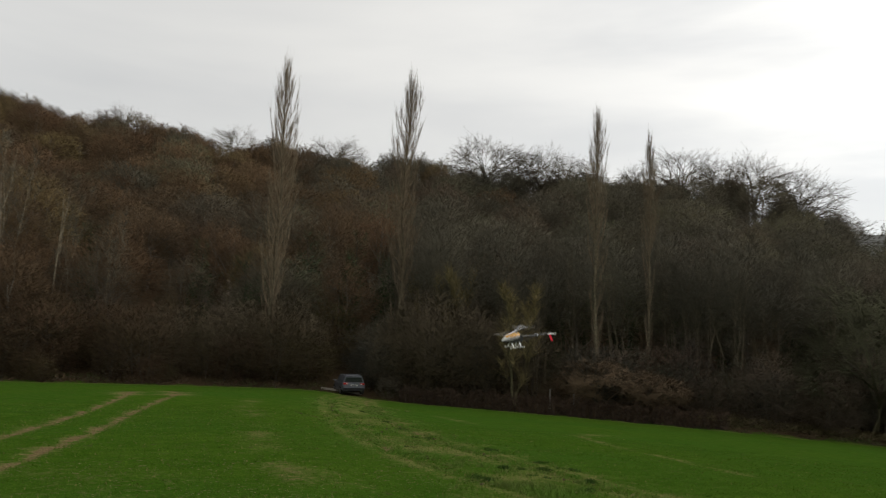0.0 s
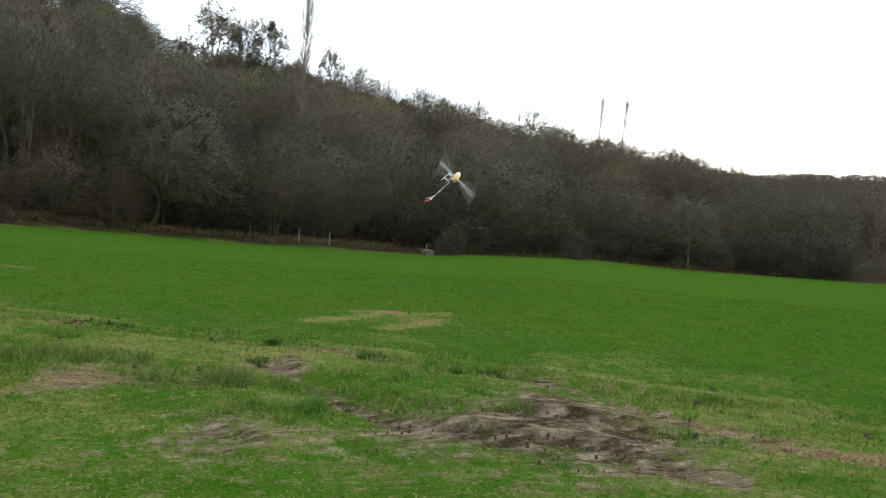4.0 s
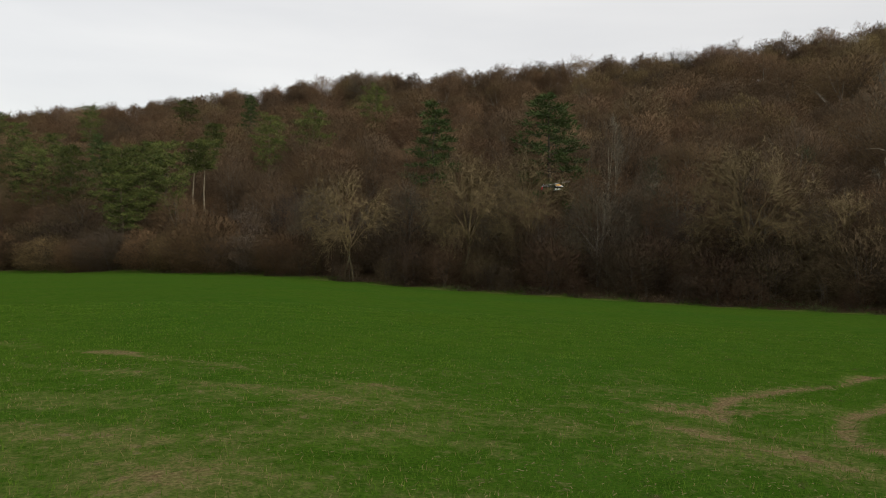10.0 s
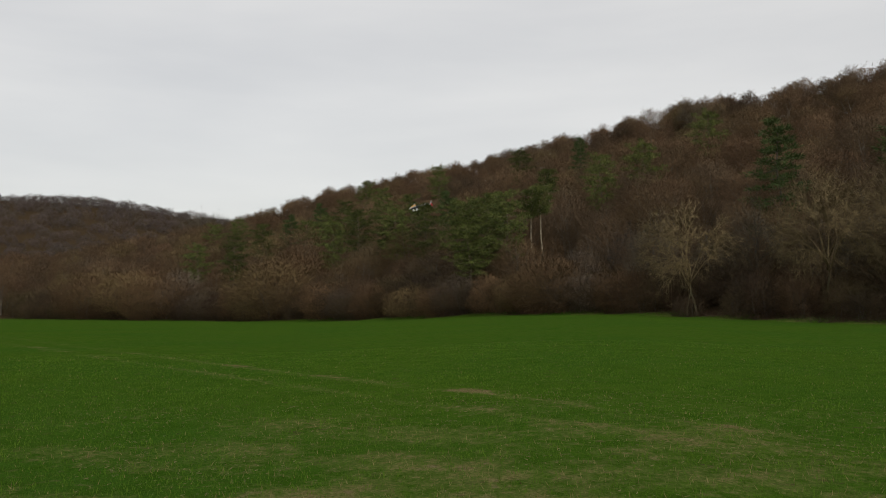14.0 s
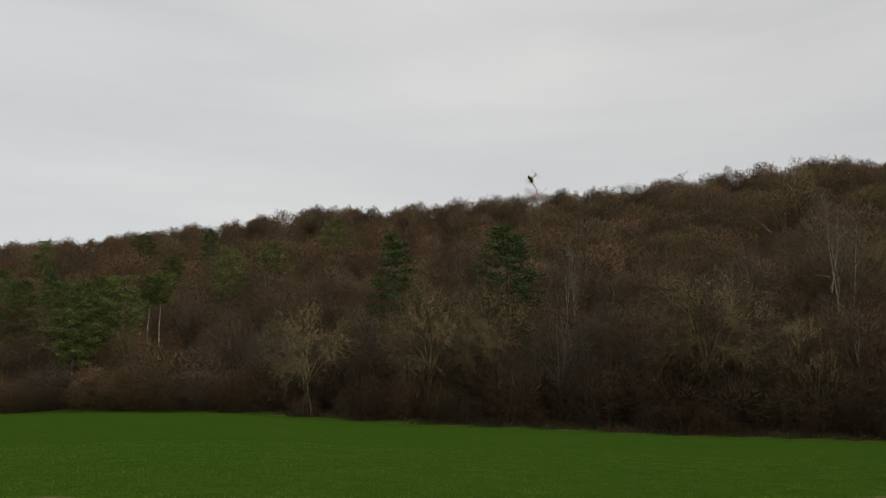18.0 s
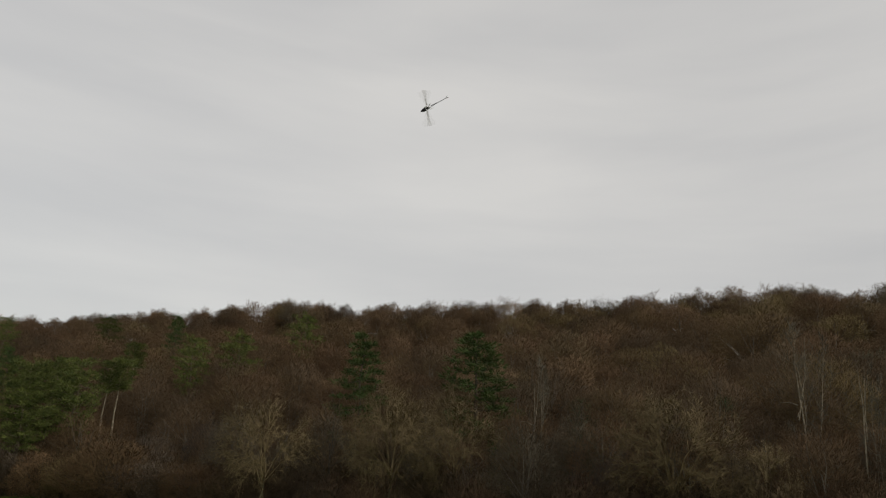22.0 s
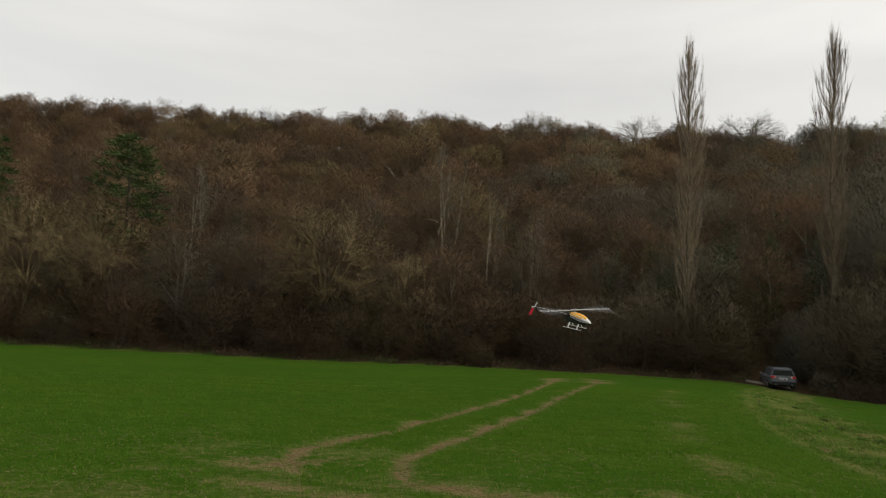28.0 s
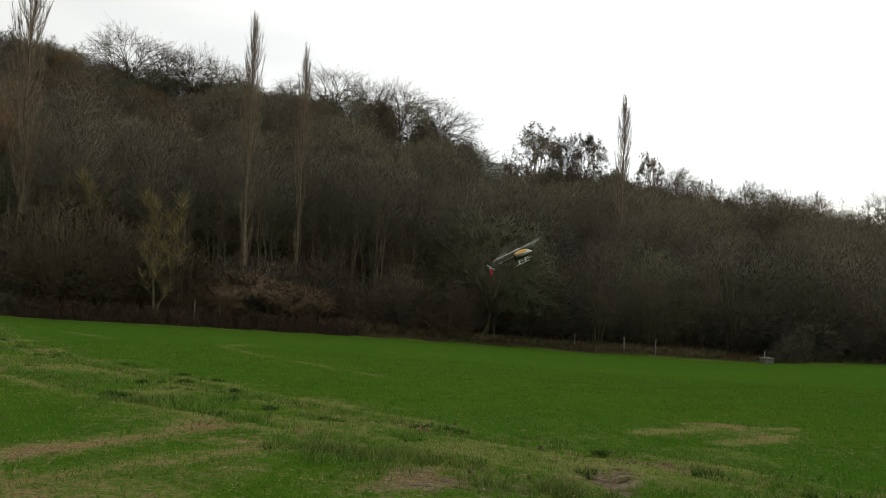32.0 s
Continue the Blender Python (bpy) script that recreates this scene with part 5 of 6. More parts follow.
# ---- mistletoe in the crowns on the skyline ----
MISTLE = material("mistletoe_leaves", (0.02, 0.03, 0.012), (0.045, 0.06, 0.022), 6, 0.8)


def mistletoe(az, r, el, size):
    rng = random.Random(int(az * 100))
    g = Geo()
    for i in range(420):
        d = rand_dir(rng)
        g.sliver(d * rng.uniform(0, 0.55) * size, (d + rand_dir(rng) * 0.7).normalized(), size * rng.uniform(0.3, 0.6), 0.09, rng)
    x, y, z = where(az, r)
    ob = new("mistletoe", mesh_np("mistletoe", *g.arrays(), MISTLE))
    ob.location = (x, y, EYE + r * math.tan(radians(el)))
    tagged(ob, "dark ball of mistletoe hanging in a bare crown", "mistletoe", "mistletoe balls")


for az, r, el, size in ((86.5, 163, 10.25, 1.15), (86.35, 163, 9.95, 0.9)):
    mistletoe(az, r, el, size)

# ---- fence posts, concrete block, hillside building ----
POST = material("weathered_post", (0.16, 0.15, 0.135), (0.30, 0.285, 0.26), 8, 0.85, bump=0.3, per_object=0.2)
CONCRETE = material("concrete", (0.075, 0.075, 0.06), (0.16, 0.15, 0.125), 5, 0.9, bump=0.4, big=1.2, c3=(0.16, 0.16, 0.11))
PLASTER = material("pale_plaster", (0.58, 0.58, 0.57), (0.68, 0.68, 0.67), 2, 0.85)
ROOFING = material("grey_roofing", (0.40, 0.40, 0.41), (0.5, 0.5, 0.51), 3, 0.7)
GLASS_DARK = material("window_glass", (0.02, 0.022, 0.025), (0.03, 0.032, 0.036), 1, 0.08, spec=0.6)


def fence_post(az, r, h):
    x, y, z = where(az, r)
    root = new("fence_post")
    root.location = (x, y, z)
    bm = bmesh.new()
    rod(bm, (0, 0, -0.3), (0.02, 0.01, h), 0.045, 0.04, 8)
    part("post", bm, POST, root)
    bm = bmesh.new()
    rod(bm, (0.02, 0.01, h - 0.001), (0.02, 0.01, h + 0.05), 0.05, 0.015, 8)
    part("cap", bm, POST, root)
    tagged(root, "short pale marker post beside the hedge", "post", "posts along the lower margin")


for az, r, h in ((58.4, 61.6, 1.45), (60.1, 61.6, 1.45), (89.4, 67.2, 1.25), (85.9, 67.5, 1.0), (91.6, 66.8, 1.3)):
    fence_post(az, r, h)


def trough(az, r):
    """A squat concrete well head with a broken lid and a stake."""
    x, y, z = where(az, r)
    root = new("concrete_well_head")
    root.matrix_basis = pose(x, y, z, 0, 0, 20)
    bm = bmesh.new()
    box(bm, -0.4, 0.4, -0.38, 0.38, -0.2, 0.38, 0.04)
    part("base", bm, CONCRETE, root)
    bm = bmesh.new()
    box(bm, -0.46, 0.46, -0.43, 0.43, 0.38, 0.48, 0.03)
    part("lid", bm, CONCRETE, root)
    bm = bmesh.new()
    rod(bm, (0.1, 0.1, 0.48), (0.14, 0.1, 1.0), 0.04, 0.03)
    part("stake", bm, POST, root)
    tagged(root, "weathered concrete well head at the field's edge", "well head")


trough(98.9, 66.5)


def hillside_building():
    x, y, z = where(79.8, 168)
    root = new("hillside_building")
    top = EYE + 168 * math.tan(radians(8.36))
    root.matrix_basis = pose(x, y, top - 4.1, 0, 0, -79.8)
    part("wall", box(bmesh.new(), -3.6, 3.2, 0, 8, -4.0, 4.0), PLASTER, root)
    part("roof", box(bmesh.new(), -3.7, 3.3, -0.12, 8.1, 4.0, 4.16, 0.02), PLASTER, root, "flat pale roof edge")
    part("band", box(bmesh.new(), -3.62, 3.22, -0.03, 0.0, 2.6, 2.85), ROOFING, root, "grey band under the eaves")
    tagged(root, "low pale building half hidden by trees on the hill", "building")


hillside_building()

# ---- parked car at the mouth of the woodland track ----
PAINT = material("slate_blue_paint", (0.10, 0.106, 0.128), (0.13, 0.138, 0.162), 3, 0.28, metal=0.5, spec=0.5)
PLASTIC = material("black_plastic", (0.012, 0.012, 0.013), (0.025, 0.025, 0.026), 9, 0.6)
RED_LENS = material("red_lens", (0.32, 0.012, 0.012), (0.45, 0.02, 0.02), 4, 0.2, spec=0.6)
PLATE = material("plate", (0.62, 0.62, 0.60), (0.70, 0.70, 0.68), 6, 0.4)
CHROME = material("bright_trim", (0.5, 0.5, 0.52), (0.6, 0.6, 0.62), 5, 0.25, metal=1.0)
RUBBER = material("tyre_rubber", (0.015, 0.015, 0.015), (0.03, 0.028, 0.026), 12, 0.85)
RIM_METAL = material("alloy", (0.35, 0.35, 0.36), (0.45, 0.45, 0.46), 5, 0.35, metal=0.9)


def car(x, y, heading):
    """An estate-bodied SUV; local x points forward."""
    root = new("car")
    dx, dy = math.sin(radians(heading)), math.cos(radians(heading))
    z = height(x, y)
    root.matrix_basis = pose(x, y, z + 0.02, 0, 0, 90 - heading) @ Matrix.Diagonal((1, 0.98, 0.89, 1))
    L, Wd = 4.62, 1.86

    def ring(px, zs, half):
        pts = [(px, -hw, zz) for hw, zz in zip(half, zs)] + [(px, hw, zz) for hw, zz in zip(half[::-1], zs[::-1])]
        return pts
    # lower shell up to the belt line
    st = [(-2.29, (0.45, 0.62, 0.92, 1.02), (0.70, 0.80, 0.80, 0.76)), (-2.20, (0.36, 0.56, 0.94, 1.06), (0.80, 0.90, 0.90, 0.84)), (-1.5, (0.32, 0.5, 0.92, 1.06), (0.86, 0.93, 0.92, 0.86)),
          (0.0, (0.30, 0.5, 0.90, 1.02), (0.87, 0.93, 0.92, 0.86)), (1.1, (0.30, 0.5, 0.90, 1.0), (0.86, 0.93, 0.91, 0.84)), (1.9, (0.32, 0.5, 0.84, 0.93), (0.80, 0.88, 0.84, 0.74)), (2.33, (0.42, 0.52, 0.70, 0.78), (0.62, 0.72, 0.70, 0.6))]
    bm = loft(bmesh.new(), [ring(*s) for s in st])
    bmesh.ops.bevel(bm, geom=list(bm.edges), offset=0.025, segments=2, affect="EDGES")
    body = part("body", bm, PAINT, root, "slate blue painted body", smooth=False)
    # roof and pillars
    st = [(-2.12, (1.05, 1.2, 1.50, 1.56), (0.82, 0.80, 0.66, 0.58)), (-1.75, (1.05, 1.25, 1.60, 1.66), (0.84, 0.82, 0.68, 0.60)), (-0.5, (1.03, 1.25, 1.64, 1.70), (0.84, 0.82, 0.69, 0.62)),
          (0.4, (1.01, 1.2, 1.60, 1.66), (0.84, 0.81, 0.68, 0.60)), (1.25, (0.99, 1.01, 1.03, 1.05), (0.80, 0.79, 0.77, 0.72))]
    part("cabin", loft(bmesh.new(), [ring(*s) for s in st]), PAINT, root)
    # rear window, its wiper and the spoiler above
    bm = bmesh.new()
    loft(bm, [[(-2.155, -0.72, 1.10), (-2.155, 0.72, 1.10), (-2.155, 0.60, 1.47), (-2.155, -0.60, 1.47)], [(-2.10, -0.72, 1.10), (-2.10, 0.72, 1.10), (-2.06, 0.60, 1.48), (-2.06, -0.60, 1.48)]])
    rw = part("rear_window", bm, GLASS_DARK, root, "dark tinted rear window")
    part("wiper", rod(bmesh.new(), (-2.17, 0.0, 1.12), (-2.17, 0.38, 1.2), 0.01), PLASTIC, rw)
    part("spoiler", box(bmesh.new(), -2.27, -1.8, -0.62, 0.62, 1.55, 1.60, 0.015), PAINT, root)
    for s in (-1, 1):
        for k, (a, b) in enumerate(((-1.95, -1.15), (-1.08, -0.1), (-0.02, 0.78))):
            za, zb = 1.10, 1.54
            bm = loft(bmesh.new(), [[(a, s * 0.832, za), (b, s * 0.832, za), (b - 0.03, s * 0.70, zb), (a + 0.12, s * 0.70, zb)], [(a, s * 0.82, za), (b, s * 0.82, za), (b - 0.03, s * 0.69, zb), (a + 0.12, s * 0.69, zb)]])
            part("side_window", bm, GLASS_DARK, root)
        tl = part("tail_light", box(bmesh.new(), -2.31, -2.12, s * 0.50, s * 0.84, 0.86, 1.03, 0.02), RED_LENS, root, "red tail light cluster")
        part("reversing_lens", box(bmesh.new(), -2.32, -2.30, s * 0.53, s * 0.62, 0.90, 0.97), PLATE, tl)
        part("reflector", box(bmesh.new(), -2.30, -2.25, s * 0.55, s * 0.78, 0.50, 0.54), RED_LENS, root)
        part("roof_rail", rod(rod(rod(bmesh.new(), (-1.7, s * 0.60, 1.74), (0.2, s * 0.61, 1.75), 0.018), (-1.7, s * 0.6, 1.64), (-1.7, s * 0.6, 1.74), 0.018), (0.2, s * 0.61, 1.64), (0.2, s * 0.61, 1.75), 0.018), CHROME, root, "bright roof rail")
        mi = part("door_mirror", box(bmesh.new(), 0.72, 0.86, s * 0.90, s * 1.08, 1.02, 1.17, 0.03), PAINT, root)
        part("mirror_glass", box(bmesh.new(), 0.715, 0.722, s * 0.92, s * 1.06, 1.04, 1.15), CHROME, mi)
        for px in (-1.38, 1.36):
            bm = bmesh.new()
            rod(bm, (px, s * 0.70, 0.34), (px, s * 0.94, 0.34), 0.34, n=24)
            ty = part("wheel", bm, RUBBER, root)
            bm = bmesh.new()
            rod(bm, (px, s * 0.935, 0.34), (px, s * 0.95, 0.34), 0.22, n=20)
            part("rim", bm, RIM_METAL, ty)
    part("bumper", box(bmesh.new(), -2.36, -2.1, -0.84, 0.84, 0.34, 0.60, 0.04), PLASTIC, root, "dark lower bumper")
    pl = part("number_plate", box(bmesh.new(), -2.345, -2.30, -0.26, 0.26, 0.76, 0.87, 0.005), PLATE, root)
    part("plate_characters", box(bmesh.new(), -2.35, -2.344, -0.2, 0.2, 0.785, 0.845), PLASTIC, pl)
    part("tailgate_trim", box(bmesh.new(), -2.335, -2.29, -0.34, 0.34, 0.92, 0.95), CHROME, root)
    for s in (-1, 1):
        part("exhaust", rod(bmesh.new(), (-2.37, s * 0.55, 0.36), (-2.2, s * 0.55, 0.36), 0.04), CHROME, root)
    tagged(root, "slate blue estate car parked facing the woodland track", "car")


car(where(43.75, 63.5)[0], where(43.75, 63.5)[1], 33)


def side_path():
    """Pale path that runs along the wood behind the car."""
    rng = random.Random(3)
    az = np.linspace(41.8, 44.7, 9)
    pts = [where(a, float(at_bearing(RIM_R, a)) + 0.75) for a in az]
    V, F = [], []
    for i, (x, y, z) in enumerate(pts):
        a = radians(az[i])
        for s in (-0.3, -0.1, 0.1, 0.3):
            xx, yy = x + math.sin(a) * s, y + math.cos(a) * s
            V.append((xx, yy, height(xx, yy) + 0.03))
    for i in range(len(pts) - 1):
        for j in range(3):
            k = i * 4 + j
            F.append((k, k + 1, k + 5, k + 4))
    tagged(new("path", mesh_np("path", V, F, material("gravel_path", (0.14, 0.125, 0.10), (0.26, 0.235, 0.19), 9, 0.95, bump=0.5))), "pale gravel path along the wood", "path", kind="structure")


side_path()


# ---- crop blades and tufts near the standing place ----
def crop():
    rng = np.random.default_rng(12)
    n = 240000
    r = 0.4 + 33 * rng.random(n)
    az = rng.uniform(-68, 132, n)
    # all round the standing place
    n2 = 16000
    r, az, n = np.r_[r, 9 * np.sqrt(rng.random(n2))], np.r_[az, rng.uniform(-180, 180, n2)], n + n2
    x, y = r * np.sin(np.radians(az)), r * np.cos(np.radians(az))
    bare, straw, rut, wood, h = fields(x, y)
    keep = (rng.random(n) > bare * 1.5) & (rng.random(n) > 0.3 * straw)
    x, y, straw, h, r = x[keep], y[keep], straw[keep], h[keep], r[keep]
    n = len(x)
    z = land(x, y) + 0.05 * h * np.clip(1.5 - np.hypot(x, y) / 60, 0.25, 1) - 0.01
    tall = rng.uniform(0.03, 0.065, n) * (1 + 0.3 * straw)
    wide = 0.005 + 0.0007 * r
    a, lean, la = rng.uniform(0, 2 * np.pi, n), rng.uniform(0.1, 0.9, n), rng.uniform(0, 2 * np.pi, n)
    dx, dy = np.cos(a) * wide / 2, np.sin(a) * wide / 2
    V = np.empty((n, 3, 3))
    V[:, 0] = np.stack([x - dx, y - dy, z], 1)
    V[:, 1] = np.stack([x + dx, y + dy, z], 1)
    V[:, 2] = np.stack([x + np.cos(la) * lean * tall, y + np.sin(la) * lean * tall, z + tall], 1)
    dry = rng.random(n) < 0.03 + 0.35 * straw
    F = np.arange(n * 3).reshape(-1, 3)
    me = mesh_np("winter_wheat", V.reshape(-1, 3), F, material("wheat_blades", (0.0499, 0.1045, 0.0092), (0.1016, 0.1748, 0.0175), 1.3, 0.75, big=0.5, c3=(0.0653, 0.1311, 0.0113), spec=0.03, coord="World"))
    me.materials.append(material("dry_blades", (0.12, 0.11, 0.035), (0.26, 0.22, 0.09), 6, 0.85, coord="World"))
    me.polygons.foreach_set("material_index", dry.astype(np.int32))
    tagged(new("winter_wheat", me), "short young winter wheat and thin dry grass", "crop", kind="stuff")


crop()


def tufts():
    """Rank grass and clods along the field track, straw trodden into the ground."""
    rng = random.Random(17)
    green, dirt, straw, dark = Geo(), Geo(), Geo(), Geo()

    def tuft(g, x, y, s, blades, tall, wide=0.011):
        z = height(x, y)
        for t in range(blades):
            d = (Vector((rng.gauss(0, 1), rng.gauss(0, 1), 0)) * 0.5 + Vector((0, 0, 1))).normalized()
            g.sliver(Vector((x + rng.gauss(0, 0.5) * s, y + rng.gauss(0, 0.5) * s, z - 0.02)), d, rng.uniform(0.5, 1.1) * tall, wide + 0.0008 * math.hypot(x, y), rng)
    for line in (MAIN_A, MAIN_B):
        for (ax, ay), (bx, by) in zip(line, line[1:]):
            steps = max(1, int(math.hypot(bx - ax, by - ay) / 0.16))
            for i in range(steps):
                k = rng.random()
                x, y = ax + (bx - ax) * k + rng.gauss(0, 0.75), ay + (by - ay) * k + rng.gauss(0, 0.75)
                r = math.hypot(x, y)
                if r > 46 or r < 4:
                    continue
                if rng.random() < 0.9:
                    tuft(green, x, y, rng.uniform(0.1, 0.35), 26, rng.uniform(0.06, 0.14))
                else:
                    s = rng.uniform(0.02, 0.05)
                    c = Vector((x, y, height(x, y)))
                    dirt.tube([c + Vector((0, 0, -0.02)), c + Vector((rng.gauss(0, 0.02), 0, s * 0.5)), c + Vector((0, rng.gauss(0, 0.02), s * 0.8))], [s, s * 0.8, s * 0.15], 6)
    # clods in the churned mud
    for i in range(170):
        x, y = 6.5 + rng.gauss(0, 0.6), -1.9 + rng.gauss(0, 0.8)
        s = rng.uniform(0.006, 0.016)
        c = Vector((x, y, height(x, y)))
        dirt.tube([c + Vector((0, 0, -0.02)), c + Vector((rng.gauss(0, 0.3) * s, 0, s * 0.5)), c + Vector((0, rng.gauss(0, 0.3) * s, s * 0.9))], [s, s * 0.8, s * 0.15], 5)
    # dark clumps standing up between the ruts
    for x, y, s in ((16.0, 10.2, 0.34), (11.9, 8.7, 0.4), (11.3, 4.6, 0.28), (12.0, 5.9, 0.24), (11.7, 3.0, 0.3), (14.1, 9.6, 0.3), (15.4, 8.8, 0.3), (13.3, 8.3, 0.3), (10.7, 6.1, 0.3), (14.7, 9.2, 0.24), (17.4, 12.4, 0.3),
                    (20.2, 18.4, 0.3), (18.2, 15.6, 0.3), (15.2, 13.4, 0.3), (10.2, -1.0, 0.3), (9.4, 0.6, 0.28), (11.0, 0.4, 0.22), (9.0, -2.2, 0.3), (12.6, 7.0, 0.24), (13.9, 7.6, 0.24), (22.4, 21.2, 0.32), (26.0, 26.2, 0.3)):
        for i in range(4):
            tuft(dark, x + rng.gauss(0, 0.35 * s), y + rng.gauss(0, 0.5 * s), s * 0.4, 40, 0.07 + 0.08 * s, 0.006)
    # lush clumps beside the mud
    for x, y, s in ((9.0, 3.9, 0.4), (8.8, 3.2, 0.5), (8.5, 2.5, 0.5), (8.9, 2.2, 0.4), (8.1, 1.0, 0.4), (7.0, 0.2, 0.4), (11.6, 7.6, 0.5), (11.0, 6.6, 0.5), (10.4, 5.2, 0.4)):
        for i in range(9):
            tuft(green, x + rng.gauss(0, 0.6 * s), y + rng.gauss(0, 0.7 * s), s * 0.4, 60, 0.17, 0.006)
    # straw lying flat
    n = 0
    while n < 11000:
        az, r = math.radians(rng.uniform(-60, 118)), 3.4 + 11 * rng.random() ** 1.3
        x, y = r * math.sin(az), r * math.cos(az)
        if noise.noise(Vector((x * 0.5, y * 0.5, 7.7))) + 0.35 * noise.noise(Vector((x * 2.1, y * 2.1, 1.7))) < rng.uniform(-0.5, 0.45):
            continue
        n += 1
        a = rng.uniform(0, 6.28)
        d = Vector((math.cos(a), math.sin(a), rng.uniform(-0.05, 0.3))).normalized()
        k, w = len(straw.v), Vector((-math.sin(a), math.cos(a), rng.uniform(0, 0.6))) * (0.0022 + 0.0002 * r)
        p = Vector((x, y, height(x, y) + rng.uniform(0.01, 0.05)))
        e = p + d * rng.uniform(0.018, 0.05)
        straw.v += [p - w, p + w, e + w, e - w]
        straw.f += [(k, k + 1, k + 2), (k, k + 2, k + 3)]
    tagged(new("grass_tufts", mesh_np("grass_tufts", *green.arrays(), material("rank_grass", (0.055, 0.13, 0.013), (0.115, 0.205, 0.028), 2, 0.8, big=0.6, c3=(0.115, 0.15, 0.036), coord="World"))), "rank grass tufts along the muddy field track", "grass", kind="stuff")
    tagged(new("weed_clumps", mesh_np("weed_clumps", *dark.arrays(), material("dark_weeds", (0.022, 0.05, 0.008), (0.055, 0.10, 0.018), 3, 0.85, coord="World"))), "dark clumps of weeds standing between the ruts", "weeds", kind="stuff")
    tagged(new("straw_litter", mesh_np("straw_litter", *straw.arrays(), material("straw", (0.10, 0.085, 0.035), (0.21, 0.185, 0.085), 4, 0.9, coord="World"))), "pale dead straw scattered over the thin crop", "straw", kind="stuff")
    tagged(new("clods", mesh_np("clods", *dirt.arrays(), material("clod_earth", (0.04, 0.03, 0.017), (0.09, 0.068, 0.04), 14, 0.95, bump=0.6, coord="World"))), "dark clods of earth thrown up beside the ruts", "earth", kind="stuff")


tufts()

# ---- model helicopter ----
CANOPY_WHITE = material("white_canopy", (0.74, 0.73, 0.72), (0.8, 0.79, 0.78), 5, 0.25, spec=0.5)
CANOPY_YELLOW = material("yellow_stripe", (0.75, 0.36, 0.02), (0.82, 0.42, 0.03), 5, 0.28, spec=0.5)
CANOPY_GREY = material("lilac_grey_stripe", (0.30, 0.27, 0.34), (0.36, 0.33, 0.40), 5, 0.3)
CARBON = material("carbon", (0.012, 0.012, 0.013), (0.03, 0.03, 0.032), 40, 0.4, spec=0.5)
ALLOY = material("machined_alloy", (0.5, 0.5, 0.52), (0.62, 0.62, 0.64), 12, 0.3, metal=0.9)
RED_FIN = material("fluorescent_red_fin", (0.75, 0.03, 0.06), (0.85, 0.06, 0.10), 6, 0.35)
SKID_WHITE = material("white_skid", (0.72, 0.72, 0.72), (0.8, 0.8, 0.8), 9, 0.35)
BLACK_BELLY = material("black_lower_canopy", (0.014, 0.013, 0.014), (0.03, 0.028, 0.028), 8, 0.4)


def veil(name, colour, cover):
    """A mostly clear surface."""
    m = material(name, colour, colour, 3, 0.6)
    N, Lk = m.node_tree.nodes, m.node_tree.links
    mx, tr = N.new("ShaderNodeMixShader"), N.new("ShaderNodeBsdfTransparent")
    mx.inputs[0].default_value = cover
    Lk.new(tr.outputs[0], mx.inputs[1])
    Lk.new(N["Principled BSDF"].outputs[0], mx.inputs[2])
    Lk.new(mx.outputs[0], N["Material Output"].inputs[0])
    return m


# part-clear materials that imitate the rotor's motion blur
BLADE_BLUR = veil("blade_blur_veil", (0.5, 0.5, 0.49), 0.085)
BLADE = veil("blurred_blade", (0.55, 0.55, 0.54), 0.6)


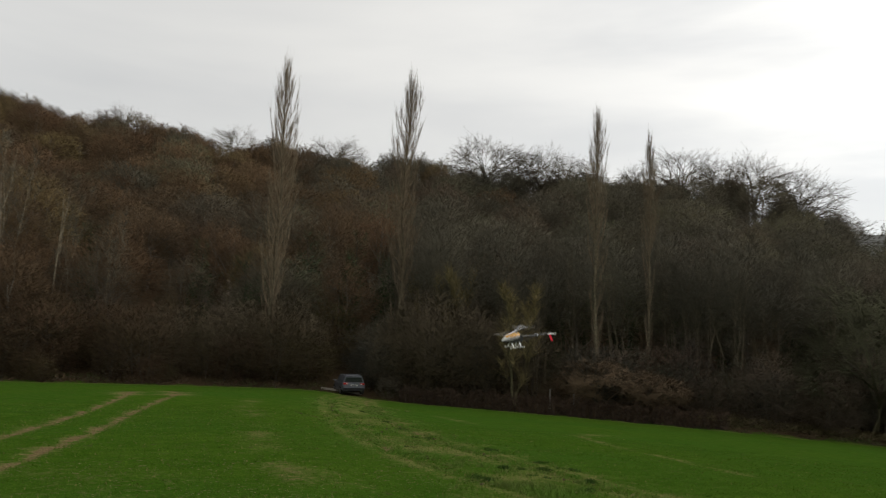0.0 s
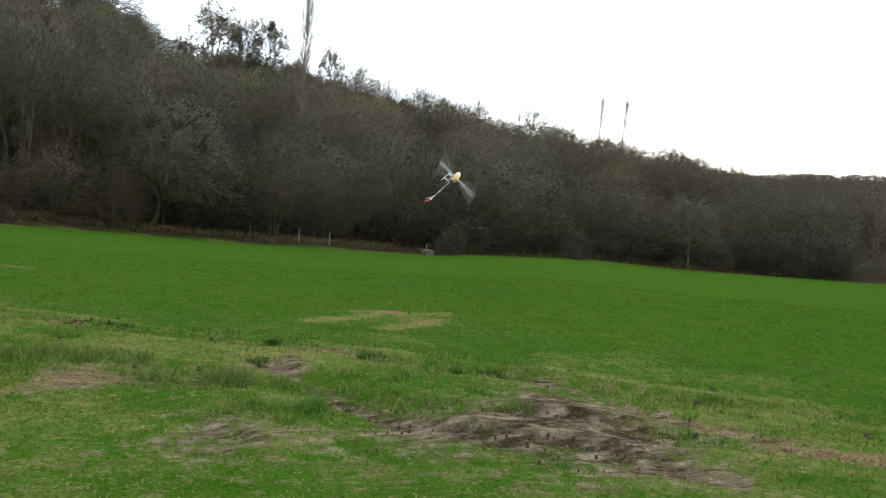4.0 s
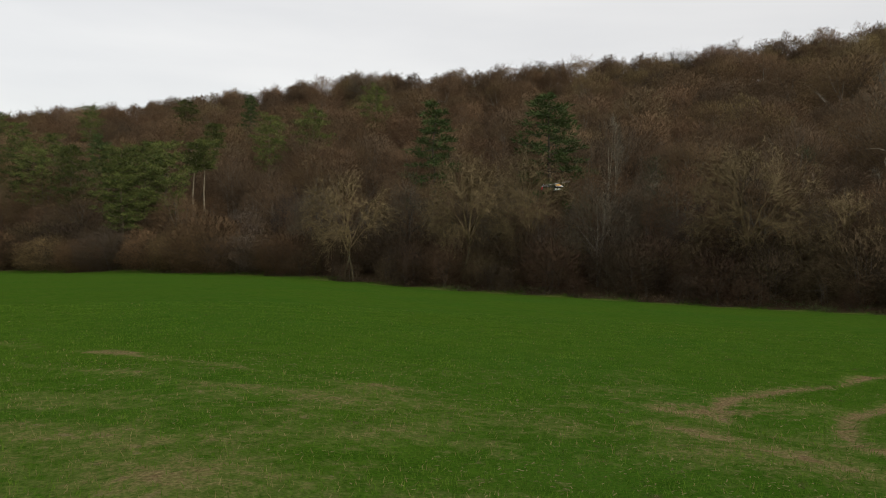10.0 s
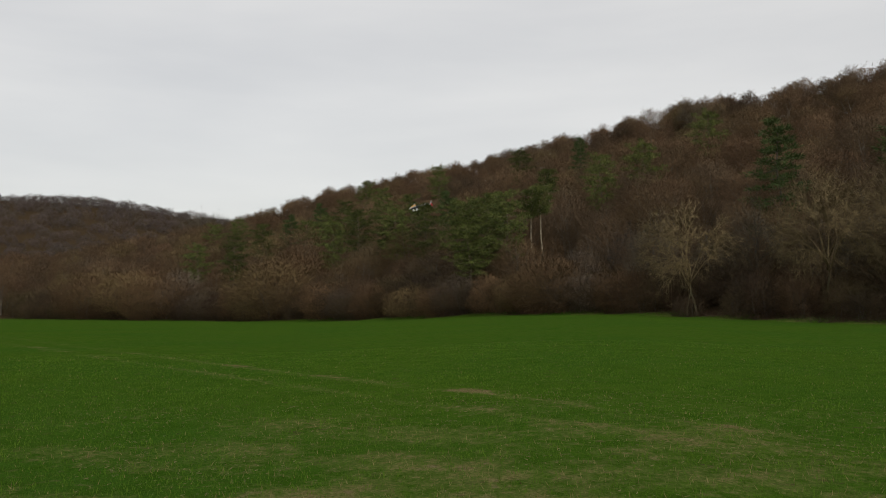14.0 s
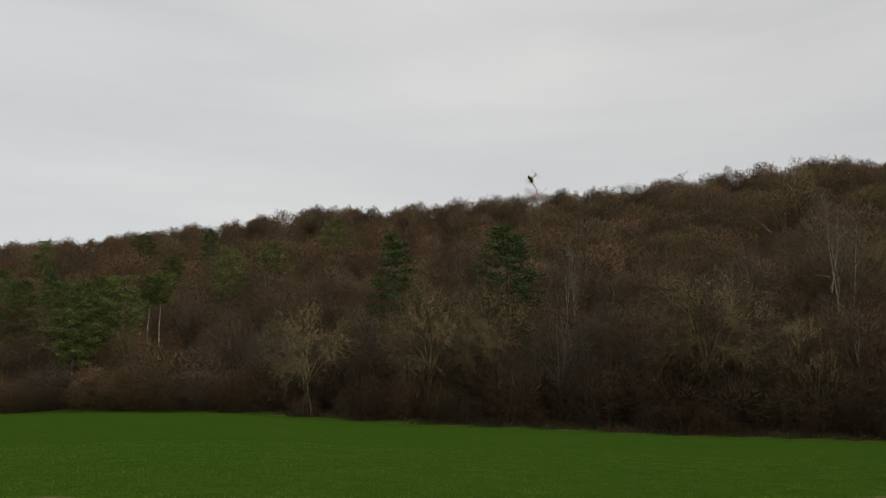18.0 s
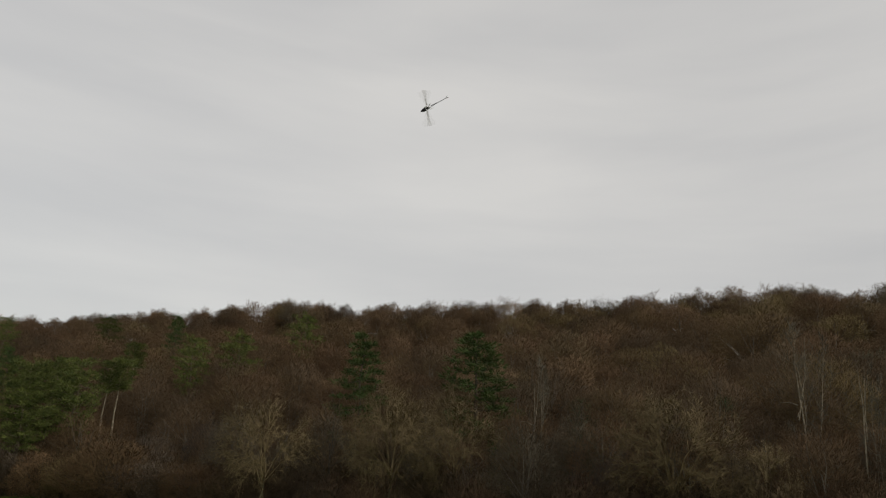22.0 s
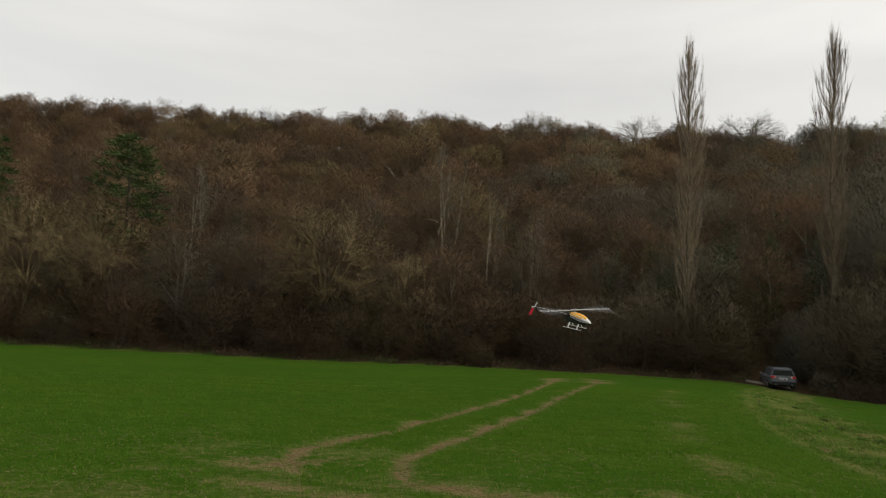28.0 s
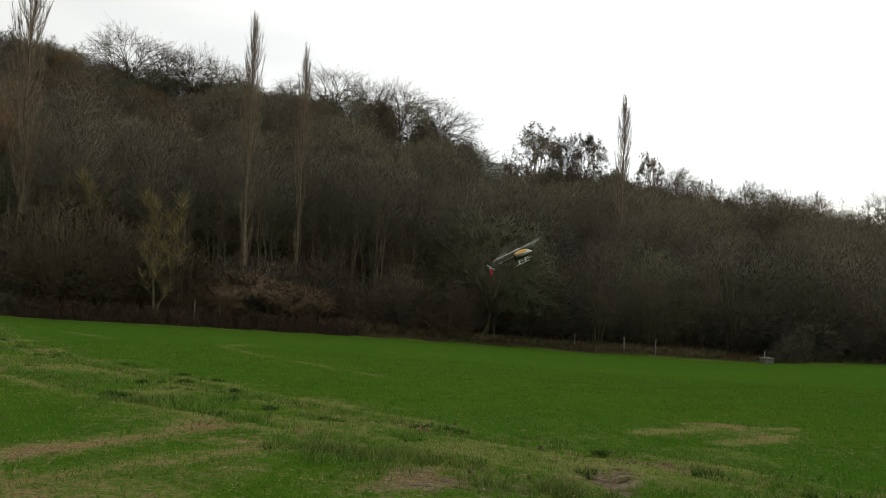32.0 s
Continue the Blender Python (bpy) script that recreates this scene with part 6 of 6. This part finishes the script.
def helicopter():
    """Origin at the rotor head's foot; nose along x, up along z. Overall length 1.36 m, rotor 1.55 m."""
    root = new("model_helicopter")

    def hull(st, n=16, lo=0.0, hi=1.0):
        rings = []
        for px, cz, hy, hz in st:
            ring = []
            for i in range(n):
                a = math.pi * 2 * (lo + (hi - lo) * i / (n - (0 if hi - lo == 1 else 1)))
                ring.append((px, hy * math.sin(a), cz - hz * math.cos(a)))
            rings.append(ring)
        return rings
    # canopy: white shell, yellow crown, grey flash, black chin
    shell = [(0.375, -0.138, 0.005, 0.006), (0.34, -0.130, 0.028, 0.030), (0.27, -0.112, 0.058, 0.060), (0.19, -0.092, 0.078, 0.082), (0.10, -0.076, 0.084, 0.086), (0.01, -0.060, 0.076, 0.074), (-0.08, -0.048, 0.058, 0.054)]
    body = part("canopy", loft(bmesh.new(), hull(shell)), CANOPY_WHITE, root, "white model canopy", smooth=True)

    def flash(name, mat, lo, hi, out, keep, label):
        bm = bmesh.new()
        rings = hull([(p, c, hy + out, hz + out) for p, c, hy, hz in shell[keep]], 9, lo, hi)
        inner = hull([(p, c, hy - 0.002, hz - 0.002) for p, c, hy, hz in shell[keep]], 9, lo, hi)
        loft(bm, [a + b[::-1] for a, b in zip(rings, inner)])
        part(name, bm, mat, body, label, smooth=False)
    flash("crown_stripe", CANOPY_YELLOW, 0.36, 0.64, 0.003, slice(2, 7), "yellow stripe over the crown")
    flash("chin", BLACK_BELLY, -0.16, 0.16, 0.003, slice(0, 6), "black chin")
    for lo, hi in ((0.20, 0.27), (0.73, 0.80)):
        flash("side_flash", CANOPY_GREY, lo, hi, 0.003, slice(1, 7), "lilac grey side flash")
    for lo, hi in ((0.285, 0.34), (0.66, 0.715)):
        flash("yellow_flash", CANOPY_YELLOW, lo, hi, 0.0035, slice(3, 7), "yellow side flash")
    # frames, motor, battery, servos
    for s in (-1, 1):
        bm = bmesh.new()
        loft(bm, [[(0.20, s * 0.034, -0.20), (-0.16, s * 0.034, -0.20), (-0.20, s * 0.034, -0.10), (-0.10, s * 0.034, -0.01), (0.08, s * 0.034, -0.01)], [(0.20, s * 0.037, -0.20), (-0.16, s * 0.037, -0.20), (-0.20, s * 0.037, -0.10), (-0.10, s * 0.037, -0.01), (0.08, s * 0.037, -0.01)]])
        part("side_frame", bm, CARBON, root, "black carbon side plate")
    part("motor", rod(bmesh.new(), (-0.03, 0, -0.19), (-0.03, 0, -0.12), 0.030, n=16), ALLOY, root)
    part("battery", box(bmesh.new(), 0.03, 0.25, -0.028, 0.028, -0.195, -0.14, 0.006), BLACK_BELLY, root)
    part("main_gear", rod(bmesh.new(), (-0.0, 0, -0.085), (-0.0, 0, -0.07), 0.062, n=28), BLACK_BELLY, root)
    for px, s in ((-0.10, 1), (-0.10, -1), (0.06, 1)):
        sv = part("servo", box(bmesh.new(), px - 0.02, px + 0.02, s * 0.038, s * 0.058, -0.075, -0.035, 0.003), BLACK_BELLY, root)
        part("servo_horn", rod(bmesh.new(), (px, s * 0.062, -0.04), (px + 0.01, s * 0.04, 0.03), 0.0025), ALLOY, sv)
    part("rotor_shaft", rod(bmesh.new(), (0, 0, -0.16), (0, 0, 0.06), 0.006), ALLOY, root)
    sw = part("swashplate", rod(bmesh.new(), (0, 0, 0.0), (0, 0, 0.014), 0.034, n=20), ALLOY, root)
    part("anti_rotation_guide", box(bmesh.new(), -0.05, -0.035, -0.008, 0.008, -0.05, 0.03), CARBON, sw)
    # tail
    boom = part("tail_boom", rod(bmesh.new(), (-0.16, 0, -0.09), (-0.985, 0, -0.075), 0.0135, 0.011, 12), CARBON, root, "black tail boom")
    for s in (-1, 1):
        part("boom_support", rod(bmesh.new(), (-0.14, s * 0.036, -0.19), (-0.60, 0, -0.09), 0.0045), CARBON, root)
    part("boom_clamp", rod(bmesh.new(), (-0.61, 0, -0.082), (-0.585, 0, -0.082), 0.019, n=12), ALLOY, boom)
    part("tail_control_rod", rod(bmesh.new(), (-0.15, 0.02, -0.06), (-0.96, 0.018, -0.055), 0.0025), ALLOY, boom)
    part("tail_gear_case", box(bmesh.new(), -1.005, -0.945, -0.016, 0.016, -0.095, -0.055, 0.006), ALLOY, root)
    bm = bmesh.new()
    fin = [(-0.93, -0.085), (-0.985, -0.085), (-1.06, -0.23), (-1.045, -0.255), (-1.00, -0.235)]
    loft(bm, [[(a, -0.024, b) for a, b in fin], [(a, -0.018, b) for a, b in fin]])
    part("tail_fin", bm, RED_FIN, root, "fluorescent red tail fin")
    tail = new("tail_rotor")
    tail.parent = root
    tail.location = (-0.975, 0.045, -0.075)
    tail.data = None
    # skids
    gear = part("landing_gear", rod(rod(bmesh.new(), (0.12, -0.035, -0.20), (0.12, 0.035, -0.20), 0.008), (-0.08, -0.035, -0.20), (-0.08, 0.035, -0.20), 0.008), SKID_WHITE, root, "white landing gear")
    for s in (-1, 1):
        bm = bmesh.new()
        rod(bm, (-0.19, s * 0.105, -0.295), (0.20, s * 0.105, -0.295), 0.007)
        rod(bm, (0.20, s * 0.105, -0.295), (0.225, s * 0.105, -0.28), 0.007, 0.005)
        part("skid", bm, SKID_WHITE, gear)
        for px in (0.12, -0.08):
            bm = loft(bmesh.new(), [[(px - 0.014, s * 0.035, -0.197), (px + 0.014, s * 0.035, -0.197), (px + 0.014, s * 0.035, -0.208), (px - 0.014, s * 0.035, -0.208)], [(px - 0.013, s * 0.085, -0.235), (px + 0.013, s * 0.085, -0.235), (px + 0.013, s * 0.078, -0.245), (px - 0.013, s * 0.078, -0.245)], [(px - 0.012, s * 0.111, -0.292), (px + 0.012, s * 0.111, -0.292), (px + 0.012, s * 0.100, -0.292), (px - 0.012, s * 0.100, -0.292)]])
            part("strut", bm, SKID_WHITE, gear)
    # rotors, which turn
    bm = bmesh.new()
    rod(bm, (0, 0, 0.045), (0, 0, 0.085), 0.016, n=14)
    box(bm, -0.055, 0.055, -0.014, 0.014, 0.052, 0.074, 0.004)
    for s in (-1, 1):
        rod(bm, (s * 0.03, s * 0.03, 0.03), (s * 0.045, s * 0.03, 0.062), 0.003)
    rotor = part("main_rotor", bm, ALLOY, root, "bright rotor head")
    for s in (-1, 1):
        bm = bmesh.new()
        sec = lambda q, c, t: [(s * q, s * -0.35 * c, 0.063), (s * q, s * -0.1 * c, 0.063 + t), (s * q, s * 0.65 * c, 0.063), (s * q, s * -0.1 * c, 0.063 - t)]
        loft(bm, [sec(0.085, 0.03, 0.004), sec(0.14, 0.058, 0.0042), sec(0.76, 0.058, 0.0036), sec(0.775, 0.045, 0.002)])
        part("blade", bm, BLADE, rotor)
        # added thin veil imitating motion blur of a blade turning many times a second
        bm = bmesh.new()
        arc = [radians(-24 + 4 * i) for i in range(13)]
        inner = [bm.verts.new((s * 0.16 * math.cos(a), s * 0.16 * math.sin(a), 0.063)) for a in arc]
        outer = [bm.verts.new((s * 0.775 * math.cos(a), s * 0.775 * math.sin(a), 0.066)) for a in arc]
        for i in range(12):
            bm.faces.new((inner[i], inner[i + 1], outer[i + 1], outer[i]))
        part("blade_blur", bm, BLADE_BLUR, rotor, "translucent fan added to imitate the spinning blade's motion blur")
        part("blade_grip", box(bmesh.new(), s * 0.045, s * 0.10, -0.013, 0.013, 0.053, 0.073, 0.003), ALLOY, rotor)
    bm = bmesh.new()
    rod(bm, (0, -0.012, 0), (0, 0.016, 0), 0.009)
    for s in (-1, 1):
        loft(bm, [[(s * 0.012, 0.004, -0.008), (s * 0.012, 0.008, -0.008), (s * 0.012, 0.008, 0.010), (s * 0.012, 0.004, 0.010)], [(s * 0.125, 0.005, -0.012), (s * 0.125, 0.007, -0.012), (s * 0.125, 0.007, 0.012), (s * 0.125, 0.005, 0.012)]])
    bpy.data.objects.remove(tail)
    tail = part("tail_rotor", bm, SKID_WHITE, root, "white tail rotor")
    tail.location = (-0.975, 0.045, -0.075)
    return tagged(root, "white and yellow model helicopter with a red fin in flight", "helicopter"), rotor, tail


HELI, ROTOR, TAIL_ROTOR = helicopter()


# ---- what moves ----
def motions():
    fly = [
        (0, pose(14.19, 9.64, 2.06, -8.3, 6.6, 159.7)), (0.2, pose(14.34, 8.91, 3.82, -26.4, 4.3, 143.6)),
        (0.4, pose(14.60, 7.91, 5.51, -67.0, 2.5, 128.9)), (0.5, pose(15.01, 7.56, 6.16, -26.2, 1.3, 135.1)),
        (0.6, pose(15.42, 7.22, 6.83, 14.3, -3.8, 139.1)), (0.7, pose(15.83, 6.60, 7.24, -10.8, 14.6, 164.9)),
        (0.8, pose(16.24, 5.98, 7.65, -28.8, 41.3, -175.5)), (0.9, pose(16.60, 5.48, 7.97, 6.5, 70.4, -172.2)),
        (1, pose(16.95, 4.99, 8.28, 139.6, 72.2, -68.6)), (1.1, pose(17.46, 4.18, 8.68, -159.7, 60.5, -54.2)),
        (1.2, pose(17.95, 3.38, 9.07, -119.7, 48.6, -63.3)), (1.3, pose(18.18, 2.31, 9.22, -122.1, 6.9, -75.1)),
        (1.4, pose(18.39, 1.23, 9.38, -115.4, -34.3, -87.3)), (1.5, pose(19.01, 0.11, 9.43, -107.0, -53.7, -135.6)),
        (1.6, pose(19.62, -1.01, 9.50, -70.8, -58.2, 151.9)), (1.7, pose(19.68, -2.03, 9.13, -29.8, -13.3, 117.2)),
        (1.8, pose(19.76, -3.05, 8.74, -12.0, 38.4, 113.4)), (1.9, pose(20.21, -4.10, 8.37, 7.3, 79.3, 128.3)),
        (2, pose(20.67, -5.14, 8.00, 161.4, 58.4, -81.9)), (2.1, pose(21.07, -6.12, 7.50, 100.2, 19.7, -112.6)),
        (2.2, pose(21.46, -7.08, 7.01, 59.5, -22.9, -99.0)), (2.3, pose(22.30, -7.81, 6.40, 103.7, -49.3, -90.1)),
        (2.4, pose(23.14, -8.54, 5.79, -171.3, -68.2, -130.4)), (2.5, pose(23.83, -10.06, 5.26, -155.4, -70.7, -145.5)),
        (3.2, pose(25.92, -7.43, 3.06, 116.1, -64.8, -67.6)), (3.9, pose(20.61, -4.01, 1.83, 87.6, -38.6, -50.6)),
        (4.5, pose(16.10, -0.88, 2.45, 74.7, -14.7, -49.9)), (4.7, pose(15.07, 0.98, 2.45, 101.7, -13.9, -53.8)),
        (4.9, pose(13.00, 2.04, 2.08, 152.9, -10.9, -62.4)), (5, pose(12.33, 2.55, 1.87, 167.1, -6.8, -68.0)),
        (5.2, pose(12.39, 4.67, 2.83, -167.8, -3.0, -61.6)), (5.4, pose(12.76, 7.38, 4.90, -131.9, -0.3, -54.4)),
        (5.6, pose(13.22, 10.02, 7.14, -79.8, 2.6, -46.9)), (5.8, pose(13.56, 12.37, 8.61, -53.5, -2.3, -42.4)),
        (6, pose(13.19, 13.95, 9.16, -52.2, -0.6, -41.0)), (6.5, pose(12.77, 20.56, 10.69, -52.8, -5.4, -37.3)),
        (7, pose(11.21, 25.92, 10.79, -64.8, -19.2, 5.3)), (7.25, pose(11.78, 27.99, 10.24, -30.6, -13.5, 32.2)),
        (7.5, pose(12.35, 30.06, 9.70, 3.1, -23.3, 58.1)), (8, pose(9.58, 34.31, 8.97, -7.5, -9.8, 98.3)),
        (8.5, pose(8.68, 37.13, 7.42, -38.6, -8.4, 103.7)), (8.75, pose(6.82, 39.44, 7.22, -7.7, -12.8, 65.4)),
        (9, pose(4.96, 41.75, 7.02, 19.4, 2.1, 30.4)), (9.25, pose(3.80, 41.60, 6.24, -16.3, -8.7, 79.8)),
        (9.5, pose(2.65, 41.44, 5.45, -47.8, 11.3, 126.3)), (9.67, pose(1.37, 42.75, 5.68, -34.9, -13.9, 79.0)),
        (9.83, pose(0.09, 44.07, 5.90, -5.8, -19.6, 23.6)), (10, pose(-1.19, 45.39, 6.13, 15.4, -0.5, -27.0)),
        (10.25, pose(-2.79, 44.24, 6.10, -1.8, -17.2, 27.4)), (10.5, pose(-4.38, 43.10, 6.08, -26.0, -12.1, 85.4)),
        (11, pose(-8.63, 42.36, 7.32, 44.9, -6.7, 84.7)), (11.5, pose(-12.44, 41.20, 7.65, 32.7, 5.1, 74.5)),
        (11.75, pose(-14.83, 40.76, 7.73, -2.4, -13.9, 99.7)), (12, pose(-17.24, 40.32, 7.81, -43.3, -13.1, 131.8)),
        (12.25, pose(-19.49, 40.30, 7.98, -33.5, 0.3, -172.4)), (12.5, pose(-21.74, 40.29, 8.15, -17.1, -0.3, -115.3)),
        (12.75, pose(-22.33, 37.64, 7.64, 21.5, -36.5, -178.7)), (13, pose(-22.93, 35.00, 7.12, 72.0, -13.3, 108.2)),
        (13.25, pose(-24.87, 34.89, 7.16, 23.0, -22.1, 152.7)), (13.5, pose(-26.82, 34.77, 7.20, -18.2, 2.9, -171.3)),
        (14.2, pose(-25.29, 35.60, 7.00, 3.6, 8.7, -162.9)), (14.9, pose(-21.18, 29.81, 7.30, 26.7, 11.2, -152.7)),
        (15.5, pose(-17.97, 25.84, 9.32, 46.9, 9.7, -143.8)), (16, pose(-12.33, 24.04, 11.02, 61.9, 9.7, -146.3)),
        (16.25, pose(-10.59, 24.09, 11.16, 104.5, 5.0, -144.5)), (16.5, pose(-8.86, 24.15, 11.29, 146.7, 0.3, -146.3)),
        (16.75, pose(-7.28, 25.64, 11.46, 105.0, -3.2, -149.8)), (17, pose(-5.70, 27.15, 11.62, 63.4, -8.0, -149.9)),
        (17.5, pose(-3.24, 30.53, 12.31, 56.5, -8.7, -155.1)), (17.75, pose(-1.65, 33.77, 12.15, 13.4, -27.1, -137.6)),
        (18, pose(-0.08, 37.01, 12.00, -37.2, -27.3, -109.7)), (18.25, pose(0.02, 35.00, 11.37, 19.5, 16.2, -78.0)),
        (18.5, pose(0.12, 32.98, 10.76, 90.2, 5.1, -24.6)), (18.75, pose(0.99, 30.64, 10.52, 16.1, -14.6, -32.1)),
        (19, pose(1.85, 28.30, 10.29, -65.1, -26.3, -13.3)), (19.5, pose(2.18, 28.06, 11.12, -58.4, -23.0, -13.3)),
        (20, pose(2.30, 27.89, 12.66, -42.6, -12.4, -12.2)), (20.5, pose(1.27, 27.52, 13.47, -50.7, -4.9, -10.1)),
        (21, pose(1.09, 28.52, 15.25, -19.3, -4.9, -10.0)), (21.5, pose(-0.69, 30.56, 18.23, 1.1, 9.3, -68.4)),
        (21.75, pose(-2.19, 29.97, 17.94, 38.7, 6.7, -122.9)), (22, pose(-3.70, 29.36, 17.65, 65.1, 35.2, -173.0)),
        (22.25, pose(-2.80, 29.98, 17.44, 33.0, 1.7, -151.0)), (22.5, pose(-1.90, 30.60, 17.23, -10.0, -11.9, -114.0)),
        (22.75, pose(-0.80, 29.07, 15.84, -33.5, -20.6, -61.4)), (23, pose(0.31, 27.55, 14.44, -54.7, -7.8, -10.4)),
        (23.2, pose(0.52, 28.79, 14.02, -51.2, -25.8, -18.7)), (23.5, pose(0.52, 31.33, 12.77, -9.1, -59.9, -68.0)),
        (23.57, pose(0.49, 31.47, 12.07, 25.8, -64.7, -42.4)), (23.63, pose(0.45, 31.63, 11.36, 64.9, -75.8, -22.7)),
        (23.7, pose(0.41, 31.77, 10.65, -175.3, -85.7, -85.2)), (24, pose(-0.09, 30.61, 6.61, 81.6, -49.2, 59.9)),
        (24.2, pose(-0.12, 30.11, 4.18, 5.3, -19.6, 76.0)), (24.5, pose(-0.22, 28.23, 1.77, 49.8, 10.9, 43.6)),
        (25.1, pose(-0.83, 25.98, 2.40, 82.3, -18.6, 70.1)), (25.8, pose(0.51, 19.46, 5.12, 117.4, -64.1, 78.3)),
        (26.5, pose(3.23, 13.79, 8.25, -81.3, -63.4, -47.6)), (26.7, pose(4.16, 14.27, 8.79, -22.0, -59.5, -134.9)),
        (26.85, pose(4.39, 13.73, 8.52, 38.6, -10.9, 172.4)), (27, pose(4.60, 13.18, 8.14, 64.0, 51.4, 170.7)),
        (27.1, pose(5.26, 14.01, 8.15, 17.3, 72.4, 81.8)), (27.2, pose(5.97, 14.85, 8.11, -25.9, 50.3, -3.9)),
        (27.5, pose(7.47, 16.24, 6.52, -55.3, 9.1, -19.6)), (27.7, pose(7.81, 15.28, 4.64, -75.3, 9.3, -51.6)),
        (27.85, pose(7.86, 14.45, 3.31, -31.5, 8.7, -54.5)), (28, pose(7.91, 13.62, 1.97, 12.3, 10.3, -57.0)),
        (28.4, pose(8.73, 12.48, 1.65, 5.7, -2.3, -28.4)), (28.7, pose(10.52, 12.85, 2.97, -17.3, 67.5, -75.4)),
        (28.85, pose(11.45, 12.38, 3.77, 128.8, 41.1, 103.5)), (29, pose(12.39, 11.90, 4.58, 102.6, -22.8, 138.0)),
        (29.15, pose(13.48, 11.29, 4.93, 142.8, -0.3, 170.3)), (29.3, pose(14.57, 10.69, 5.29, -172.4, -5.9, -151.3)),
        (29.45, pose(15.39, 9.82, 6.44, -129.2, 35.2, -114.3)), (29.6, pose(16.20, 8.96, 7.59, -61.3, 26.5, -51.3)),
        (29.7, pose(17.18, 8.53, 8.38, -82.5, -22.2, -78.7)), (29.8, pose(18.16, 8.12, 9.16, -74.7, -74.8, -111.7)),
        (30, pose(20.65, 7.09, 10.52, -28.5, -25.3, 164.3)), (30.1, pose(20.89, 6.32, 10.41, -4.8, 30.6, 160.7)),
        (30.2, pose(21.13, 5.57, 10.29, 83.3, 72.8, -125.9)), (30.3, pose(22.39, 4.97, 10.53, 30.6, 35.9, -114.6)),
        (30.4, pose(23.65, 4.38, 10.77, -15.3, 16.2, -78.8)), (30.6, pose(21.95, 2.97, 9.32, -16.3, -54.2, -97.1)),
        (30.8, pose(23.22, 2.00, 8.58, 0.2, -67.6, -108.4)), (31, pose(24.40, 1.27, 7.49, 8.9, -67.8, -117.1)),
        (31.1, pose(24.39, 1.03, 6.74, 59.0, -74.3, -125.9)), (31.2, pose(24.38, 0.80, 5.99, 126.7, -75.1, -152.7)),
        (31.4, pose(24.42, 0.79, 4.11, 129.1, -45.3, -142.4)), (31.5, pose(23.37, 0.98, 3.75, 72.4, -39.9, -121.8)),
        (31.6, pose(22.33, 1.19, 3.40, 26.3, -24.8, -115.5)), (31.8, pose(21.14, 2.00, 2.68, 8.5, -21.4, -113.4)),
        (32, pose(19.84, 2.96, 2.31, 31.2, -23.5, -114.6)),
    ]
    walk(HELI, fly)
    last = 32 * FPS
    # about seven turns a second, passing these angles at the full seconds
    spin = [38, 95, 114, 114, 114, 58, 72, 81, 121, 25, 42, 62, 70, 110, 110, 110, 119, 86, 42, 111, 9, 172, 108, 92, 105, 105, 105, 117, 55, 82, 60, 106, 175]
    turn, rows = spin[0], []
    for i in range(last + 1):
        rows.append((i / FPS, pose(0, 0, 0, 0, 0, turn % 360)))
        sec = min(i // FPS, 31)
        turn += 81 + ((spin[sec + 1] - spin[sec] + 90 + 90) % 180) / 30 - 3
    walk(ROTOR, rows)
    walk(TAIL_ROTOR, [(i / FPS, pose(-0.975, 0.045, -0.075, 0, (i * 67) % 360, 0)) for i in range(last + 1)])


motions()
